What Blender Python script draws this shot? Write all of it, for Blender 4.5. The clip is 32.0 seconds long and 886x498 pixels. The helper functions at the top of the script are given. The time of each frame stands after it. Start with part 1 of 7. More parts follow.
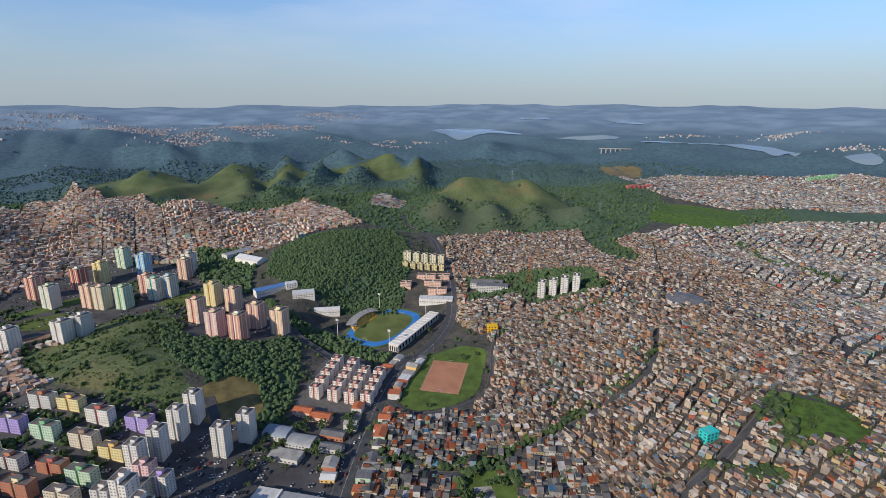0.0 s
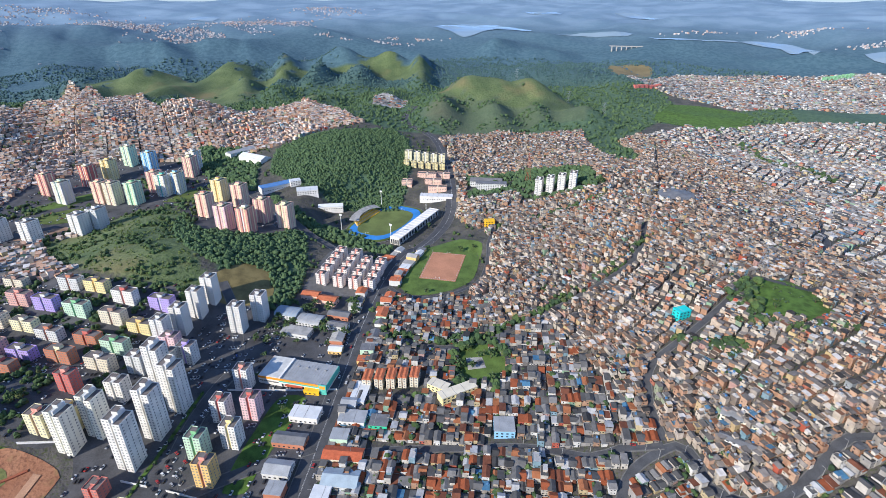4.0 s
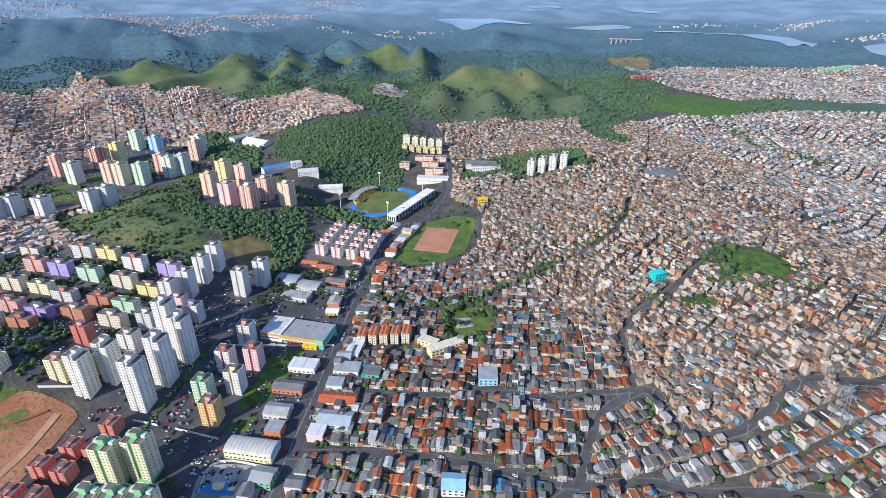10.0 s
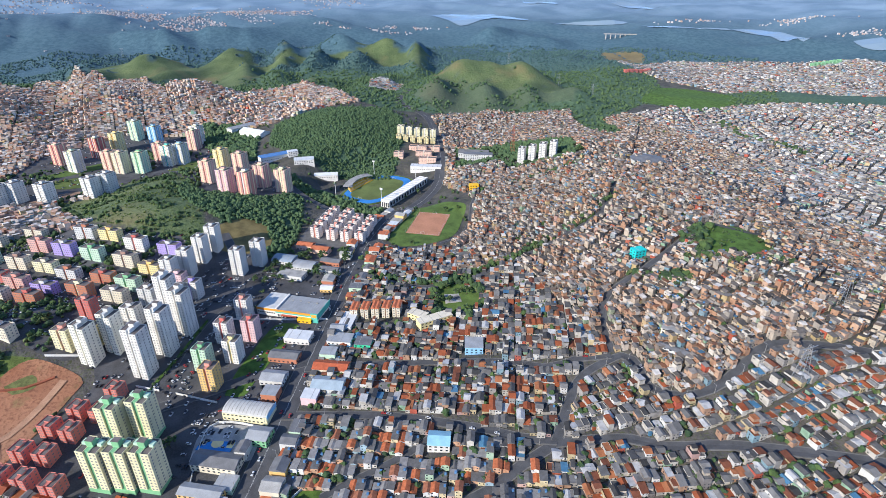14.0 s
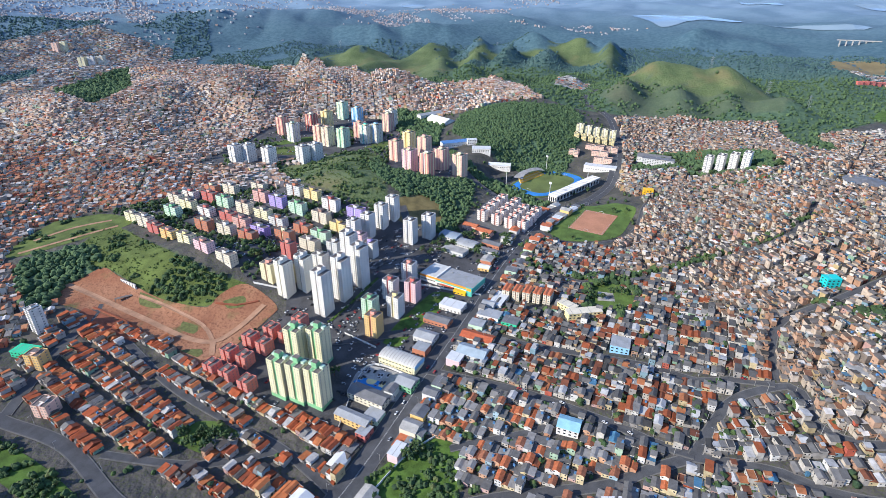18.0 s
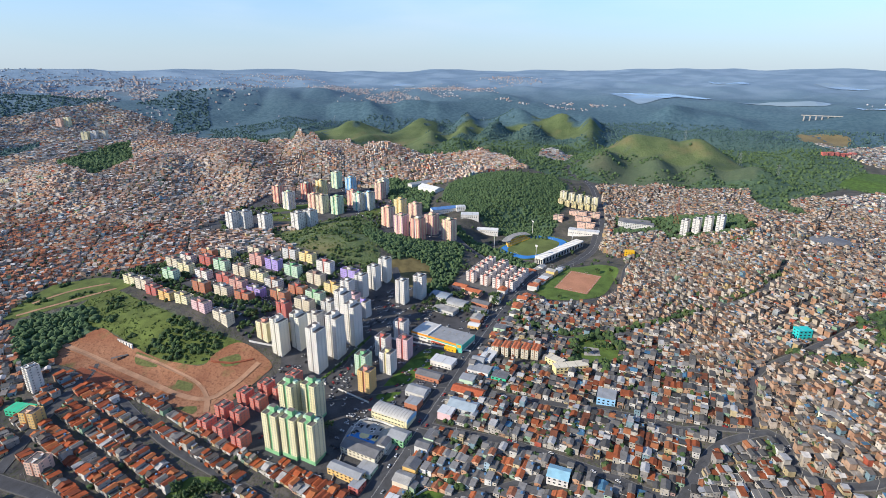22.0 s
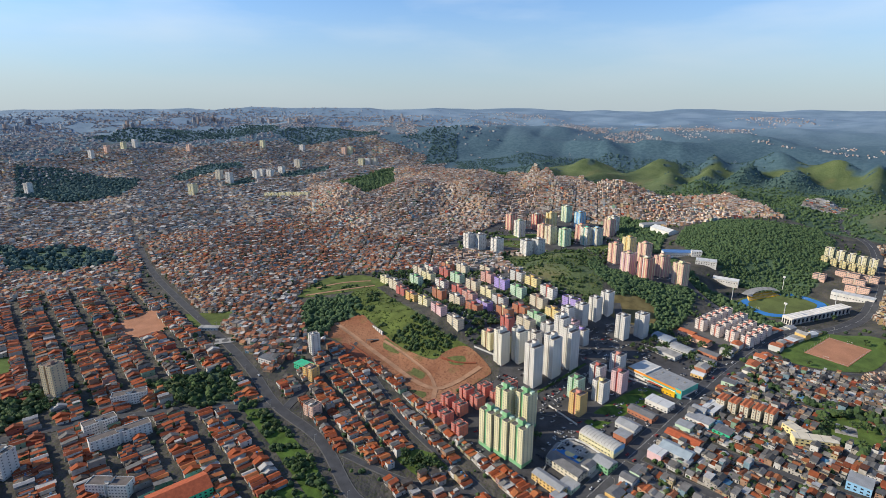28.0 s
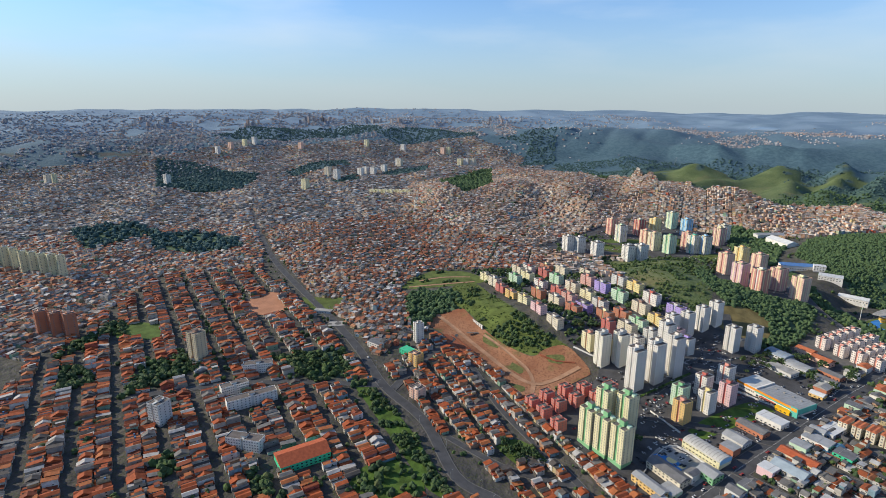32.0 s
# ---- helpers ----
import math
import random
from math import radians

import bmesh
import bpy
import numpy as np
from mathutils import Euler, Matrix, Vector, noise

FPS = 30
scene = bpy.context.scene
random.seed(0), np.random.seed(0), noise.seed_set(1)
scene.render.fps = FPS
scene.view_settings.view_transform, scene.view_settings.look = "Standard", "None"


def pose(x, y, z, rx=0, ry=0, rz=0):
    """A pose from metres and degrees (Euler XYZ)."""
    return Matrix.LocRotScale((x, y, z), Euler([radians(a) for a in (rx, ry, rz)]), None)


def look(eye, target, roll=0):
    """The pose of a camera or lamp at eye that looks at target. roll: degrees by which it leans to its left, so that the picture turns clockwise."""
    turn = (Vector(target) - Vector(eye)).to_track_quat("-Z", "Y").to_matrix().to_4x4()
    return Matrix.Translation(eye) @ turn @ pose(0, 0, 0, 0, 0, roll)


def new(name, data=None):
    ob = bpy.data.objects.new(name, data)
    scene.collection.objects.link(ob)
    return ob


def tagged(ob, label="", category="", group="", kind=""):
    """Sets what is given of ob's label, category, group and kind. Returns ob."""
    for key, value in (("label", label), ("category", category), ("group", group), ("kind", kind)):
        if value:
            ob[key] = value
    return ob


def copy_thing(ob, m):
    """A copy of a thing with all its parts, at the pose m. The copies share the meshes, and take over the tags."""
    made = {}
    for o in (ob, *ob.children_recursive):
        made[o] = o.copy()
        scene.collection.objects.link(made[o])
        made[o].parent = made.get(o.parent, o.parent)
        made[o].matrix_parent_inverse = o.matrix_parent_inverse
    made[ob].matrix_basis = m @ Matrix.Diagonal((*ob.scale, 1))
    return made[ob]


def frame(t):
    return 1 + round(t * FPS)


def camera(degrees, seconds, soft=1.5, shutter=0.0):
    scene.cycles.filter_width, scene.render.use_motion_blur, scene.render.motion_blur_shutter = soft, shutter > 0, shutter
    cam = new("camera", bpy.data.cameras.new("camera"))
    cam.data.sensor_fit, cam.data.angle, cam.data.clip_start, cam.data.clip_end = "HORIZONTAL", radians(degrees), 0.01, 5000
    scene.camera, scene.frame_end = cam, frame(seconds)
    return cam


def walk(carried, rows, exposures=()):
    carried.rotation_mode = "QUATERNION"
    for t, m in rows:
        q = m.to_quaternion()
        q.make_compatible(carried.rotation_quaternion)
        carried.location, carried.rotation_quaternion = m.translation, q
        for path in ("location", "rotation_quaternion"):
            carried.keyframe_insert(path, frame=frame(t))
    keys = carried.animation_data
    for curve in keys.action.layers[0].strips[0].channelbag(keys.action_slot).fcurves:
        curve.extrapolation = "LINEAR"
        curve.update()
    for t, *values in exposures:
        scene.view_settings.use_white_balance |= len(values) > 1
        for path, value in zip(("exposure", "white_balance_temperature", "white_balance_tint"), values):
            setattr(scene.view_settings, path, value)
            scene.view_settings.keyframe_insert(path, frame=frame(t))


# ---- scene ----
cam = camera(79.57, 32.0, soft=0.6)
PATH = [
    (0, (-18.50, 63.96, 328.45), (-17.61, 160.13, 301.08), 0.11),
    (0.5, (-17.55, 60.25, 326.74), (-16.83, 155.39, 295.94), 0.07),
    (1, (-17.37, 57.23, 329.29), (-16.66, 151.07, 294.74), 0.16),
    (1.5, (-16.58, 53.69, 329.01), (-15.99, 146.25, 291.17), 0.23),
    (2, (-15.39, 49.51, 328.23), (-14.95, 140.74, 287.28), 0.23),
    (2.5, (-13.95, 46.00, 326.63), (-13.62, 136.01, 283.06), 0.21),
    (3, (-13.00, 42.20, 325.45), (-12.74, 132.19, 281.84), 0.15),
    (3.5, (-11.65, 38.55, 324.03), (-11.53, 128.53, 280.40), 0.11),
    (5.5, (-7.91, 24.57, 319.74), (-8.15, 114.42, 275.86), 0.12),
    (6, (-6.60, 20.99, 318.78), (-6.93, 110.83, 274.86), 0.10),
    (6.5, (-5.76, 17.51, 317.40), (-6.18, 107.34, 273.48), 0.10),
    (7, (-4.15, 13.86, 316.32), (-4.72, 103.67, 272.36), 0.09),
    (7.5, (-3.18, 10.48, 315.40), (-3.81, 100.26, 271.36), 0.06),
    (8, (-2.12, 6.93, 314.04), (-2.81, 96.70, 269.99), 0.07),
    (8.5, (-1.29, 3.62, 312.96), (-1.98, 93.35, 268.83), 0.06),
    (9, (0.04, 0.02, 311.62), (-0.58, 89.76, 267.52), 0.08),
    (9.5, (1.06, -3.47, 310.46), (0.45, 86.25, 266.30), 0.04),
    (10, (2.32, -6.86, 309.12), (1.69, 82.86, 264.97), 0.03),
    (10.5, (3.03, -10.32, 307.87), (2.56, 79.39, 263.69), 0.07),
    (11, (4.56, -13.82, 307.17), (4.08, 75.86, 262.92), 0.05),
    (11.5, (5.65, -17.67, 305.76), (5.20, 72.02, 261.54), 0.02),
    (12, (6.43, -21.04, 304.98), (6.18, 68.61, 260.67), 0.05),
    (12.5, (7.95, -24.82, 303.66), (7.72, 64.83, 259.36), 0.03),
    (13, (9.49, -28.59, 303.20), (9.23, 61.02, 258.82), 0.02),
    (13.5, (10.50, -32.34, 302.00), (10.20, 57.24, 257.57), 0.02),
    (15.5, (14.21, -44.13, 299.61), (13.96, 45.29, 254.83), 0.01),
    (16, (14.13, -47.59, 298.69), (13.19, 41.86, 254.00), -0.03),
    (16.5, (13.65, -50.83, 298.28), (5.31, 38.25, 253.60), 0.08),
    (17, (14.74, -54.53, 297.69), (-3.28, 33.14, 253.10), 0.01),
    (17.5, (15.99, -56.91, 296.84), (-10.07, 28.74, 252.29), 0.02),
    (18, (18.35, -59.67, 296.18), (-11.52, 24.75, 251.69), -0.06),
    (18.5, (19.75, -63.25, 296.40), (-10.08, 21.17, 251.88), -0.10),
    (19, (20.73, -66.72, 295.92), (-8.86, 17.81, 251.42), -0.10),
    (19.5, (21.98, -70.43, 295.58), (-7.20, 14.26, 251.12), -0.13),
    (20, (22.96, -73.86, 295.91), (-5.89, 11.01, 251.59), -0.11),
    (20.5, (24.04, -76.98, 295.93), (-4.72, 8.40, 252.54), -0.08),
    (21, (24.71, -80.33, 296.17), (-4.32, 6.35, 255.62), -0.06),
    (21.5, (26.02, -83.48, 295.96), (-3.45, 4.88, 259.58), -0.02),
    (22, (27.07, -86.34, 295.92), (-2.67, 3.42, 263.39), -0.01),
    (22.5, (28.30, -89.73, 295.67), (-1.80, 1.18, 266.85), 0.02),
    (23, (28.77, -93.53, 295.94), (-1.43, -1.89, 269.68), 0.11),
    (23.5, (30.12, -97.04, 296.03), (-0.06, -5.39, 269.77), 0.08),
    (24, (29.39, -100.21, 295.29), (-4.97, -10.03, 269.05), 0.11),
    (24.5, (29.16, -103.13, 294.75), (-13.26, -16.43, 268.60), 0.17),
    (25, (31.00, -106.20, 294.94), (-18.64, -23.42, 268.78), 0.14),
    (25.5, (32.19, -109.44, 292.13), (-21.81, -29.31, 266.39), 0.07),
    (26, (32.88, -111.88, 294.12), (-24.76, -34.41, 268.11), 0.03),
    (26.5, (34.44, -114.70, 292.48), (-27.50, -40.52, 266.77), -0.04),
    (28.5, (38.53, -127.48, 295.76), (-26.94, -56.51, 269.73), 0.01),
    (29, (39.51, -130.96, 296.72), (-24.50, -58.68, 270.65), 0.02),
    (29.5, (40.63, -134.82, 295.99), (-22.42, -61.65, 270.09), 0.05),
    (30, (41.62, -137.89, 297.07), (-20.77, -64.20, 271.04), 0.09),
    (30.5, (43.37, -141.01, 296.02), (-18.56, -66.86, 270.17), 0.04),
    (31, (43.13, -145.34, 296.29), (-20.16, -72.37, 270.41), 0.08),
    (31.5, (42.32, -148.63, 295.25), (-26.66, -80.98, 269.48), 0.15),
    (32, (41.62, -152.98, 295.31), (-35.09, -94.26, 269.49), 0.26),
]
walk(cam, [(t, look(eye, target, roll)) for t, eye, target, roll in PATH], exposures=[(0, -0.08, 6650, 10), (1, 0.05, 6450, 10), (2, 0.39, 6150, 10), (3, 0.58, 6000, 9), (13, 0.6, 6000, 9), (19, 0.71, 6000, 9), (21, 0.72, 6150, 9), (22, 0.47, 6500, 8), (23, 0.22, 6800, 8), (27, 0.2, 6850, 7), (32, 0.2, 6850, 6)])

# ---- light ----
SUN_TURN, SUN_HIGH = 228.0, 28.0  # bearing of the sun from +y, clockwise, and its height
world = bpy.data.worlds.new("sky")
scene.world = world
world.use_nodes = True
wn = world.node_tree
sky = wn.nodes.new("ShaderNodeTexSky")
sky.sky_type, sky.sun_disc = "NISHITA", False
sky.sun_elevation, sky.sun_rotation = radians(SUN_HIGH), radians(SUN_TURN)
sky.altitude, sky.air_density, sky.dust_density, sky.ozone_density = 800, 1.0, 0.4, 3.0
wn.nodes["Background"].inputs[1].default_value = 0.147
tint = wn.nodes.new("ShaderNodeMix")
tint.data_type, tint.blend_type = "RGBA", "MULTIPLY"
tint.inputs[0].default_value, tint.inputs[7].default_value = 1.0, (0.73, 0.895, 1.12, 1)
wn.links.new(sky.outputs[0], tint.inputs[6])
# thin high cloud
veil = wn.nodes.new("ShaderNodeTexNoise")
veil.inputs["Scale"].default_value, veil.inputs["Detail"].default_value = 2.2, 6.0
at = wn.nodes.new("ShaderNodeTexCoord")
flat = wn.nodes.new("ShaderNodeMapping")
flat.inputs["Scale"].default_value = (1, 1, 5)
wn.links.new(at.outputs["Generated"], flat.inputs[0])
wn.links.new(flat.outputs[0], veil.inputs["Vector"])
soft_veil = wn.nodes.new("ShaderNodeMapRange")
soft_veil.inputs[1].default_value, soft_veil.inputs[2].default_value, soft_veil.inputs[4].default_value = 0.45, 0.8, 0.45
wn.links.new(veil.outputs[0], soft_veil.inputs[0])
cloud = wn.nodes.new("ShaderNodeMix")
cloud.data_type = "RGBA"
cloud.inputs[7].default_value = (6.0, 6.4, 6.9, 1)
wn.links.new(soft_veil.outputs[0], cloud.inputs[0])
wn.links.new(tint.outputs[2], cloud.inputs[6])
# pale haze low over the land
up = wn.nodes.new("ShaderNodeSeparateXYZ")
wn.links.new(at.outputs["Generated"], up.inputs[0])
low = wn.nodes.new("ShaderNodeMapRange")
low.interpolation_type = "SMOOTHSTEP"
low.inputs[1].default_value, low.inputs[2].default_value, low.inputs[3].default_value, low.inputs[4].default_value = -0.02, 0.22, 0.85, 0.0
wn.links.new(up.outputs[2], low.inputs[0])
haze = wn.nodes.new("ShaderNodeMix")
haze.data_type = "RGBA"
haze.inputs[7].default_value = (2.55, 3.05, 3.65, 1)
wn.links.new(low.outputs[0], haze.inputs[0])
wn.links.new(cloud.outputs[2], haze.inputs[6])
wn.links.new(haze.outputs[2], wn.nodes["Background"].inputs[0])
sun = new("sun", bpy.data.lights.new("sun", "SUN"))
sun.data.energy, sun.data.angle, sun.data.color = 4.75, radians(0.6), (1.0, 0.89, 0.74)
sa, se = radians(SUN_TURN), radians(SUN_HIGH)
SUN_WAY = Vector((math.sin(sa) * math.cos(se), math.cos(sa) * math.cos(se), math.sin(se)))
sun.matrix_world = look(SUN_WAY * 900, (0, 0, 0))


# ---- materials ----
def nodes_of(name, rough=0.85, metal=0.0):
    m = bpy.data.materials.new(name)
    m.use_nodes = True
    b = m.node_tree.nodes["Principled BSDF"]
    b.inputs["Roughness"].default_value, b.inputs["Metallic"].default_value = rough, metal
    b.inputs["Specular IOR Level"].default_value = 0.25
    return m, m.node_tree, b


def mixed(nt, fac, a, b, mode="MIX"):
    n = nt.nodes.new("ShaderNodeMix")
    n.data_type, n.blend_type = "RGBA", mode
    for sock, v in ((n.inputs[0], fac), (n.inputs[6], a), (n.inputs[7], b)):
        if isinstance(v, bpy.types.NodeSocket):
            nt.links.new(v, sock)
        elif isinstance(v, (int, float)):
            sock.default_value = v
        else:
            sock.default_value = (*v, 1)
    return n.outputs[2]


def grain(nt, scale, detail=4.0, low=0.35, high=0.65):
    """Noise in metres, stretched to 0..1."""
    g = nt.nodes.new("ShaderNodeNewGeometry")
    n = nt.nodes.new("ShaderNodeTexNoise")
    n.inputs["Scale"].default_value, n.inputs["Detail"].default_value = scale, detail
    r = nt.nodes.new("ShaderNodeMapRange")
    r.inputs[1].default_value, r.inputs[2].default_value = low, high
    nt.links.new(g.outputs["Position"], n.inputs["Vector"])
    nt.links.new(n.outputs[0], r.inputs[0])
    return r.outputs[0]


def bumped(nt, b, height, strength=0.4, distance=0.1):
    n = nt.nodes.new("ShaderNodeBump")
    n.inputs["Strength"].default_value, n.inputs["Distance"].default_value = strength, distance
    nt.links.new(height, n.inputs["Height"])
    nt.links.new(n.outputs[0], b.inputs["Normal"])


def plain(name, color, rough=0.85, wear=0.25, scale=0.35, metal=0.0):
    """A painted or mineral surface: stains over metres, grain over decimetres."""
    m, nt, b = nodes_of(name, rough, metal)
    dark = [c * (1 - wear) for c in color]
    light = [min(1, c * (1 + wear * 0.5)) for c in color]
    c = mixed(nt, grain(nt, scale, 5), dark, light)
    c = mixed(nt, 0.35, c, mixed(nt, grain(nt, scale * 14, 3), dark, light))
    nt.links.new(c, b.inputs["Base Color"])
    return m


def palette(name, colors, rough=0.85, wear=0.3, by="island", area=None):
    """One of several colours for each loose piece (or object), with stains."""
    m, nt, b = nodes_of(name, rough)
    ramp = nt.nodes.new("ShaderNodeValToRGB")
    ramp.color_ramp.interpolation = "CONSTANT"
    total, at = sum(w for w, _ in colors), 0.0
    el = ramp.color_ramp.elements
    for n, (w, col) in enumerate(colors):
        e = el[0] if n == 0 else el[1] if n == 1 else el.new(at)
        e.position, e.color = at, (*col, 1)
        at += w / total
    if by == "island":
        src = nt.nodes.new("ShaderNodeNewGeometry").outputs["Random Per Island"]
    else:
        src = nt.nodes.new("ShaderNodeObjectInfo").outputs["Random"]
    nt.links.new(src, ramp.inputs[0])
    own = ramp.outputs[0]
    if area:  # whole streets share a tone
        half = nt.nodes.new("ShaderNodeMath")
        half.operation, half.inputs[1].default_value = "MULTIPLY", 0.32
        nt.links.new(grain(nt, 0.014, 3, 0.45, 0.6), half.inputs[0])
        own = mixed(nt, half.outputs[0], own, area)
    c = mixed(nt, grain(nt, 0.25, 4), own, mixed(nt, 1.0, own, (1 - wear,) * 3, "MULTIPLY"))
    c = mixed(nt, grain(nt, 3.0, 3, 0.4, 0.7), c, mixed(nt, 1.0, c, (1 - wear * 0.7,) * 3, "MULTIPLY"))
    nt.links.new(c, b.inputs["Base Color"])
    return m


# ---- mesh helpers ----
def mesh_of(name, verts, faces, material, mats=None, index=None):
    me = bpy.data.meshes.new(name)
    me.from_pydata(verts, [], faces)
    for m in mats or [material]:
        me.materials.append(m)
    if index is not None:
        me.polygons.foreach_set("material_index", index)
    me.update()
    return me


def part(name, bm, material, parent=None, label=""):
    """Links a bmesh as one mesh object under a thing or part."""
    me = bpy.data.meshes.new(name)
    bm.to_mesh(me)
    bm.free()
    me.materials.append(material)
    ob = new(name, me)
    ob.parent = parent
    return tagged(ob, label)


def thing(name, x, y, z, turn, label, category, group="", kind=""):
    ob = new(name)
    ob.matrix_world = pose(x, y, z, 0, 0, turn)
    return tagged(ob, label, category, group, kind)


def block(bm, x0, x1, y0, y1, z0, z1):
    """Adds a box."""
    v = [bm.verts.new((x, y, z)) for z in (z0, z1) for y in (y0, y1) for x in (x0, x1)]
    for f in ((0, 2, 3, 1), (4, 5, 7, 6), (0, 1, 5, 4), (1, 3, 7, 5), (3, 2, 6, 7), (2, 0, 4, 6)):
        bm.faces.new([v[i] for i in f])
    return bm


def boxes(*list_of):
    bm = bmesh.new()
    for b in list_of:
        block(bm, *b)
    return bm


def poly_in(x, y, poly):
    """Which places lie inside a polygon."""
    x, y = np.asarray(x, float), np.asarray(y, float)
    inside = np.zeros(x.shape, bool)
    for (x0, y0), (x1, y1) in zip(poly, poly[1:] + poly[:1]):
        cross = ((y0 > y) != (y1 > y)) & (x < (x1 - x0) * (y - y0) / ((y1 - y0) or 1e-9) + x0)
        inside ^= cross
    return inside


def line_gap(x, y, line):
    """The distance of places from a polyline."""
    best = np.full(np.shape(x), 1e9)
    for (x0, y0), (x1, y1) in zip(line, line[1:]):
        dx, dy = x1 - x0, y1 - y0
        t = np.clip(((x - x0) * dx + (y - y0) * dy) / (dx * dx + dy * dy + 1e-9), 0, 1)
        best = np.minimum(best, np.hypot(x - x0 - t * dx, y - y0 - t * dy))
    return best


def rounded(line, step=8.0):
    """A polyline made smooth."""
    p = np.array(line, float)
    out = []
    for i in range(len(p) - 1):
        a, b, c, d = p[max(i - 1, 0)], p[i], p[i + 1], p[min(i + 2, len(p) - 1)]
        n = max(2, int(np.hypot(*(c - b)) / step))
        for k in range(n):
            t = k / n
            out.append(0.5 * (2 * b + (c - a) * t + (2 * a - 5 * b + 4 * c - d) * t * t + (3 * b - a - 3 * c + d) * t ** 3))
    out.append(p[-1])
    return np.array(out)


def ribbon(name, line, width, lift, material, label="", category="", offset=0.0, thick=0.0):
    """A strip that lies on the land along a line."""
    p = rounded(line)
    t = np.gradient(p, axis=0)
    t /= np.linalg.norm(t, axis=1, keepdims=True)
    n = np.stack([-t[:, 1], t[:, 0]], 1)
    verts, faces, cols = [], [], 4
    mid = p + n * offset
    zc = ground(mid[:, 0], mid[:, 1])
    for k in range(len(p)):
        for j in range(cols + 1):
            q = mid[k] + n[k] * width * (j / cols - 0.5)
            verts.append((q[0], q[1], max(float(zc[k]), float(ground(q[0], q[1]))) + lift))
    for k in range(len(p) - 1):
        for j in range(cols):
            a = k * (cols + 1) + j
            faces.append((a, a + 1, a + cols + 2, a + cols + 1))
    if thick:
        base = len(verts)
        for side in (0, cols):
            for k in range(len(p)):
                x, y, z = verts[k * (cols + 1) + side]
                verts.append((x, y, z - thick))
        m = len(p)
        for k in range(m - 1):
            a = k * (cols + 1)
            faces.append((a + cols + 1, base + k + 1, base + k, a))
            a += cols
            faces.append((a, base + m + k, base + m + k + 1, a + cols + 1))
    ob = new(name, mesh_of(name, verts, faces, material))
    return tagged(ob, label, category, kind="structure") if label else ob


def drape(name, poly, lift, material, label, category, step=4.0, bulge=0.0, kind="structure"):
    """A patch of the land's surface inside an outline, a little proud of it."""
    ring = rounded(poly + poly[:1], step)[:-1] if bulge == 0 else np.array(poly, float)
    bm = bmesh.new()
    vs = [bm.verts.new((x, y, 0)) for x, y in ring]
    bm.faces.new(vs)
    x0, y0 = ring.min(0)
    x1, y1 = ring.max(0)
    for axis, lo, hi in ((0, x0, x1), (1, y0, y1)):
        for v in np.arange(lo + step, hi, step):
            co = (v, 0, 0) if axis == 0 else (0, v, 0)
            no = (1, 0, 0) if axis == 0 else (0, 1, 0)
            bmesh.ops.bisect_plane(bm, geom=bm.verts[:] + bm.edges[:] + bm.faces[:], plane_co=co, plane_no=no)
    xs = np.array([v.co.x for v in bm.verts])
    ys = np.array([v.co.y for v in bm.verts])
    for v, z in zip(bm.verts, ground(xs, ys)):
        v.co.z = z + lift
    bmesh.ops.recalc_face_normals(bm, faces=bm.faces[:])
    if sum(f.normal.z for f in bm.faces) < 0:
        bmesh.ops.reverse_faces(bm, faces=bm.faces[:])
    ob = part(name, bm, material)
    return tagged(ob, label, category, kind=kind)


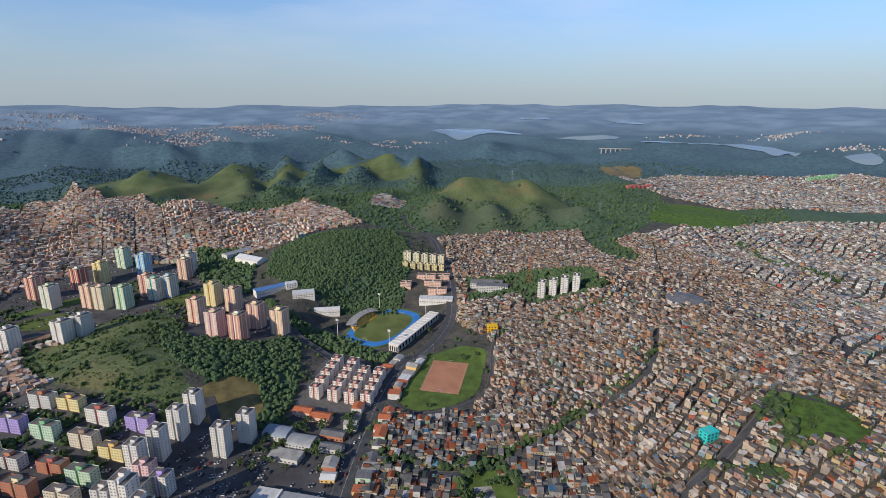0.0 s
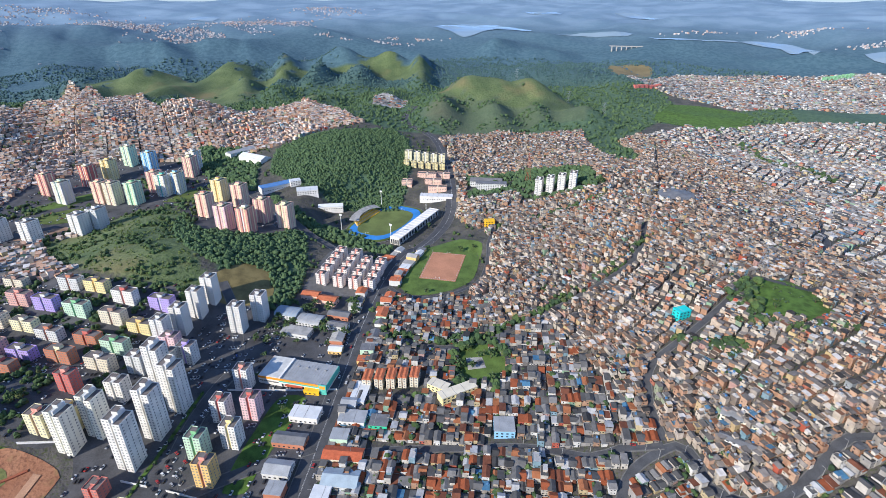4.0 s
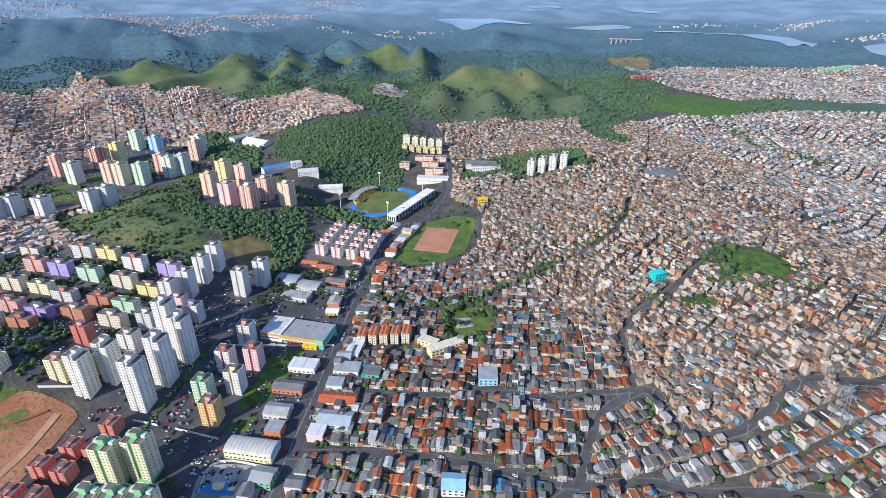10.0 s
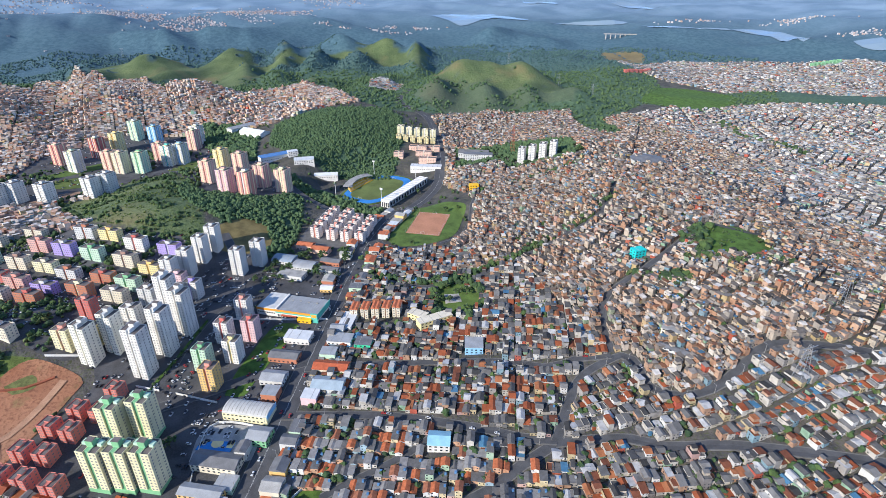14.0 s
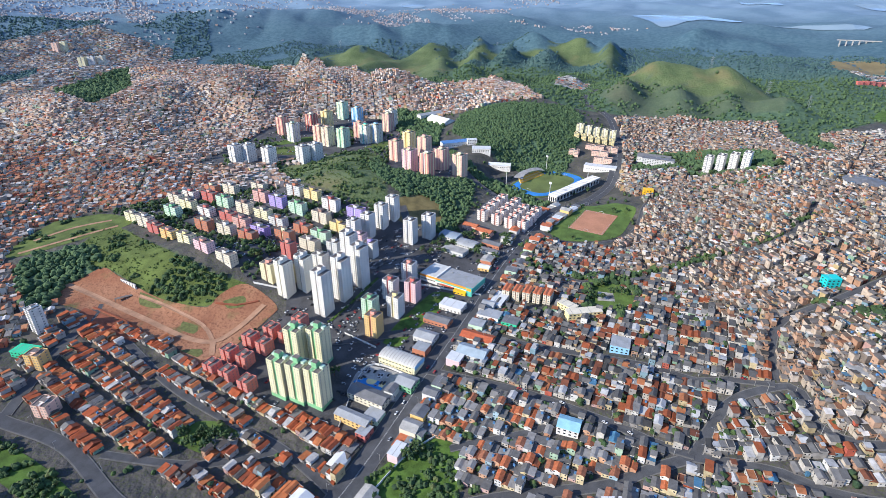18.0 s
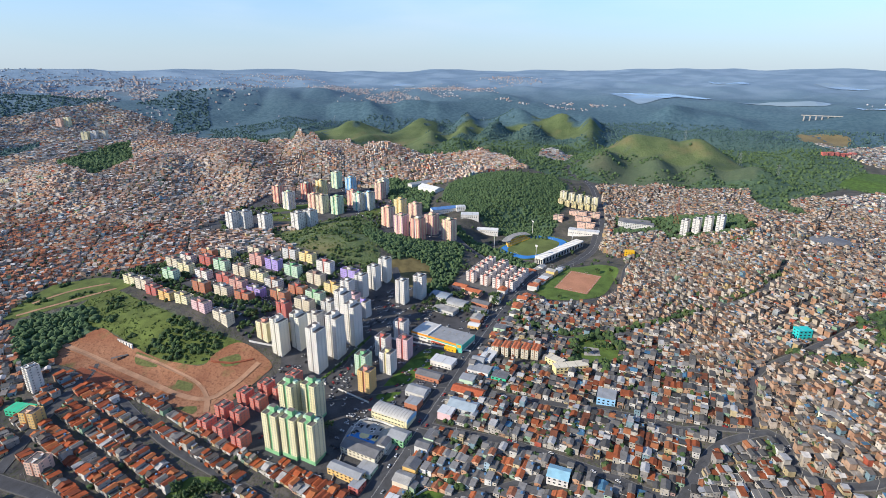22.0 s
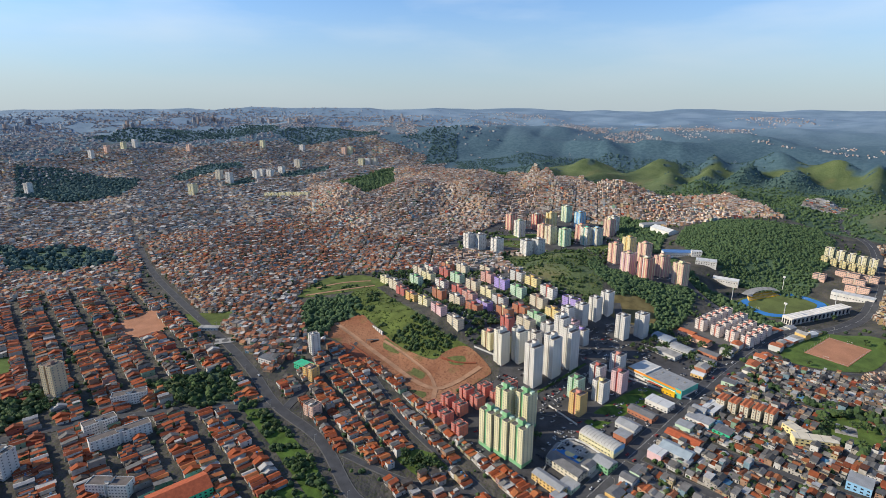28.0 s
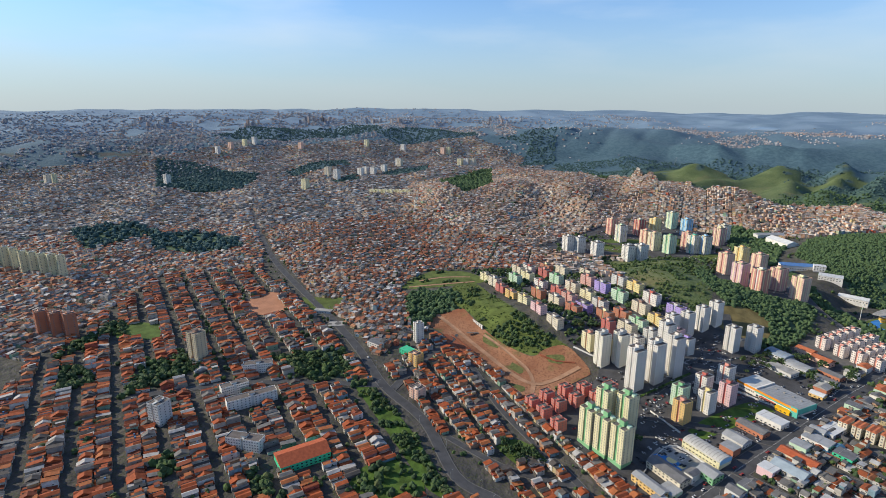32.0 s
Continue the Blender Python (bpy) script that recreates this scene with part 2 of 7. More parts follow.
# ---- ground form ----
KNOLLS = [  # x, y, spread across, spread along, height, turn in degrees
    (285, 620, 125, 260, 62, 0), (430, 600, 150, 220, 8, 0), (330, 330, 95, 90, 20, 0), (270, 930, 110, 110, 16, 0),
    (-345, 600, 95, 75, 40, 20), (-215, 1080, 110, 150, 46, 0), (-400, 350, 85, 45, 24, 20), (-560, 420, 120, 160, 14, 0),
    (-430, 735, 50, 70, 17, 0), (-445, 272, 75, 28, -13, 0), (-144, 150, 180, 90, -16, 0), (-75, 800, 60, 95, -15, 0), (-250, -80, 300, 150, -12, 0),
    (-900, 1250, 240, 200, 40, 30), (-560, 1380, 220, 150, 34, 0), (-1250, 900, 170, 200, 18, 20), (-1050, 620, 180, 200, 14, 0), (-1080, 1080, 120, 220, 26, 20),
    (-1640, 1150, 150, 230, 46, 0), (-1330, 1360, 220, 120, 44, 0), (-1500, 500, 200, 220, 22, 0), (-330, 1370, 150, 110, 26, 0), (-760, 860, 120, 160, 10, 0),
    (-1030, 1950, 130, 120, 84, 15), (-1110, 1770, 48, 150, 50, 20), (-890, 1790, 44, 170, 48, -15), (-1240, 1900, 120, 120, 50, 0), (-815, 2150, 90, 150, 98, 0), (-700, 1950, 46, 190, 64, 20), (-640, 2260, 62, 110, 100, 0), (-590, 2040, 42, 150, 66, 8),
    (-430, 2370, 180, 110, 112, 0), (-480, 2140, 44, 150, 78, 0), (-330, 2180, 44, 150, 74, 0), (-230, 2350, 140, 80, 104, 0), (-106, 2300, 50, 200, 104, 0), (-90, 2080, 34, 150, 58, 0), (60, 1660, 100, 130, 84, 0), (150, 1665, 140, 110, 90, 0), (240, 1645, 110, 110, 86, 0), (-10, 1480, 48, 130, 56, 0), (120, 1460, 50, 120, 58, 0),
    (250, 1480, 44, 110, 58, 0), (358, 1455, 75, 90, 60, 0), (600, 1930, 150, 300, 42, -15), (-370, 1620, 70, 110, 52, 0), (-540, 1780, 50, 150, 46, 20), (-200, 1700, 60, 160, 40, -10), (430, 2300, 300, 240, 50, 0), (900, 2700, 400, 300, 30, 0),
    (-1200, 800, 48, 130, 26, 45), (-1060, 940, 46, 140, 28, 45), (-920, 1080, 46, 140, 30, 45), (-790, 1220, 46, 120, 30, 45), (-620, 1330, 46, 90, 28, 40),
    (-1900, 2450, 480, 300, 54, 0), (-1500, 2150, 220, 200, 40, 0), (-2600, 1900, 420, 420, 40, 0), (-2300, 900, 260, 200, 34, 0), (270, 3250, 220, 180, 20, 0), (560, 3020, 200, 160, 16, 0), (-700, 3000, 500, 220, 34, 0),
    (-2050, 2300, 260, 150, 72, 20), (-1250, 2480, 210, 120, 84, -10), (-980, 2620, 200, 120, 74, 0), (-1600, 2700, 260, 110, 60, 15), (250, 2740, 120, 110, 74, 0), (470, 2700, 130, 110, 66, 0), (820, 2420, 240, 90, 34, 10), (1500, 2420, 300, 90, 30, 0),
]

PADS = [(-100, 812, 92, 150, -7.0), (-10, 637, 52, 80, 6.0)]  # levelled ground: x, y, flat to, blended to, height


def smooth(a, b, v):
    t = np.clip((v - a) / (b - a), 0, 1)
    return t * t * (3 - 2 * t)


def ground(x, y):
    """The height of the land at a place."""
    x, y = np.asarray(x, float), np.asarray(y, float)
    z, wild_hill = 4 + 0 * x, 0 * x
    for cx, cy, sx, sy, h, turn in KNOLLS:
        c, s = np.cos(np.radians(turn)), np.sin(np.radians(turn))
        u, v = (x - cx) * c + (y - cy) * s, (y - cy) * c - (x - cx) * s
        q = (u / sx) ** 2 + (v / sy) ** 2
        if cy > 1400 and h > 0:  # the open hills are sharper and cut by gullies
            add = h * np.exp(-0.83 * q ** 0.78)
            wild_hill = wild_hill + np.maximum(add, 0) ** 3.5
        else:
            z = z + h * np.exp(-q / 2)
    wild_hill = wild_hill ** (1 / 3.5)
    spur = np.abs(np.sin(x / 58 + 1.2 * np.sin(y / 130) + 0.5 * np.sin(x / 31 + y / 90))) ** 0.8
    z = z + wild_hill - wild_hill * (0.12 * np.abs(np.sin(x / 74 + 1.1 * np.sin(y / 96)) * np.sin(y / 105 + 0.9 * np.sin(x / 88))) + 0.26 * (1 - spur) * np.clip(1.35 - (wild_hill / 95) ** 2, 0.1, 1))
    d = np.hypot(x, y)
    f = np.clip((d - 2500) / 2400, 0, 1)
    z = z + 252 * (1.75 * f - 0.75 * f * f) * smooth(2300, 3000, d)
    far = smooth(2500, 3000, d)
    far = far * (1 - 0.8 * smooth(3500, 4500, d))
    z = z + far * (30 * (0.45 - np.abs(np.sin(x / 310 + 0.9 * np.sin(y / 260))) ** 1.5 * np.abs(np.sin(y / 170 + 1.1 * np.sin(x / 330)))) + 6 * np.sin(x / 83 + 2 * np.sin(y / 120)) * np.sin(y / 71))
    b = np.arctan2(x, y)
    z = z + smooth(3900, 4800, d) * (12 + 8 * np.sin(b * 5.0 + 0.4) + 4 * np.sin(b * 17) + 2 * np.sin(b * 41 + 1))
    z = z + 9 * np.sin(x / 150 + 1.3 + 0.8 * np.sin(y / 170)) * np.sin(y / 190) * smooth(800, 1300, d) + 4 * np.sin(x / 61 + np.sin(y / 80)) * np.sin(y / 67 + 0.6) * smooth(1250, 1700, d)
    for cx, cy, r0, r1, level in PADS:
        z = level + (z - level) * smooth(r0, r1, np.hypot(x - cx, y - cy))
    return z


# ---- surfaces ----
def land_material():
    """Grass, soil, street dust, woods and a painted blue haze of distance, by the shares that the land's points carry.
    """
    m, nt, b = nodes_of("land", 0.95)
    a = nt.nodes.new("ShaderNodeVertexColor")
    a.layer_name = "shares"
    s = nt.nodes.new("ShaderNodeSeparateColor")
    nt.links.new(a.outputs[0], s.inputs[0])
    grass = mixed(nt, grain(nt, 0.02, 6), (0.074, 0.104, 0.046), (0.125, 0.156, 0.068))
    grass = mixed(nt, grain(nt, 0.3, 4, 0.45, 0.75), grass, (0.05, 0.08, 0.02))
    grass = mixed(nt, grain(nt, 0.007, 3, 0.55, 0.72), grass, (0.16, 0.135, 0.065))
    town = mixed(nt, grain(nt, 0.05, 6), (0.045, 0.045, 0.047), (0.1, 0.09, 0.08))
    town = mixed(nt, grain(nt, 0.5, 4, 0.5, 0.7), town, (0.06, 0.07, 0.03))
    wood = mixed(nt, grain(nt, 0.09, 9, 0.38, 0.62), (0.05, 0.088, 0.052), (0.08, 0.128, 0.07))
    c = mixed(nt, s.outputs[0], town, grass)
    c = mixed(nt, s.outputs[1], c, wood)
    # bluish aerial haze, painted over the woods in the middle distance
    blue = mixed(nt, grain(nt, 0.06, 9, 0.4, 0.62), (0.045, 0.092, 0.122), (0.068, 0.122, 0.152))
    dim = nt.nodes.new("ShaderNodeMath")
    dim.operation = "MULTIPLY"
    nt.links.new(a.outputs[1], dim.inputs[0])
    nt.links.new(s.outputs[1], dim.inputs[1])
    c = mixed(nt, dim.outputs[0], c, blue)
    # paler blue haze painted into the farthest land
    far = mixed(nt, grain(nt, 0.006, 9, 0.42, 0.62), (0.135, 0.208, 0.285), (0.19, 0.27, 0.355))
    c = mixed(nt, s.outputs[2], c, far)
    nt.links.new(c, b.inputs["Base Color"])
    bumped(nt, b, grain(nt, 0.15, 6, 0.2, 0.8), 0.5, 3.0)
    return m


def earth_material():
    """Red building-site earth with pale tracks, dark cuts and weeds."""
    m, nt, b = nodes_of("red_earth", 0.95)
    c = mixed(nt, grain(nt, 0.03, 6), (0.2, 0.075, 0.038), (0.32, 0.15, 0.08))
    c = mixed(nt, grain(nt, 0.014, 5, 0.42, 0.85), c, (0.33, 0.19, 0.115))
    c = mixed(nt, grain(nt, 0.04, 6, 0.58, 0.7), c, (0.13, 0.115, 0.045))
    c = mixed(nt, grain(nt, 0.4, 4, 0.5, 0.7), c, (0.16, 0.07, 0.04))
    nt.links.new(c, b.inputs["Base Color"])
    bumped(nt, b, grain(nt, 0.2, 6, 0.2, 0.8), 0.6, 1.0)
    return m


GLASS = plain("window_glass", (0.03, 0.035, 0.045), 0.25, 0.3, 0.3)
ASPHALT = plain("asphalt", (0.068, 0.07, 0.076), 0.9, 0.35, 0.12)
YARD = plain("worn_yard_asphalt", (0.074, 0.074, 0.078), 0.9, 0.5, 0.06)
PANE = plain("curtained_glass", (0.17, 0.175, 0.185), 0.3, 0.5, 0.35)
PAVING = plain("pavement_concrete", (0.125, 0.122, 0.118), 0.9, 0.3, 0.2)
CONCRETE = plain("weathered_concrete", (0.33, 0.32, 0.3), 0.9, 0.35, 0.15)
PAINT = plain("road_paint", (0.42, 0.42, 0.41), 0.8, 0.4, 0.8)
GRASS = plain("mown_grass", (0.085, 0.135, 0.03), 0.95, 0.45, 0.09)
SOIL = earth_material()
PALESOIL = plain("trodden_pitch_earth", (0.4, 0.19, 0.11), 0.95, 0.3, 0.045)
TIN = plain("grey_sheet_roof", (0.3, 0.31, 0.32), 0.55, 0.25, 0.12)
WHITE = plain("white_render", (0.74, 0.73, 0.69), 0.8, 0.14, 0.1)
WALLS = palette("house_walls", [(22, (0.445, 0.382, 0.305)), (14, (0.294, 0.263, 0.227)), (22, (0.365, 0.208, 0.129)), (15, (0.454, 0.297, 0.203)), (16, (0.561, 0.513, 0.442)), (4, (0.445, 0.339, 0.172)),
    (3, (0.401, 0.246, 0.211)), (2.5, (0.178, 0.28, 0.328)), (2.5, (0.214, 0.322, 0.219)), (2, (0.392, 0.0933, 0.0547)), (4, (0.178, 0.153, 0.129))], area=(0.472, 0.305, 0.211))
# WALLS scaled up evenly: distance haze painted into the western walls
HAZY_PALE_WALLS = palette("hazy_pale_house_walls", [(22, (0.604, 0.518, 0.414)), (14, (0.399, 0.357, 0.308)), (22, (0.495, 0.282, 0.175)), (15, (0.616, 0.403, 0.275)), (16, (0.761, 0.697, 0.599)), (4, (0.604, 0.461, 0.233)),
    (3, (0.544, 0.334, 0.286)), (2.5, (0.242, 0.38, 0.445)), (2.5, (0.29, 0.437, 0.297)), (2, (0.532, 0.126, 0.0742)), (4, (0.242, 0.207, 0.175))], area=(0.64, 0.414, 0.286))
# roof colours lightened to stand in for haze over the western hills
HAZED_WEST_ROOFS = palette("hazed_western_roofs", [(16, (0.376, 0.342, 0.319)), (18, (0.524, 0.456, 0.405)), (8, (0.194, 0.177, 0.165)), (22, (0.524, 0.331, 0.228)), (12, (0.433, 0.217, 0.137)), (12, (0.707, 0.673, 0.638)), (5, (0.103, 0.0969, 0.0912))], area=(0.593, 0.456, 0.376))
TOWN_WALLS = palette("town_walls", [(26, (0.475, 0.44, 0.387)), (18, (0.317, 0.295, 0.273)), (9, (0.387, 0.238, 0.158)), (20, (0.634, 0.616, 0.581)), (7, (0.475, 0.387, 0.229)),
    (4, (0.422, 0.273, 0.246)), (4, (0.211, 0.317, 0.37)), (4, (0.246, 0.37, 0.264)), (3, (0.422, 0.106, 0.0704)), (5, (0.194, 0.176, 0.167))])
ROOFS_FAV = palette("favela_roofs", [(18, (0.157, 0.138, 0.123)), (16, (0.216, 0.19, 0.166)), (16, (0.0918, 0.082, 0.0736)), (12, (0.281, 0.245, 0.212)), (9, (0.205, 0.1, 0.0598)), (8, (0.173, 0.125, 0.092)), (2, (0.0972, 0.2, 0.294)), (12, (0.648, 0.595, 0.534)), (9, (0.0486, 0.044, 0.0396))])
ROOFS_TOWN = palette("town_roofs", [(12, (0.288, 0.08, 0.032)), (9, (0.176, 0.064, 0.036)), (22, (0.136, 0.132, 0.128)), (14, (0.2, 0.192, 0.184)), (12, (0.088, 0.0864, 0.0856)), (5, (0.336, 0.128, 0.056)), (9, (0.44, 0.436, 0.432)), (2, (0.08, 0.2, 0.32)), (6, (0.048, 0.0472, 0.0472))])
WARM_ROOFS = palette("weathered_roofs", [(26, (0.4, 0.15, 0.075)), (18, (0.33, 0.13, 0.075)), (14, (0.24, 0.22, 0.21)), (14, (0.44, 0.39, 0.35)), (8, (0.12, 0.115, 0.11)), (9, (0.58, 0.555, 0.53)), (8, (0.48, 0.23, 0.12))])
# lighter, greyer roof colours, with distance haze worked into them
HAZED_EAST_ROOFS = palette("hazed_eastern_roofs", [(22, (0.23, 0.217, 0.212)), (20, (0.323, 0.302, 0.285)), (10, (0.111, 0.108, 0.107)), (12, (0.306, 0.178, 0.119)), (14, (0.493, 0.48, 0.468)), (3, (0.119, 0.23, 0.323)), (5, (0.0595, 0.0587, 0.0587))])
TILES = palette("row_house_tiles", [(36, (0.37, 0.088, 0.0308)), (26, (0.238, 0.0616, 0.0282)), (14, (0.422, 0.141, 0.0528)), (16, (0.106, 0.0924, 0.0836)), (12, (0.194, 0.185, 0.176)), (7, (0.458, 0.44, 0.422))])
LEAVES = palette("foliage", [(3, (0.05, 0.09, 0.035)), (3, (0.065, 0.11, 0.038)), (2, (0.085, 0.135, 0.042)), (2, (0.045, 0.08, 0.037)), (1, (0.11, 0.135, 0.05))], 0.9, 0.4)
# far tree leaves, with the blue haze of distance mixed into their colour
HAZED_LEAVES = palette("hazed_foliage", [(3, (0.056, 0.108, 0.102)), (3, (0.066, 0.12, 0.11)), (2, (0.075, 0.132, 0.118)), (2, (0.05, 0.098, 0.096))], 0.95, 0.2)
# LEAVES made lighter and flatter, so that the colour carries some haze
FOREST_LEAVES = palette("forest_foliage", [(3, (0.066, 0.112, 0.05)), (3, (0.078, 0.128, 0.054)), (2, (0.09, 0.142, 0.06)), (2, (0.058, 0.102, 0.048))], 0.95, 0.25)
BRIGHT_LEAVES = palette("scrub_foliage", [(3, (0.1, 0.142, 0.035)), (3, (0.125, 0.165, 0.042)), (2, (0.085, 0.125, 0.035))], 0.95, 0.3)
TANK = palette("water_tanks", [(3, (0.1, 0.22, 0.4)), (2, (0.35, 0.36, 0.37))])

# ---- the plan: outlines in metres ----
STREET = [(-150, 60), (-131, 150), (-122, 216), (-116, 268), (-109, 332), (-102, 425), (-95, 507), (-82, 601), (-67, 655), (-49, 699), (-18, 769), (1, 846), (3, 963), (-8, 1100), (-30, 1230), (-95, 1330), (-110, 1420), (-90, 1560)]
ROADS = [  # line, width
    (STREET, 17), ([(92, 245), (97, 256), (106, 276), (124, 305), (158, 319), (167, 303), (167, 286), (181, 273), (199, 270), (219, 276), (246, 293), (266, 304), (300, 299), (380, 290), (520, 300)], 6.5),
    ([(-109, 331), (-41, 337), (51, 334), (98, 320), (121, 324), (150, 321)], 6), ([(-116, 279), (-36, 278), (36, 263), (65, 252), (93, 246)], 7),
    ([(-95, 505), (-17, 463), (42, 476), (92, 500), (136, 520), (200, 560), (240, 640)], 6), ([(291, 496), (254, 460), (212, 429), (168, 400), (153, 361), (152, 325)], 5.5),
    ([(-82, 601), (-160, 690), (-235, 770), (-310, 850), (-390, 960), (-450, 1080)], 11), ([(-185, 100), (-220, 105), (-262, 95), (-341, 118), (-419, 118), (-500, 134), (-603, 148), (-797, 170), (-981, 196), (-1199, 247), (-1500, 330)], 9.5),
    ([(-102, 425), (-150, 430), (-200, 436), (-262, 430), (-290, 400)], 11), ([(-200, 436), (-235, 520), (-260, 560)], 9), ([(-131, 150), (-190, 172), (-252, 182), (-320, 196), (-400, 226)], 6),
    ([(-110, 340), (-150, 322), (-205, 292), (-225, 282)], 10), ([(-205, 292), (-214, 340), (-210, 400), (-200, 436)], 12), ([(91, 244), (116, 244), (143, 241), (164, 232), (187, 229), (205, 227), (300, 205), (420, 185)], 7),
    ([(-419, 118), (-470, 60), (-520, -10), (-560, -110)], 8), ([(-408, 122), (-430, 170), (-452, 230), (-470, 260)], 8), ([(-82, 601), (-66, 574), (-44, 560), (-6, 562), (30, 590), (46, 640), (52, 690), (62, 720), (90, 745)], 4.5),
    ([(40, 735), (62, 741), (117, 741), (175, 745), (228, 764), (271, 797), (330, 810), (450, 830)], 5), ([(-190, 172), (-240, 140), (-310, 122)], 5.5), ([(443, 608), (485, 655), (518, 710), (547, 762)], 6), ([(275, 691), (310, 790), (348, 889), (430, 1110), (513, 1343)], 2.2), ([(584, 1173), (649, 1460)], 6),
    ([(655, 1229), (687, 1424)], 6), ([(707, 1229), (743, 1419)], 6), ([(733, 1229), (702, 1063), (691, 956), (700, 891)], 8), ([(298, 500), (340, 480), (372, 492), (404, 488), (482, 514), (580, 545)], 6), ([(-75, 155), (-46, 172), (-25, 183), (4, 195), (40, 210), (65, 228), (90, 243)], 7.5),
    ([(-72, 210), (-56, 220), (-37, 230), (-13, 244), (8, 262)], 5),
]
FOREST_HILL = [(-323, 960), (-345, 1080), (-300, 1150), (-191, 1215), (-127, 1262), (-88, 1200), (-70, 1020), (-85, 850), (-182, 862), (-269, 902)]
PINK_WOOD = [(-440, 830), (-405, 800), (-392, 740), (-374, 690), (-345, 640), (-310, 605), (-283, 595), (-262, 570), (-225, 540), (-187, 522), (-176, 569), (-181, 627), (-194, 682), (-205, 725), (-225, 735), (-262, 703), (-300, 706), (-345, 712), (-392, 765), (-425, 828)]
DRY_SLOPE = [(-272, 572), (-250, 602), (-219, 597), (-203, 554), (-216, 532), (-256, 530)]
PINK_GRASS = [(-560, 690), (-520, 715), (-500, 790), (-440, 815), (-400, 780), (-372, 700), (-350, 649), (-312, 606), (-283, 572), (-262, 530), (-330, 540), (-400, 560), (-470, 596)]
STRIP_WOOD = [(-301, 873), (-235, 812), (-149, 765), (-85, 715), (-85, 688), (-150, 718), (-217, 762), (-280, 835)]
STRIP_WOOD_B = [(-518, 1126), (-429, 1123), (-355, 1000), (-326, 880), (-400, 930), (-448, 967)]
LEFT_WOOD = [(-612, 277), (-617, 300), (-586, 328), (-565, 337), (-508, 305), (-528, 271), (-510, 244), (-502, 214), (-550, 238)]
KNOLL_WOOD = [(-1469, 983), (-1514, 1130), (-1540, 1300), (-1230, 1030), (-1128, 817), (-1269, 849)]
WEST_WOODS = [[(-2783, 306), (-2720, 465), (-2216, 600), (-1824, 401), (-1849, 274), (-2087, 182)], [(-1322, 30), (-1298, 122), (-1152, 184), (-1064, 166), (-1071, 79), (-1158, 23)],
    [(-1480, -110), (-1492, 20), (-1330, 60), (-1226, -98)], [(-560, 40), (-470, 60), (-462, 104), (-520, 120)], [(-640, -80), (-560, -120), (-580, -30)]]
WILD = [[(-1075, 1300), (-972, 1270), (-1150, 1560), (-1252, 1870), (-1000, 1640), (-970, 1760), (-688, 1330), (-842, 1800), (-620, 1400), (-505, 1343), (-421, 1397), (-398, 1560), (-203, 1290), (-120, 1262), (0, 1270),
    (93, 1285), (203, 1303), (330, 1340), (315, 1182), (314, 985), (350, 1000), (397, 1109), (397, 1262), (460, 1330), (560, 1470), (575, 1510), (690, 1680), (715, 1830), (640, 1990), (940, 2330), (1650, 2160), (2300, 2400), (3200, 3400), (0, 4900), (-3300, 3300), (-2600, 2300), (-1700, 1900), (-1500, 1500)],
    [(700, 1560), (860, 1600), (1280, 1640), (1700, 1780), (1500, 1500), (1000, 1430), (800, 1400), (640, 1400), (560, 1480)]]
MEADOW = [(262, 440), (276, 478), (300, 496), (332, 490), (346, 466), (332, 430), (298, 424)]
DIRT = [(-529, 265), (-519, 285), (-507, 302), (-478, 296), (-422, 286), (-382, 286), (-357, 290), (-354, 305), (-335, 326), (-292, 314), (-290, 295), (-298, 249), (-305, 223), (-327, 223), (-360, 238), (-474, 245), (-510, 244)]
BANK = [(-583, 337), (-594, 381), (-563, 384), (-448, 339), (-382, 324), (-335, 326), (-347, 305), (-361, 290), (-389, 286), (-419, 286), (-454, 292), (-504, 303), (-536, 301)]
MARKET_LOT = [(-200, 400), (-196, 470), (-170, 478), (-98, 475), (-96, 412), (-120, 396)]
ESTATE = [(-640, 430), (-560, 400), (-480, 385), (-330, 330), (-300, 336), (-278, 300), (-300, 246), (-300, 230), (-250, 206), (-165, 204), (-137, 206), (-120, 330), (-104, 430), (-105, 500), (-150, 545), (-215, 535), (-290, 540), (-380, 545), (-440, 560), (-560, 540)]
STADIUM = [(-150, 720), (-150, 860), (-60, 880), (0, 830), (0, 800), (-72, 690), (-100, 690)]
PITCH_LOT = [(-61, 584), (-57, 616), (-46, 660), (-24, 708), (0, 718), (20, 714), (42, 693), (37, 655), (24, 600), (-10, 570), (-46, 566)]
CONDO = [(-175, 560), (-160, 680), (-120, 690), (-84, 620), (-84, 572), (-120, 560)]
DEPOTS = [(-215, 470), (-110, 470), (-98, 520), (-100, 560), (-170, 560), (-205, 530)]
PARK = [(4, 408), (0, 450), (22, 468), (46, 452), (50, 420), (30, 402)]
ROW_LOT = [(-88, 392), (-88, 424), (-25, 428), (-25, 396)]
YELLOW_LOT = [(-90, 860), (-95, 1030), (0, 1200), (4, 880), (-40, 850)]
BLOCKS_LOT = [(110, 800), (115, 880), (225, 890), (235, 800)]
SCHOOL_LOT = [(40, 880), (45, 960), (110, 960), (115, 880)]
PINK_TOWERS = [(-560, 690), (-690, 640), (-720, 900), (-650, 1040), (-440, 1040), (-290, 860), (-215, 770), (-225, 740), (-262, 708), (-345, 716), (-395, 772), (-440, 833), (-500, 800), (-525, 735)]
BOTTOM_GREEN = [(-121, 164), (-108, 192), (-90, 214), (-68, 213), (-60, 190), (-54, 171), (-70, 160), (-92, 154)]
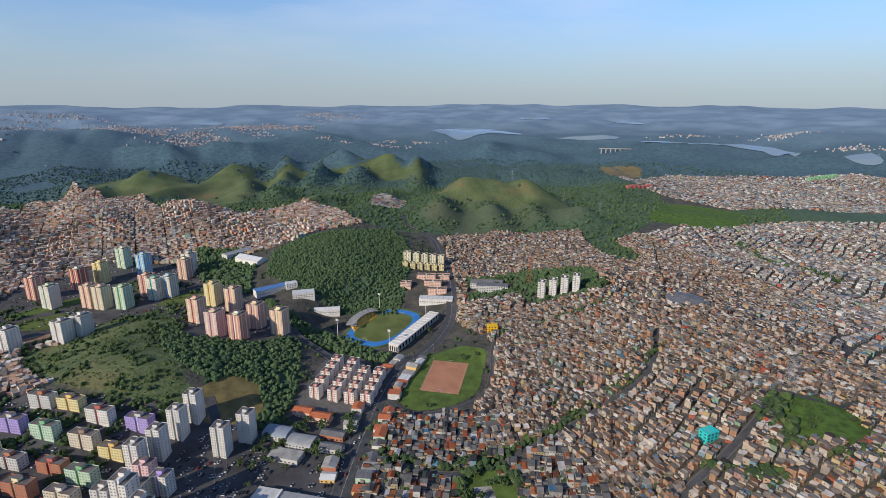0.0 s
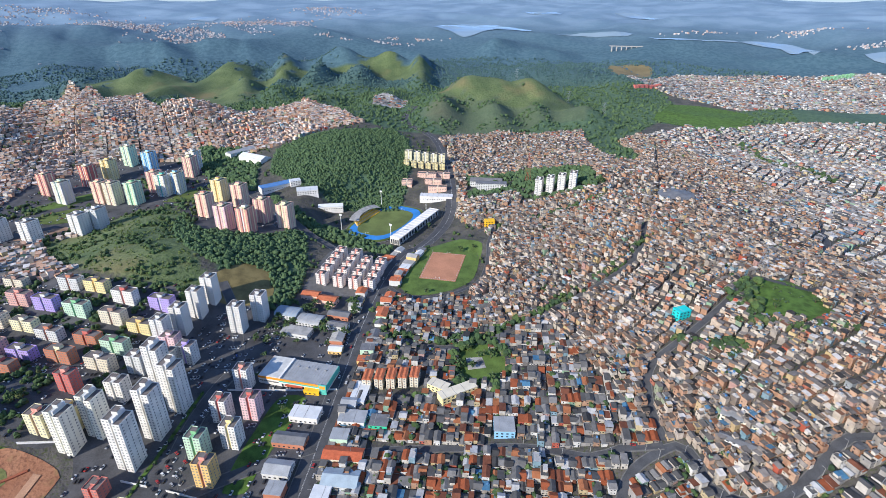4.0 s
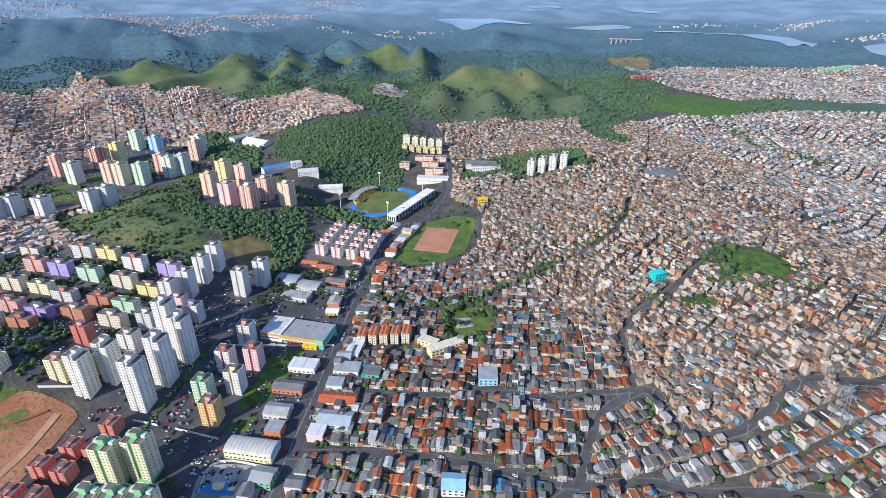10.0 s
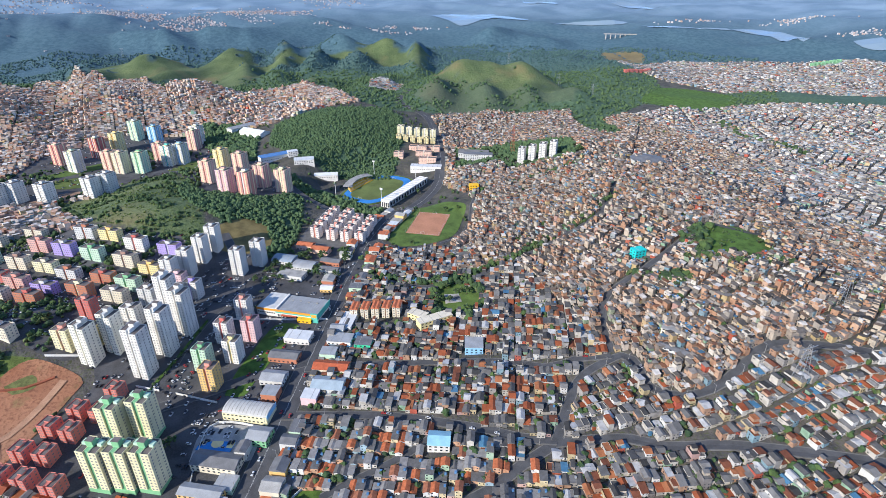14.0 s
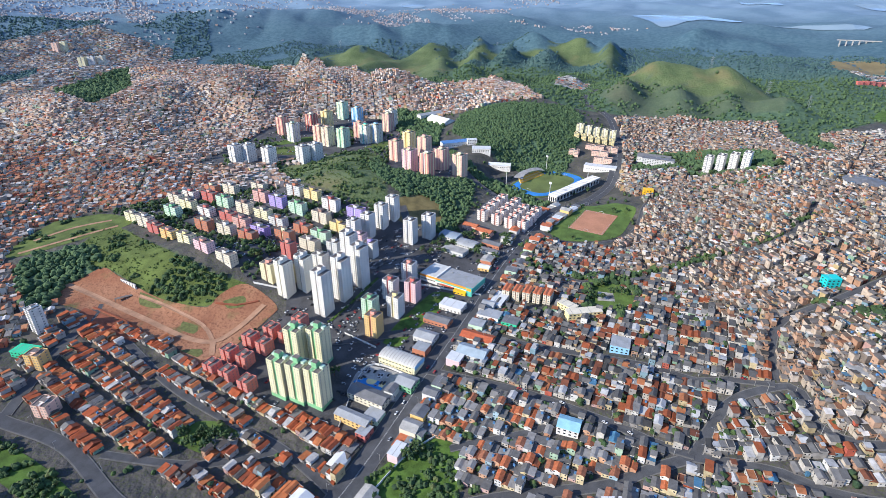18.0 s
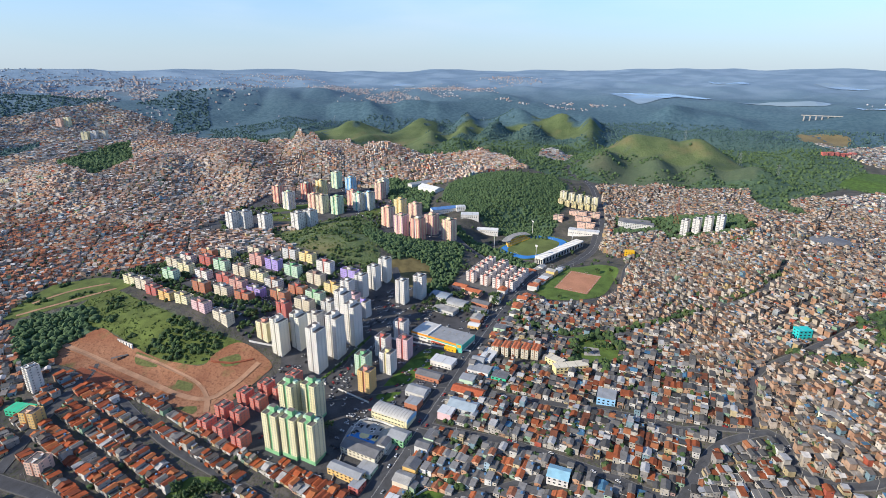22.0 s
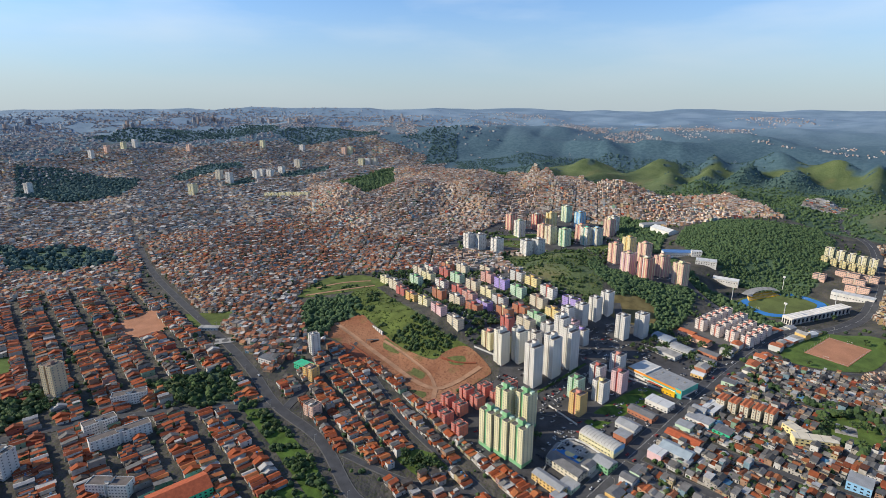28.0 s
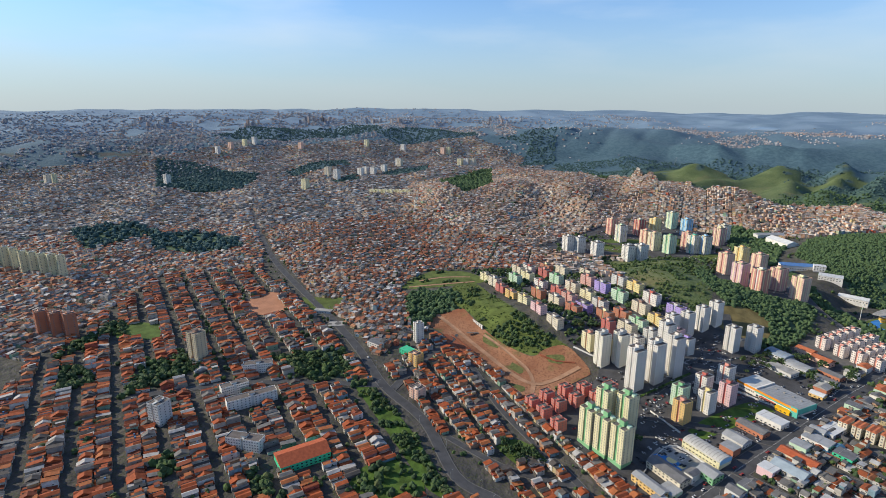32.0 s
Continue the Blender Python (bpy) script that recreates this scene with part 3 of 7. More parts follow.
GREEN_STRIP = [(-168, 300), (-168, 322), (-162, 356), (-152, 394), (-129, 393), (-137, 358), (-147, 322), (-152, 300)]
DITCH = [(-445, 92), (-438, 106), (-385, 104), (-330, 98), (-271, 84), (-240, 80), (-262, 66), (-330, 76), (-400, 86)]
SQUARE_GREEN = [(-272, 150), (-268, 172), (-240, 178), (-228, 168), (-236, 150)]
GREEN_FIELD_W = [(-690, 384), (-640, 420), (-576, 405), (-600, 340), (-640, 290), (-670, 320)]
COURT_RED = [(-714, 60), (-762, 82), (-770, 130), (-704, 120), (-676, 92)]
VALLEY_MEADOW = [(563, 1500), (690, 1690), (850, 1560), (760, 1391), (654, 1374)]
BROWN_FIELD = [(660, 2160), (694, 2400), (863, 2400), (803, 2220), (740, 2120)]
TERRACE_LAWN = [(-728, -102), (-780, -92), (-740, -45), (-690, -49), (-704, -75)]
STREAM_PLOT = [(-298, 7), (-317, 33), (-310, 64), (-275, 68), (-258, 50)]
TRIANGLE_GREEN = [(-720, 150), (-672, 200), (-640, 176), (-655, 142)]
WEST_TREES = [[(-698, -170), (-704, -138), (-738, -117), (-736, -88), (-790, -90), (-749, -135), (-728, -160)], [(-627, -176), (-672, -164), (-652, -138), (-610, -138), (-602, -158)], [(-423, -114), (-440, -101), (-423, -92), (-404, -93), (-404, -106)], [(-342, -60), (-369, -44), (-351, -37), (-329, -42)], [(-621, -57), (-650, -46), (-635, -36), (-604, -44)]]
HOUSE_SITES = [[(x - r, y - r), (x + r, y - r), (x + r, y + r), (x - r, y + r)] for x, y, r in [(209, 450, 9), (57, 748, 10), (46, 186, 11), (8, 250, 11), (38, 352, 11), (-358, -3, 20), (-471, -10, 14), (-404, -38, 12)]]
SCHOOL_WOOD = [(30, 872), (32, 985), (150, 985), (236, 925), (240, 815), (190, 792), (127, 808), (108, 868)]
OPEN_SITES = [*HOUSE_SITES, SCHOOL_WOOD, TERRACE_LAWN, STREAM_PLOT, TRIANGLE_GREEN, *WEST_TREES, BROWN_FIELD, VALLEY_MEADOW, MEADOW, DIRT, BANK, MARKET_LOT, ESTATE, STADIUM, PITCH_LOT, CONDO, DEPOTS, PARK, ROW_LOT, YELLOW_LOT, BLOCKS_LOT, SCHOOL_LOT, PINK_TOWERS, BOTTOM_GREEN, DITCH, SQUARE_GREEN, GREEN_FIELD_W, COURT_RED, PINK_GRASS]
FAR_WEST_WOODS = [[(-2148, 670), (-2239, 843), (-2334, 1066), (-2131, 985), (-2078, 792), (-2017, 678)], [(-1884, 763), (-1983, 929), (-1830, 868), (-1820, 752)], [(-1984, 1055), (-2097, 1395), (-1660, 1079), (-1803, 970)], [(-2249, 1983), (-2138, 2368), (-1794, 1971), (-1796, 1705), (-2045, 2048)],
    [(-2825, 1506), (-2810, 1926), (-2502, 2033), (-2341, 1936), (-2444, 1694), (-2535, 1499)], [(-3127, 667), (-3450, 993), (-3275, 1322), (-3200, 1722), (-2817, 1574), (-2811, 1359), (-2955, 942), (-2989, 795)]]
WOODS = [FOREST_HILL, PINK_WOOD, STRIP_WOOD, STRIP_WOOD_B, LEFT_WOOD, KNOLL_WOOD, *WEST_WOODS, *FAR_WEST_WOODS]
FAR_HOMES = [[(634, 1984), (949, 2318), (1643, 2150), (1900, 1900), (1500, 1600), (862, 1600), (721, 1827)], [(-210, 1560), (-130, 1560), (-120, 1700), (-215, 1720)]]


def many_in(x, y, polys):
    inside = np.zeros(np.shape(x), bool)
    for p in polys:
        inside |= poly_in(x, y, p)
    return inside


def noise2(x, y, s, seed=0.0):
    """Smooth waves, about -1 to 1."""
    x, y = x / s + seed, y / s - seed * 1.7
    return (np.sin(x + 1.7 * np.sin(y * 0.7)) * np.sin(y + 1.3 * np.sin(x * 0.8)) + 0.5 * np.sin(2.3 * x + y) * np.sin(2.1 * y - x)) / 1.4


SCRUB_SLOPE = [(-30, 1640), (444, 1600), (345, 1385), (256, 1404), (155, 1312), (81, 1247), (27, 1255), (-28, 1312), (-73, 1411)]
GRASS_TOPS = [
    [(-1240, 1800), (-1130, 1980), (-1000, 2060), (-880, 1960), (-820, 1830), (-880, 1730), (-862, 1568), (-960, 1584), (-1115, 1700)],
    [(-890, 1872), (-860, 2060), (-811, 2260), (-690, 2080), (-590, 1866), (-610, 1706), (-640, 1560), (-563, 1400), (-786, 1740)],
    [(-680, 2011), (-630, 2230), (-545, 2330), (-500, 2200), (-559, 2000), (-614, 1953)],
    [(-530, 2208), (-440, 2400), (-281, 2420), (-60, 2400), (-50, 2225), (-72, 1940), (-148, 2120), (-206, 2160), (-298, 2190), (-402, 2164)],
    [(-458, 1543), (-436, 1700), (-361, 1655), (-391, 1525)],
    [(-30, 1640), (65, 1752), (203, 1756), (289, 1640), (380, 1573), (444, 1600), (400, 1470), (310, 1490), (200, 1510), (100, 1530), (40, 1545), (-20, 1580)],
    [(-1530, 1900), (-1400, 1850), (-1360, 1960), (-1470, 2040)]]


def on_crest(x, y):
    """Where the hills are grass and not woods."""
    ex, ey = x + 16 * noise2(x, y, 30, 5.0) + 7 * noise2(x, y, 11, 1.0), y + 22 * noise2(x, y, 34, 3.0) + 9 * noise2(x, y, 12, 2.0)
    return many_in(ex, ey, GRASS_TOPS) & (noise2(x, y, 26, 8.0) < 0.72)


# ---- the land ----
def build_land():
    radii = np.concatenate([np.arange(0, 120, 20), np.arange(120, 900, 6.5), np.geomspace(900, 4820, 190)])
    front = np.radians(np.arange(-58, 100.01, 0.47))
    back = np.radians(np.arange(104, 300, 4))
    ang = np.concatenate([front, back])
    r, a = np.meshgrid(radii, ang, indexing="ij")
    x, y = -np.sin(a) * r, np.cos(a) * r - 60
    z = ground(x, y)
    n, m = r.shape
    verts = np.stack([x, y, z], -1).reshape(-1, 3)
    i, j = np.meshgrid(np.arange(n - 1), np.arange(m), indexing="ij")
    k = (j + 1) % m
    faces = np.stack([i * m + j, (i + 1) * m + j, (i + 1) * m + k, i * m + k], -1).reshape(-1, 4)
    me = bpy.data.meshes.new("ground")
    me.from_pydata(verts, [], faces[:, ::-1].tolist())
    me.materials.append(LAND)
    me.polygons.foreach_set("use_smooth", np.ones(len(faces), bool))
    d = np.hypot(x, y).ravel()
    fx, fy = x.ravel(), y.ravel()
    wild = many_in(fx, fy, WILD) & ~many_in(fx, fy, FAR_HOMES)
    woods = many_in(fx, fy, WOODS)
    patches = noise2(fx, fy, 170, 2.0) + 0.6 * noise2(fx, fy, 60, 5.0)
    lit = wild & on_crest(fx, fy)
    grass = (lit | many_in(fx, fy, [MEADOW, BANK, PINK_GRASS, GREEN_FIELD_W, BOTTOM_GREEN])).astype(float)
    wood = (woods | (wild & ~lit) | ((d > 2300) & (patches > -0.5))).astype(float)
    # share of the pale painted haze, rising with distance
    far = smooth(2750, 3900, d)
    grass = np.where(many_in(fx, fy, [SCRUB_SLOPE]) & ~lit, 0.55, grass)
    wood = np.where(many_in(fx, fy, [SCRUB_SLOPE]) & ~lit, 0.45, wood)
    # share of the blue painted haze on woods, rising with distance
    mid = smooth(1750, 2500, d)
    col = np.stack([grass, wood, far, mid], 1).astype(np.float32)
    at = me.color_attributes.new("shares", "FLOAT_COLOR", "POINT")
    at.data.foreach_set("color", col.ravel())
    me.update()
    tagged(new("ground", me), "rolling land with streets, grassy hills and haze-tinted far woods", "ground", kind="structure")


LAND = land_material()
build_land()
for n, (line, width) in enumerate(ROADS):
    ribbon("pavement_%d" % (n + 1), line, width + 1.8, 0.3, PAVING, "narrow grey concrete pavement along a street", "pavement", thick=0.8)
    ribbon("road_%d" % (n + 1), line, width, 0.42, ASPHALT, "worn dark grey asphalt street", "road")
for side in (-0.25, 0.25):
    ribbon("road_line", STREET, 0.16, 0.47, PAINT, "worn white line on the avenue", "road marking", side)


# ---- houses by the thousand ----
def np_mesh(name, verts, quads, material, tris=None):
    me = bpy.data.meshes.new(name)
    tris = np.zeros((0, 3), int) if tris is None else tris
    me.vertices.add(len(verts))
    me.vertices.foreach_set("co", np.asarray(verts, np.float32).ravel())
    loops = np.concatenate([np.asarray(quads, np.int32).ravel(), np.asarray(tris, np.int32).ravel()])
    me.loops.add(len(loops))
    me.loops.foreach_set("vertex_index", loops)
    total = len(quads) + len(tris)
    me.polygons.add(total)
    starts = np.concatenate([np.arange(len(quads)) * 4, len(quads) * 4 + np.arange(len(tris)) * 3]).astype(np.int32)
    me.polygons.foreach_set("loop_start", starts)
    me.polygons.foreach_set("loop_total", np.concatenate([np.full(len(quads), 4), np.full(len(tris), 3)]).astype(np.int32))
    me.materials.append(material)
    me.update(calc_edges=True)
    me.polygons.foreach_set("use_smooth", np.zeros(total, bool))
    return me


BOX_Q = np.array([(0, 2, 3, 1), (4, 5, 7, 6), (0, 1, 5, 4), (1, 3, 7, 5), (3, 2, 6, 7), (2, 0, 4, 6)])
BOX_V = np.array([(x, y, z) for z in (0, 1) for y in (-0.5, 0.5) for x in (-0.5, 0.5)])


def np_boxes(c, size, turn, tilt=None, sides=slice(1, 6)):
    """Many boxes: base centre, size and turn (radians); tilt lifts the +y edge."""
    v = BOX_V[None] * size[:, None, :]
    if tilt is not None:
        v[:, :, 2] += (BOX_V[None, :, 1] + 0.5) * tilt[:, None]
    cs, sn = np.cos(turn)[:, None], np.sin(turn)[:, None]
    w = np.stack([v[..., 0] * cs - v[..., 1] * sn, v[..., 0] * sn + v[..., 1] * cs, v[..., 2]], -1) + c[:, None, :]
    q = BOX_Q[sides][None] + 8 * np.arange(len(c))[:, None, None]
    return w.reshape(-1, 3), q.reshape(-1, 4)


def np_panes(c, size, turn):
    """Many window panes, a little proud of their walls."""
    v = np.array([(-0.5, -0.5, 0), (0.5, -0.5, 0), (0.5, -0.5, 1), (-0.5, -0.5, 1)])[None] * size[:, None, :]
    cs, sn = np.cos(turn)[:, None], np.sin(turn)[:, None]
    w = np.stack([v[..., 0] * cs - v[..., 1] * sn, v[..., 0] * sn + v[..., 1] * cs, v[..., 2]], -1) + c[:, None, :]
    return w.reshape(-1, 3), np.arange(4 * len(c)).reshape(-1, 4)


def np_gables(c, size, turn):
    """Many gabled roofs with their ridge along y."""
    base = np.array([(-0.5, -0.5, 0), (0.5, -0.5, 0), (0.5, 0.5, 0), (-0.5, 0.5, 0), (0, -0.5, 1), (0, 0.5, 1)])
    v = base[None] * size[:, None, :]
    cs, sn = np.cos(turn)[:, None], np.sin(turn)[:, None]
    w = np.stack([v[..., 0] * cs - v[..., 1] * sn, v[..., 0] * sn + v[..., 1] * cs, v[..., 2]], -1) + c[:, None, :]
    k = 6 * np.arange(len(c))[:, None, None]
    q = np.array([(0, 3, 2, 1), (1, 2, 5, 4), (3, 0, 4, 5)])[None] + k
    t = np.array([(0, 1, 4), (2, 3, 5)])[None] + k
    return w.reshape(-1, 3), q.reshape(-1, 4), t.reshape(-1, 3)


rng = np.random.default_rng(7)


def lots(poly, turn, lot_w, lot_d, street, alley_every, alley, wave=0.0, fill=0.94, deep=2):
    """Places for houses inside an outline: groups of rows back to back, with streets between the groups."""
    p = np.array(poly, float)
    c = p.mean(0)
    reach = np.hypot(*(p - c).T).max() + 30
    pair = deep * lot_d + street
    rows = int(2 * reach / pair) + 1
    vs = np.concatenate([[k * pair + i * lot_d for i in range(deep)] for k in range(rows)]) - reach + lot_d / 2
    us = np.arange(-reach, reach, lot_w)
    us = us + np.floor((np.arange(len(us))) / alley_every) * alley
    u, v = np.meshgrid(us, vs)
    side = np.tile((np.arange(len(vs)) % 2)[:, None], (1, len(us))).ravel()
    u, v = u.ravel() + rng.uniform(-0.5, 0.5, u.size) * lot_w * (0.25 if wave else 0.02), v.ravel()
    bend = turn + np.degrees(np.arctan(wave / 60 * np.cos(u / 60 + v / 90) + wave * 0.3 / 27 * np.cos(u / 27 - v / 60)))
    v = v + wave * np.sin(u / 60 + v / 90) + 0.3 * wave * np.sin(u / 27 - v / 60)
    t = radians(turn)
    x, y = c[0] + u * np.cos(t) - v * np.sin(t), c[1] + u * np.sin(t) + v * np.cos(t)
    ok = poly_in(x, y, poly) & (rng.random(u.size) < fill)
    return x[ok], y[ok], np.radians(bend[ok]), side[ok]


def free_of_sites(x, y):
    ok = ~many_in(x, y, OPEN_SITES + WOODS)
    wild = many_in(x, y, WILD) & ~many_in(x, y, FAR_HOMES)
    ok &= ~wild
    for line, width in ROADS:
        ok &= line_gap(x, y, rounded(line)) > width / 2 + 2.0
    return ok


def settle(name, poly, turn, style, label, lot=(4.1, 5.3), street=1.4, alley_every=9, alley=1.5, wave=6.0, fill=0.97, windows=True, near=None, deep=2):
    """A quarter of houses as joined walls, roofs, windows and tanks."""
    lw, ld = lot
    x, y, t, side = lots(poly, turn, lw, ld, street, alley_every, alley, wave, fill, deep)
    ok = free_of_sites(x, y)
    if style == "favela":  # winding lanes
        ok &= (np.abs(np.sin(x / 40 + 1.2 * np.sin(y / 34))) > 0.028) & (np.abs(np.sin(y / 55 + 1.1 * np.sin(x / 41))) > 0.022)
    x, y, t, side = x[ok], y[ok], t[ok], side[ok]
    n = len(x)
    if not n:
        return
    fav = style == "favela"
    w = lw * (rng.uniform(0.85, 1.18, n) if fav else rng.uniform(0.97, 1.01, n) if style == "rows" else rng.uniform(0.9, 1.22, n))
    d = ld * (rng.uniform(0.88, 1.1, n) if fav else rng.uniform(0.7, 1.08, n))
    floors = rng.choice([1, 2, 3, 4], n, p=[0.48, 0.42, 0.1, 0.0] if fav else [0.7, 0.26, 0.04, 0.0])
    h = floors * 2.6 + rng.uniform(-0.2, 0.6, n)
    t = t + rng.normal(0, 0.035 if fav else 0.0 if style == "rows" else 0.02, n)
    x, y = x + rng.normal(0, 0.1 if style == "rows" else 0.3, n), y + rng.normal(0, 0.1 if style == "rows" else 0.3, n)
    cs, sn = np.abs(np.cos(t)), np.abs(np.sin(t))
    ex, ey = (w * cs + d * sn) / 2, (w * sn + d * cs) / 2
    zs = np.stack([ground(x + a * ex, y + b * ey) for a in (-1, 1) for b in (-1, 1)])
    low, mid = zs.min(0) - 0.5, zs.mean(0)
    top = mid + h
    if near:
        pick = poly_in(x, y, near)
        for k in np.flatnonzero(pick):
            town_house(x[k], y[k], low[k], mid[k], w[k], d[k], h[k], t[k], floors[k])
        keep = ~pick
        x, y, t, side, w, d, floors, h, low, mid, top = (v[keep] for v in (x, y, t, side, w, d, floors, h, low, mid, top))
        n = len(x)
    base = np.stack([x, y, low], 1)
    kind = rng.random(n)
    flat, gable = (kind < 0.46, kind > 0.86) if fav else (kind < 0.26, kind > 0.48)
    edge = np.where(flat, rng.uniform(0.15, 0.95, n), 0.0)  # low walls round the flat roofs
    v, q = np_boxes(base, np.stack([w, d, top - low + edge], 1), t, None, slice(2, 6))
    tagged(new(name + "_walls", np_mesh("walls", v, q, HAZY_PALE_WALLS if name in ("west_favela", "far_west_quarter", "north_west_quarter") else WALLS if fav else TOWN_WALLS)), label, "houses", kind="stuff")
    shed = ~flat & ~gable
    # the far quarters get the roofs lightened for haze
    roofs = HAZED_WEST_ROOFS if name == "west_favela" else HAZED_EAST_ROOFS if name == "far_west_quarter" else HAZED_EAST_ROOFS if style == "pale" else WARM_ROOFS if name in ("north_west_quarter", "near_west_quarter") else ROOFS_FAV if fav else TILES if style == "rows" else ROOFS_TOWN
    v1, q1 = np_boxes(np.stack([x, y, top], 1)[flat], np.stack([w - 0.04, d - 0.04, np.full(n, 0.12)], 1)[flat], t[flat], None, slice(1, 2))
    pitch = rng.uniform(0.5, 1.3, n)
    flip = np.where(side == 0, 0, np.pi)
    v2, q2 = np_boxes(np.stack([x, y, top - 0.15], 1)[shed], np.stack([w + 0.6, d + 0.7, np.full(n, 0.12)], 1)[shed], (t + flip)[shed], pitch[shed])
    across = rng.random(n) < 0.35
    gw, gd = np.where(across, d, w), np.where(across, w, d)
    v3, q3, t3 = np_gables(np.stack([x, y, top], 1)[gable], np.stack([gw + 0.9, gd + 0.9, gw * 0.24], 1)[gable], (t + np.where(across, np.pi / 2, 0))[gable])
    annex = flat & (rng.random(n) < (0.6 if windows else 0.3))
    aw, ad, ah = w * rng.uniform(0.4, 0.85, n), d * rng.uniform(0.35, 0.7, n), rng.uniform(2.0, 2.7, n)
    ax, ay = x + w * 0.12 * np.cos(t) - d * 0.12 * np.sin(t), y + w * 0.12 * np.sin(t) + d * 0.12 * np.cos(t)
    v4, q4 = np_boxes(np.stack([ax, ay, top + ah + 0.1], 1)[annex], np.stack([aw + 0.5, ad + 0.5, np.full(n, 0.12)], 1)[annex], t[annex], rng.uniform(0.0, 0.5, n)[annex])
    verts = np.concatenate([v1, v2, v3, v4])
    quads = np.concatenate([q1, q2 + len(v1), q3 + len(v1) + len(v2), q4 + len(v1) + len(v2) + len(v3)])
    tagged(new(name + "_roofs", np_mesh("roofs", verts, quads, roofs, t3 + len(v1) + len(v2))), "closely packed roofs, " + ("grey sheet and bare concrete" if fav else "orange tile and grey sheet"), "roofs", kind="stuff")
    low_roof = rng.random(n) < ((0.3 if fav else 0.7) if windows else 0.0)
    way = t + np.where(side == 0, np.pi / 2, -np.pi / 2)
    ly = d * rng.uniform(0.4, 0.52, n)
    v, q = np_boxes(np.stack([x + np.cos(way) * ly, y + np.sin(way) * ly, mid - 0.6], 1)[low_roof], np.stack([w * rng.uniform(0.4, 0.95, n), d * rng.uniform(0.3, 0.5, n), rng.uniform(2.7, 3.3, n)], 1)[low_roof], t[low_roof], rng.uniform(-0.4, 0.4, n)[low_roof])
    if windows:
        tagged(new(name + "_lean_tos", np_mesh("lean_tos", v, q, roofs)), "low sheet-roofed lean-tos behind the houses", "lean-tos", kind="stuff")
    v, q = np_boxes(np.stack([ax, ay, top + 0.1], 1)[annex], np.stack([aw, ad, ah], 1)[annex], t[annex], None, slice(2, 6))
    if annex.any():
        tagged(new(name + "_rooftop_rooms", np_mesh("rooms", v, q, WALLS)), "small brick and rendered rooms on flat roofs", "rooftop rooms", kind="stuff")
    if windows:
        cc, ss, tt = [], [], []
        for fl in range(2):
            for face, share in ((0, 0.3), (0, -0.3), (1, 0.2), (3, -0.2)):
                ang = t + face * np.pi / 2
                half = np.where(face % 2 == 0, d, w) / 2
                span = np.where(face % 2 == 0, w, d)
                use = (floors > fl) & (rng.random(n) < 0.62)
                px = x + np.sin(ang) * half + np.cos(ang) * span * share * rng.uniform(0.7, 1, n)
                py = y - np.cos(ang) * half + np.sin(ang) * span * share * rng.uniform(0.7, 1, n)
                pz = mid + fl * 2.6 + 0.95
                door = (fl == 0) & (rng.random(n) < 0.35)
                cc.append(np.stack([px, py, pz - door * 0.85], 1)[use])
                ss.append(np.stack([rng.uniform(0.7, 1.3, n), np.full(n, 0.09), np.where(door, 1.9, 0.85)], 1)[use])
                tt.append(ang[use])
        v, q = np_panes(np.concatenate(cc), np.concatenate(ss), np.concatenate(tt))
        tagged(new(name + "_windows", np_mesh("windows", v, q, GLASS)), "dark small house windows and doors", "windows", kind="stuff")
        pick = flat & (rng.random(n) < 0.5)
        v, q = np_boxes(np.stack([x + w * 0.2, y + d * 0.15, top + 0.2], 1)[pick], np.tile([1.4, 1.4, 1.3], (pick.sum(), 1)), t[pick])
        tagged(new(name + "_tanks", np_mesh("tanks", v, q, TANK)), "blue and grey rooftop water tanks", "water tanks", kind="stuff")
    return n


def house_paint():
    tones = [(0.5, 0.47, 0.42), (0.6, 0.59, 0.56), (0.4, 0.37, 0.34), (0.42, 0.22, 0.13), (0.55, 0.46, 0.28), (0.5, 0.34, 0.3), (0.28, 0.38, 0.44), (0.33, 0.44, 0.32), (0.5, 0.3, 0.19)]
    return [plain("house_paint", c, 0.85, 0.3, 0.3) for c in tones]


HOUSE_PAINT = house_paint()
HOUSE_ROOF = [plain("orange_tiles", (0.4, 0.12, 0.05), 0.85, 0.4, 0.5), plain("old_tiles", (0.28, 0.11, 0.06), 0.9, 0.4, 0.5), plain("fibre_sheet", (0.125, 0.12, 0.115), 0.85, 0.35, 0.4), plain("pale_sheet", (0.235, 0.225, 0.215), 0.8, 0.3, 0.4)]
HOUSE_WORDS = ["cream-rendered", "white-rendered", "grey-rendered", "bare brick", "ochre-painted", "faded pink", "blue-painted", "green-painted", "light brick"]
ROOF_WORDS = ["orange tile roof", "dark old tile roof", "grey fibre-sheet roof", "pale sheet roof"]
shared = {}


def box_mesh(key, w, d, z0, z1, material):
    """A box mesh, made once for each key."""
    if key not in shared:
        bm = boxes((-w / 2, w / 2, -d / 2, d / 2, z0, z1))
        me = bpy.data.meshes.new(key[0])
        bm.to_mesh(me)
        bm.free()
        me.materials.append(material)
        shared[key] = me
    return shared[key]


def put(name, me, parent, x=0.0, y=0.0, z=0.0, turn=0.0, label=""):
    ob = new(name, me)
    ob.parent = parent
    ob.matrix_local = pose(x, y, z, 0, 0, turn)
    return tagged(ob, label)


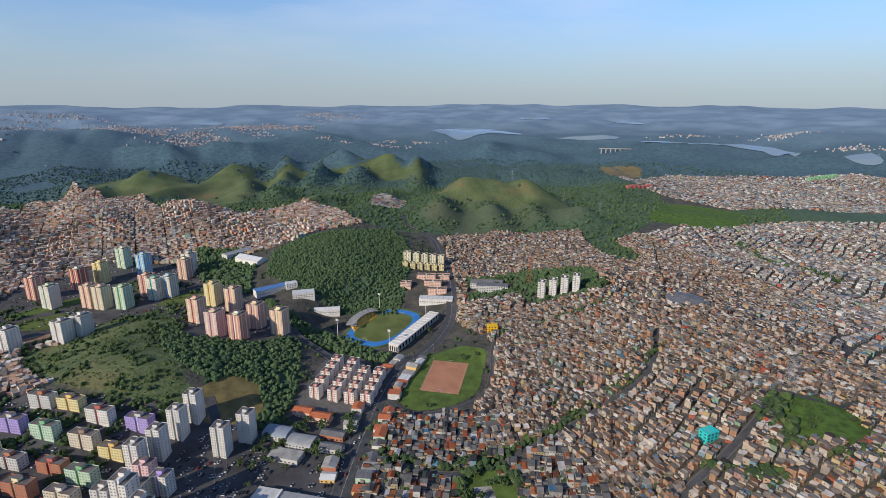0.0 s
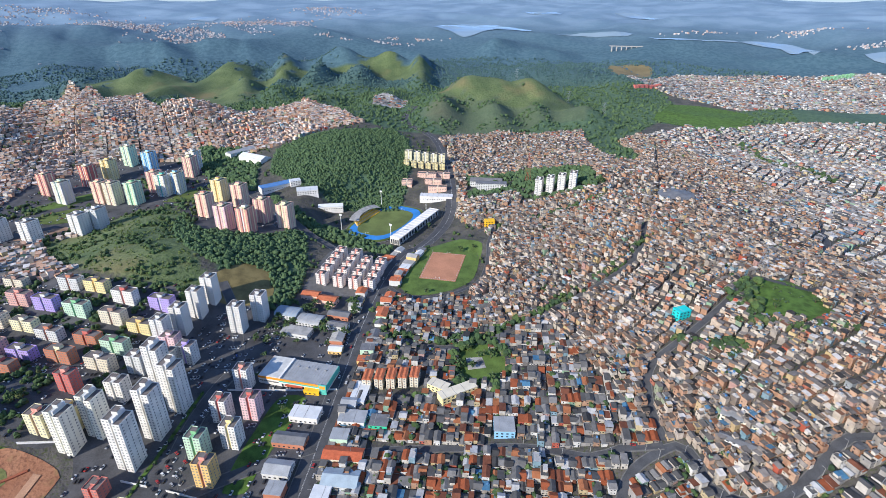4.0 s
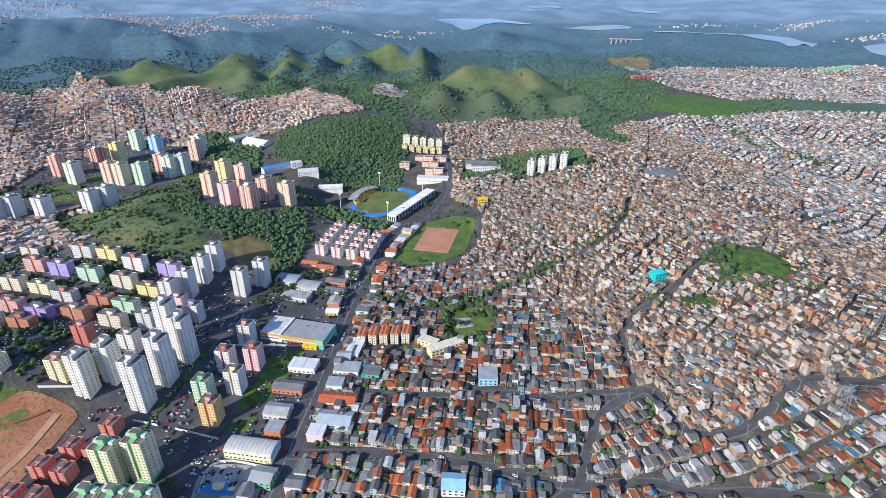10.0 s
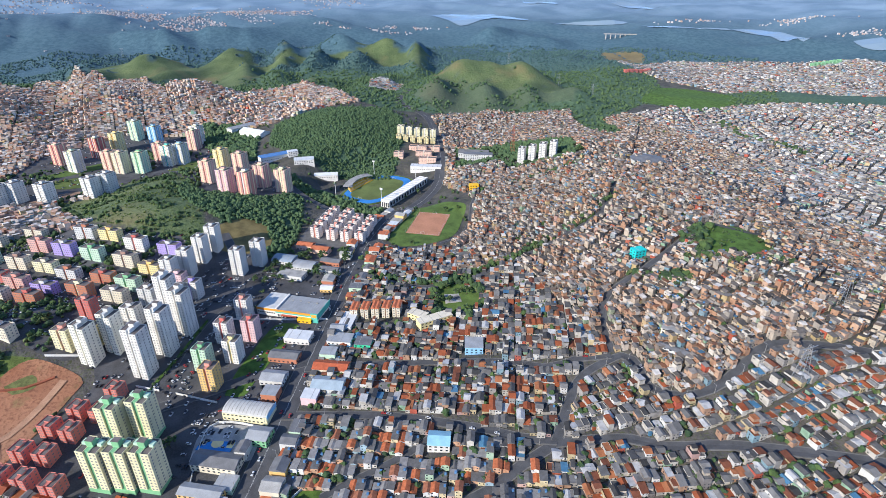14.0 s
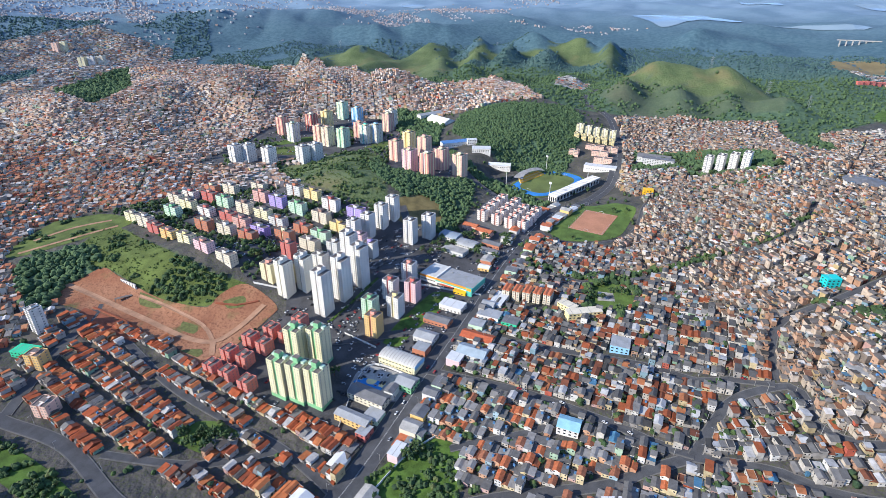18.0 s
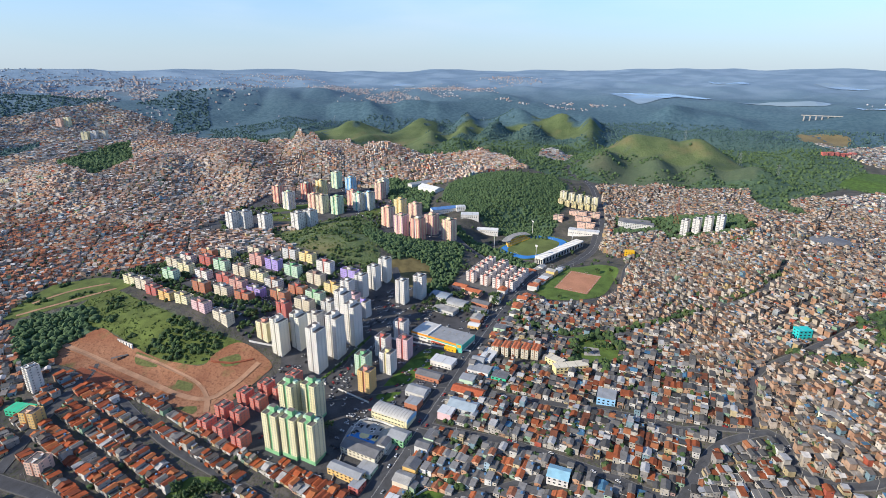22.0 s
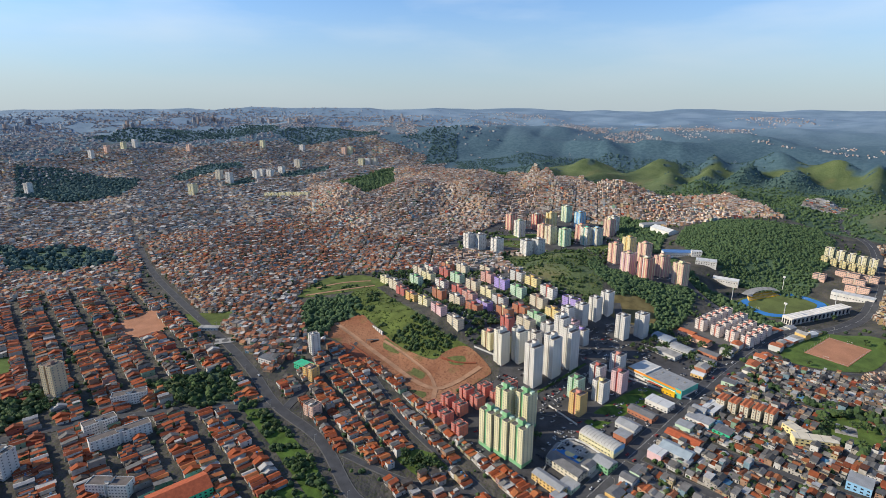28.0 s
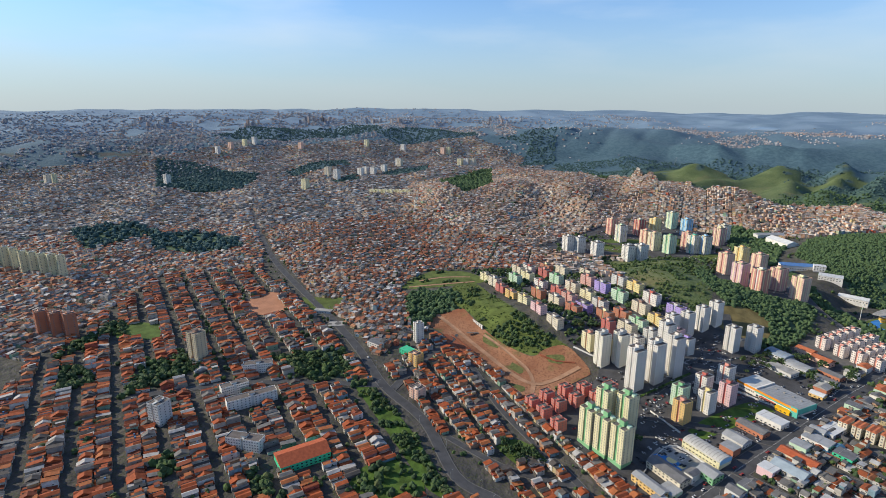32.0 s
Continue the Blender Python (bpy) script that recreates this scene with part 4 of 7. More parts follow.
def town_house(x, y, low, mid, w, d, h, t, floors):
    """One house: walls, roof with overhang, windows, door, and a tank on flat roofs."""
    c, r = int(rng.integers(len(HOUSE_PAINT))), int(rng.choice(4, p=[0.17, 0.13, 0.43, 0.27]))
    ob = thing("house", x, y, mid, math.degrees(t), "%s %s house with %s" % (("single-storey", "two-storey", "three-storey", "tall")[min(int(floors) - 1, 3)], HOUSE_WORDS[c], ROOF_WORDS[r]), "house", "houses of the grid quarter")
    gabled = r < 2 or rng.random() < 0.3
    rise = w * 0.23 if gabled else 0.0
    part("wall", gabled_box(w, d, low - mid, h, rise), HOUSE_PAINT[c], ob)
    bm = bmesh.new()
    o = 0.45
    if gabled:
        p = [(-w / 2 - o, -d / 2 - o, 0), (0, -d / 2 - o, rise), (w / 2 + o, -d / 2 - o, 0), (w / 2 + o, -d / 2 - o, 0.16), (0, -d / 2 - o, rise + 0.18), (-w / 2 - o, -d / 2 - o, 0.16)]
        a = [bm.verts.new((q[0], q[1], q[2] + h - 0.1)) for q in p]
        b = [bm.verts.new((q[0], d / 2 + o, q[2] + h - 0.1)) for q in p]
        for k in range(6):
            bm.faces.new((a[k], a[(k + 1) % 6], b[(k + 1) % 6], b[k]))
        bm.faces.new((a[0], a[5], a[4], a[1])), bm.faces.new((a[1], a[4], a[3], a[2]))
        bm.faces.new((b[1], b[4], b[5], b[0])), bm.faces.new((b[2], b[3], b[4], b[1]))
        bmesh.ops.recalc_face_normals(bm, faces=bm.faces[:])
    else:
        block(bm, -w / 2 - 0.2, w / 2 + 0.2, -d / 2 - 0.2, d / 2 + 0.2, h, h + 0.18)
        if rng.random() < 0.5:
            tank = boxes((w * 0.1, w * 0.1 + 1.5, d * 0.1, d * 0.1 + 1.5, h + 0.18, h + 1.6))
            part("water_tank", tank, TANK, ob, "blue plastic water tank")
    part("roof", bm, HOUSE_ROOF[r], ob, ROOF_WORDS[r])
    bm = bmesh.new()
    for fl in range(int(floors)):
        for face in (0, 1, 3):
            half, span = (d / 2, w) if face % 2 == 0 else (w / 2, d)
            for sx in (-0.27, 0.25):
                if rng.random() < 0.6:
                    got = bmesh.ops.create_cube(bm, size=1.0)
                    a = Matrix.Rotation(radians(90 * face), 4, "Z") @ Matrix.Translation((span * sx, -half, fl * 2.6 + 1.45)) @ Matrix.Diagonal((1.1, 0.14, 0.9, 1))
                    bmesh.ops.transform(bm, matrix=a, verts=got["verts"])
    tagged(part("windows", bm, GLASS, ob, "small dark windows"), kind="stuff")


def gabled_box(w, d, z0, z1, rise):
    """House walls, with gables where the roof is pitched."""
    bm = boxes((-w / 2, w / 2, -d / 2, d / 2, z0, z1))
    if rise:
        top = max(bm.faces, key=lambda f: f.calc_center_median().z)
        ends = [e for e in top.edges if abs(e.verts[0].co.x - e.verts[1].co.x) > 0.1]
        mids = [bmesh.utils.edge_split(e, e.verts[0], 0.5)[1] for e in ends]
        bmesh.utils.face_split(top, mids[0], mids[1])
        for v in mids:
            v.co.z += rise - 0.05
    return bm


def wedge(w, d, z, rise):
    """The solid under a gabled roof."""
    bm = bmesh.new()
    a = [bm.verts.new((x, -d / 2, z + q)) for x, q in ((-w / 2, 0), (w / 2, 0), (0, rise - 0.02))]
    b = [bm.verts.new((x, d / 2, z + q)) for x, q in ((-w / 2, 0), (w / 2, 0), (0, rise - 0.02))]
    bm.faces.new(a), bm.faces.new(b[::-1])
    for k in range(3):
        bm.faces.new((a[k], b[k], b[(k + 1) % 3], a[(k + 1) % 3]))
    bmesh.ops.recalc_face_normals(bm, faces=bm.faces[:])
    return bm


QUARTERS = [  # name, outline, turn, style, label, more
    ("grid_quarter", [(-108, 150), (-100, 330), (-95, 500), (-40, 500), (20, 480), (90, 500), (150, 330), (110, 300), (105, 130), (-20, 110)], -6, "town", "small town houses of one and two storeys in straight rows", dict(lot=(4.9, 9), street=2, wave=0, near=[(-112, 140), (-108, 262), (20, 255), (80, 225), (80, 120)])),
    ("pitch_quarter", [(-92, 508), (-76, 562), (-45, 558), (44, 552), (44, 540), (20, 482), (-40, 502)], -6, "town", "small town houses below the earth pitch", dict(lot=(4.6, 7.5), street=2, wave=3)),
    ("hillside_quarter", [(90, 500), (150, 330), (110, 300), (126, 308), (158, 319), (167, 290), (199, 270), (246, 293), (300, 299), (560, 300), (520, 560), (380, 760), (240, 900), (120, 800), (60, 700), (20, 560)], 24, "favela", "dense hillside houses of bare brick and grey render", dict(wave=15, lot=(4.3, 5.2), street=3.2, alley_every=7, deep=4)),
    ("brick_quarter", [(44, 560), (44, 540), (20, 482), (90, 500), (120, 800), (60, 760), (0, 850), (50, 720), (60, 600)], 10, "favela", "dense bare brick houses in uneven rows", dict(wave=7, lot=(4.3, 5.2), street=3.2, alley_every=7, deep=4)),
    ("slope_quarter", [(60, 700), (120, 800), (240, 900), (380, 760), (520, 700), (560, 900), (480, 1330), (330, 1340), (60, 1290), (-20, 1240), (10, 1000), (0, 850)], -12, "favela", "crowded brick houses below the green hill", dict(wave=14, lot=(4.6, 5.6), street=3.4, deep=4)),
    ("east_quarter", [(380, 760), (520, 560), (560, 300), (700, 280), (1050, 700), (1500, 1500), (1000, 1450), (640, 1420), (480, 1330), (560, 900)], 32, "pale", "wide quarter of grey and tiled houses", dict(lot=(5.6, 8), street=4, wave=12, windows=False)),
    ("near_east_quarter", [(105, 130), (103, 246), (110, 300), (126, 308), (158, 319), (167, 290), (199, 270), (246, 293), (300, 299), (560, 300), (700, 280), (500, 0), (200, 0)], 10, "town", "low houses with tiled roofs beside a bending street", dict(lot=(4.6, 7.6), street=3, wave=8)),
    ("row_quarter", [(-480, 250), (-450, 140), (-300, 120), (-140, 130), (-132, 200), (-165, 204), (-250, 206), (-300, 232), (-345, 244), (-440, 250)], -12, "rows", "rows of small tiled houses below the earth site", dict(lot=(4.8, 9.5), street=6.5, wave=0, alley_every=18, alley=3, fill=1.0)),
    ("tile_quarter", [(-900, 150), (-600, 140), (-460, 112), (-270, 72), (-140, 120), (-130, 40), (-250, -120), (-420, -260), (-700, -200), (-980, 0)], -6, "rows", "long rows of orange-tiled terrace houses", dict(lot=(5.0, 13), street=10, wave=0, alley_every=24, alley=6)),
    ("north_west_quarter", [(-1000, 210), (-600, 158), (-480, 145), (-500, 250), (-640, 280), (-700, 380), (-640, 430), (-560, 545), (-700, 640), (-1100, 600), (-1200, 260)], 40, "town", "dense tiled houses on a gentle slope", dict(lot=(5.2, 8), street=6.5, wave=14, alley_every=13, alley=5.0)),
    ("west_favela", [(-1100, 600), (-700, 640), (-560, 545), (-440, 560), (-400, 600), (-720, 900), (-650, 1040), (-440, 1060), (-300, 1150), (-190, 1290), (-400, 1560), (-700, 1500), (-1000, 1750), (-1260, 1880), (-1500, 1400), (-1500, 900), (-1200, 560)], 28, "favela", "packed brick houses climbing the western hills", dict(lot=(6.0, 7.2), wave=20, windows=False, street=4.5, deep=3, alley=3.0)),
    ("near_west_quarter", [(-980, 0), (-900, 150), (-1200, 260), (-1420, 150), (-1400, -200), (-1250, -420), (-700, -200)], 30, "town", "close red-tiled houses behind the terraces", dict(lot=(5.6, 8.5), street=5, wave=10, windows=False)),
    ("far_west_quarter", [(-1200, 260), (-1100, 600), (-1500, 900), (-1500, 1500), (-1800, 1900), (-2500, 1900), (-2900, 600), (-2700, -400), (-1500, -600), (-1250, -420), (-1400, -200), (-1420, 150)], 40, "town", "wide flat sea of houses to the west", dict(lot=(9, 11), street=5, wave=16, windows=False, fill=0.93)),
    ("quarry_homes", FAR_HOMES[1], 10, "pale", "small houses beside a quarry below the hills", dict(lot=(8, 9), street=4, windows=False, fill=0.6)),
    ("far_east_homes", FAR_HOMES[0], 20, "pale", "white and tiled houses beyond the meadow", dict(lot=(8, 9), street=5, wave=14, windows=False)),
]
for qname, outline, turn, style, label, more in QUARTERS:
    settle(qname, outline, turn, style, label, **more)


# ---- woods ----
def crowns(name, x, y, size, label, blobs=3, leaves=None, sink=0.0):
    """Many tree crowns, each of a few uneven clumps."""
    bm = bmesh.new()
    bmesh.ops.create_icosphere(bm, subdivisions=1, radius=1.0)
    base = np.array([v.co[:] for v in bm.verts])
    tri = np.array([[v.index for v in f.verts] for f in bm.faces])
    bm.free()
    n = len(x)
    z = ground(x, y) - sink * size
    allv, allt, off = [], [], 0
    for b in range(blobs):
        a, s = rng.uniform(0, 2 * np.pi, n), size * rng.uniform(0.32, 0.6, n)
        r = size * (0.0 if b == 0 else 0.42) * rng.uniform(0.6, 1.1, n)
        c = np.stack([x + np.cos(a) * r, y + np.sin(a) * r, z + size * (0.55 if b == 0 else 0.34) * rng.uniform(0.7, 1.25, n)], 1)
        v = base[None] * rng.uniform(0.72, 1.25, (n, len(base), 1)) * s[:, None, None]
        v[..., 2] *= rng.uniform(0.7, 1.15, n)[:, None]
        allv.append((v + c[:, None]).reshape(-1, 3))
        allt.append((tri[None] + len(base) * np.arange(n)[:, None, None]).reshape(-1, 3) + off)
        off += n * len(base)
    me = np_mesh(name, np.concatenate(allv), np.zeros((0, 4), int), leaves or LEAVES, np.concatenate(allt))
    return tagged(new(name, me), label, "trees", kind="stuff")


def scatter(poly, gap):
    p = np.array(poly)
    (x0, y0), (x1, y1) = p.min(0), p.max(0)
    n = int((x1 - x0) * (y1 - y0) / gap ** 2)
    x, y = rng.uniform(x0, x1, n), rng.uniform(y0, y1, n)
    ok = poly_in(x, y, poly)
    return x[ok], y[ok]


for wname, poly, gap, size, label in (
        ("hill_forest", FOREST_HILL, 3.7, 4.6, "dense dark green forest on a round hill"), ("tower_hill_trees", PINK_WOOD, 3.9, 5.4, "thick green trees on the slope below the towers"),
        ("roadside_trees", STRIP_WOOD, 5, 7, "strip of green trees beside the stadium road"), ("valley_trees", STRIP_WOOD_B, 6, 8, "dark trees in the valley behind the towers"),
        ("earthworks_trees", LEFT_WOOD, 5, 7, "green trees beside the earth site"), ("knoll_trees", KNOLL_WOOD, 8, 8.5, "dark wooded knoll among houses")):
    x, y = scatter(poly, gap)
    keep = ~poly_in(x, y, DRY_SLOPE)
    x, y = x[keep], y[keep]
    crowns(wname, x, y, size * rng.uniform(0.6, 1.25, len(x)), label, 2, FOREST_LEAVES, 0.15)
x, y = scatter([(-2600, 1200), (700, 950), (1500, 2700), (0, 2800), (-2600, 2700)], 11)
ok = many_in(x, y, WILD) & ~many_in(x, y, FAR_HOMES) & ~on_crest(x, y) & ~many_in(x, y, [VALLEY_MEADOW, BROWN_FIELD]) & (np.hypot(x, y) < 2650)
ok &= ~poly_in(x, y, SCRUB_SLOPE) | (noise2(x, y, 40, 7.0) > 0.25)
for near_side in (True, False):
    part_of = ok & ((np.hypot(x, y) < 2000) == near_side)
    # the back ridges get the leaves with haze in their colour
    crowns("mountain_woods", x[part_of], y[part_of], 7.2 * rng.uniform(0.5, 1.3, part_of.sum()), "dark green scrub woods on the near hills" if near_side else "woods on the back ridges with blue haze in their colour", 1, FOREST_LEAVES if near_side else HAZED_LEAVES, 0.3)
x, y = np.concatenate([np.stack(scatter(w, 5)) for w in WEST_WOODS[3:] + WEST_TREES] + [np.stack(scatter(STREAM_PLOT, 9))], 1)
crowns("terrace_trees", x, y, 6.5 * rng.uniform(0.5, 1.2, len(x)), "clump of dark green trees among the terraces", 3)
x, y = np.concatenate([np.stack(scatter(w, 12)) for w in WEST_WOODS[:3]], 1)
for w in FAR_WEST_WOODS:
    u, v = scatter(w, 13)
    crowns("far_woods", u, v, 9 * rng.uniform(0.6, 1.3, len(u)), "dark wooded hill among the western houses", 1, HAZED_LEAVES, 0.25)
crowns("western_woods", x, y, 9.5 * rng.uniform(0.6, 1.3, len(x)), "dark woods among the western houses", 2, HAZED_LEAVES)


# ---- apartment blocks ----
def paint(name, color, wear=0.14):
    return plain(name, color, 0.8, wear, 0.12)


P_WHITE, P_CREAM, P_GREEN, P_CORAL = paint("white_paint", (0.66, 0.635, 0.59), 0.22), paint("cream_paint", (0.66, 0.61, 0.39)), paint("green_paint", (0.2, 0.42, 0.22)), paint("coral_paint", (0.58, 0.27, 0.22))
P_OCHRE, P_PINK, P_RED, P_BLUE = paint("ochre_paint", (0.66, 0.44, 0.17)), paint("pink_paint", (0.66, 0.45, 0.46)), paint("red_paint", (0.46, 0.13, 0.11)), paint("sky_blue_paint", (0.26, 0.48, 0.68))
P_LILAC, P_MINT, P_YELLOW, P_SALMON = paint("lilac_paint", (0.36, 0.28, 0.6)), paint("mint_paint", (0.45, 0.6, 0.45)), paint("yellow_paint", (0.68, 0.57, 0.28)), paint("salmon_paint", (0.68, 0.45, 0.35))
P_BEIGE, P_GREY, P_BRICK, P_TEAL = paint("beige_paint", (0.6, 0.54, 0.42)), paint("pale_grey_paint", (0.52, 0.52, 0.5)), paint("brick_paint", (0.42, 0.17, 0.1)), paint("teal_paint", (0.1, 0.42, 0.34))
P_ROSE, P_BROWN = paint("rose_paint", (0.56, 0.33, 0.29)), paint("brown_paint", (0.32, 0.2, 0.16))
ROOFTOP = plain("flat_roof", (0.15, 0.13, 0.12), 0.9, 0.35, 0.2)
TERRACOTTA = plain("terracotta_roof", (0.42, 0.13, 0.06), 0.85, 0.3, 0.4)


def parapet_mesh(key, w, d, material):
    if key not in shared:
        t, h = 0.25, 0.7
        bm = boxes((-w / 2, w / 2, -d / 2, -d / 2 + t, 0, h), (-w / 2, w / 2, d / 2 - t, d / 2, 0, h), (-w / 2, -w / 2 + t, -d / 2 + t, d / 2 - t, 0, h), (w / 2 - t, w / 2, -d / 2 + t, d / 2 - t, 0, h))
        me = bpy.data.meshes.new("parapet")
        bm.to_mesh(me)
        bm.free()
        me.materials.append(material)
        shared[key] = me
    return shared[key]


def apartment(name, x, y, turn, w, d, floors, wall, accent, label, group, cols=2, side_cols=3, single=False, slot=1.5, step=0, tank=3.4, side=1, tiled=False, fh=2.8):
    """A block of flats: two wings, a recessed stair core between them, windows, roofs and a tank house."""
    c, s = math.cos(radians(turn)), math.sin(radians(turn))
    zs = [float(ground(x + a * w / 2 * c - b * d / 2 * s, y + a * w / 2 * s + b * d / 2 * c)) for a in (-1, 1) for b in (-1, 1)]
    z, sink = sum(zs) / 4, min(zs) - sum(zs) / 4 - 0.5
    ob = thing(name, x, y, z, turn, label, "apartment building", group)
    wm, am = wall.name, accent.name
    rows = []
    ww = w / 2 - slot
    for k, sx in enumerate((-1, 1)):
        top = (floors - (step if k else 0)) * fh
        cx, cy = sx * (slot + ww / 2), (-step * 0.9 if k else 0.0)
        put("wing", box_mesh(("wing", wm, ww, d, round(sink, 1), top), ww, d, round(sink, 1), top, wall), ob, cx, cy)
        if tiled:
            key = ("hip", round(ww, 1), d)
            if key not in shared:
                bm = bmesh.new()
                e, r = 0.5, min(ww, d) * 0.26
                lo = [bm.verts.new(q) for q in ((-ww / 2 - e, -d / 2 - e, 0), (ww / 2 + e, -d / 2 - e, 0), (ww / 2 + e, d / 2 + e, 0), (-ww / 2 - e, d / 2 + e, 0))]
                inset = max(0.0, (d - ww) / 2)
                hi = [bm.verts.new((0, -inset - 0.01, r)), bm.verts.new((0, inset + 0.01, r))]
                bm.faces.new(lo[::-1]), bm.faces.new((lo[0], lo[1], hi[0])), bm.faces.new((lo[1], lo[2], hi[1], hi[0])), bm.faces.new((lo[2], lo[3], hi[1])), bm.faces.new((lo[3], lo[0], hi[0], hi[1]))
                me = bpy.data.meshes.new("roof")
                bm.to_mesh(me)
                bm.free()
                me.materials.append(TERRACOTTA)
                shared[key] = me
            put("roof", shared[key], ob, cx, cy, top, 0, "terracotta hipped roof")
        else:
            put("parapet", parapet_mesh(("parapet", wm, ww, d), ww, d, wall), ob, cx, cy, top)
            put("roof", box_mesh(("roof", round(ww - 0.5, 2), d - 0.5), ww - 0.5, d - 0.5, 0, 0.06, ROOFTOP), ob, cx, cy, top, 0, "grey flat roof")
        gap = ww / cols
        for fl in range(floors - (step if k else 0)):
            zz = fl * fh + 1.0
            if single:
                for q in range(cols):
                    put("window", box_mesh(("window", "a"), 1.3, 0.12, 0, 1.1, PANE), ob, cx + (q - (cols - 1) / 2) * gap, cy - d / 2, zz)
            else:
                rows.append((cols, gap, cx, cy - d / 2, zz, 0))
            if sx == side:
                g2 = d / side_cols
                if single:
                    for q in range(side_cols):
                        put("window", box_mesh(("window", "a"), 1.3, 0.12, 0, 1.1, PANE), ob, sx * w / 2, cy + (q - (side_cols - 1) / 2) * g2, zz, 90)
                else:
                    rows.append((side_cols, g2, sx * w / 2, cy, zz, 1))
    if rows:
        key = ("windows", w, d, floors, cols, side_cols, slot, step, side)
        if key not in shared:
            bm = bmesh.new()
            for n, g, rx, ry, rz, across in rows:
                for q in range(n):
                    o = (q - (n - 1) / 2) * g
                    if across:
                        block(bm, rx - 0.06, rx + 0.06, ry + o - 0.65, ry + o + 0.65, rz, rz + 1.1)
                    else:
                        block(bm, rx + o - 0.65, rx + o + 0.65, ry - 0.06, ry + 0.06, rz, rz + 1.1)
            me = bpy.data.meshes.new("windows")
            bm.to_mesh(me)
            bm.free()
            me.materials.append(PANE)
            shared[key] = me
        tagged(put("glazing", shared[key], ob, label="rows of small dark windows"), kind="stuff")
    ct = floors * fh + (0.5 if not tiled else 0)
    put("stair_core", box_mesh(("stair_core", am, slot, d, round(sink, 1), ct), 2 * slot, d - 2.4, round(sink, 1), ct, accent), ob)
    if tank:
        tw = min(w * 0.34, 6.0)
        house = put("tank_house", box_mesh(("tank_house", am, round(tw, 1), tank), tw, tw * 0.8, 0, tank, accent), ob, 0, 0, ct, 0, "painted rooftop tank house")
        put("tank_lid", box_mesh(("tank_lid", round(tw, 1)), tw + 0.3, tw * 0.8 + 0.3, 0, 0.15, ROOFTOP), house, 0, 0, tank)
    return ob


A = -8
P_SALMONRED = paint("salmon_red_paint", (0.55, 0.19, 0.15))
P_IVORY = paint("ivory_paint", (0.7, 0.68, 0.58))
for k, (x, y) in enumerate([(-243, 325), (-237, 353), (-231, 381), (-254, 402)]):
    apartment("tower_block", x, y, A, 14, 15, 17, P_WHITE, P_WHITE, "tall white apartment tower with stepped wings beside a parking street", "white towers", 2, 3, True, 1.2, 1, 3.0)
for x, y in [(-292, 334), (-279, 350)]:
    apartment("tower_block", x, y, A, 13, 14, 14, P_IVORY, P_GREY, "ivory apartment tower with narrow windows", "ivory towers", 2, 3, True, 1.2, 1, 3.0)
for x, y in [(-281, 462), (-272, 482), (-266, 508), (-260, 530), (-219, 491), (-203, 512)]:
    apartment("tower_block", x, y, A, 13, 13, 11, P_WHITE, P_GREY, "white eleven-storey apartment tower with grey balconies", "slim white towers", 2, 3, False, 1.3, 0, 2.6)
for k, (x, y) in enumerate([(-221, 221), (-204, 221), (-187, 221), (-229, 256), (-210, 262)]):
    ob = apartment("tower_block", x, y, A, 15, 14, 13, P_CREAM, P_GREEN, "cream apartment tower with a green stair core and tank", "cream and green towers", 2, 3, k < 3, 1.7, 0, 5.0)
    put("plinth", box_mesh(("plinth", 15), 15.3, 14.3, -3.0, 2.9, P_GREEN), ob, 0, 0, 0, 0, "green painted ground floor")
    for sx in (-5.6, 5.6):
        put("roof_box", box_mesh(("roof_box", 3), 3.0, 4.0, 0, 2.2, P_MINT), ob, sx, 1.5, 13 * 2.8, 0, "pale green rooftop box")
for x, y, wall, acc, word in [(-181, 310, P_OCHRE, P_CORAL, "ochre"), (-196, 333, P_MINT, P_GREEN, "mint green"), (-174, 344, P_WHITE, P_YELLOW, "white"), (-191, 370, P_WHITE, P_RED, "white"), (-168, 374, P_PINK, P_RED, "pale pink"), (-186, 408, P_WHITE, P_CORAL, "white")]:
    apartment("apartment_block", x, y, A, 13, 12, 8, wall, acc, "%s eight-storey apartment block with a coloured tank house" % word, "mid-rise blocks", 2, 3, True, 1.2, 0, 3.0)
for x, y in [(-254, 298), (-272, 278), (-254, 276), (-284, 262), (-266, 258), (-290, 240), (-272, 238), (-292, 220), (-274, 218), (-252, 214)]:
    apartment("apartment_block", x, y, A, 11.5, 11.5, 4, P_SALMONRED, P_SALMONRED, "coral four-storey apartment block with a flat reddish roof", "coral blocks", 2, 3, False, 1.0, 0, 1.2)

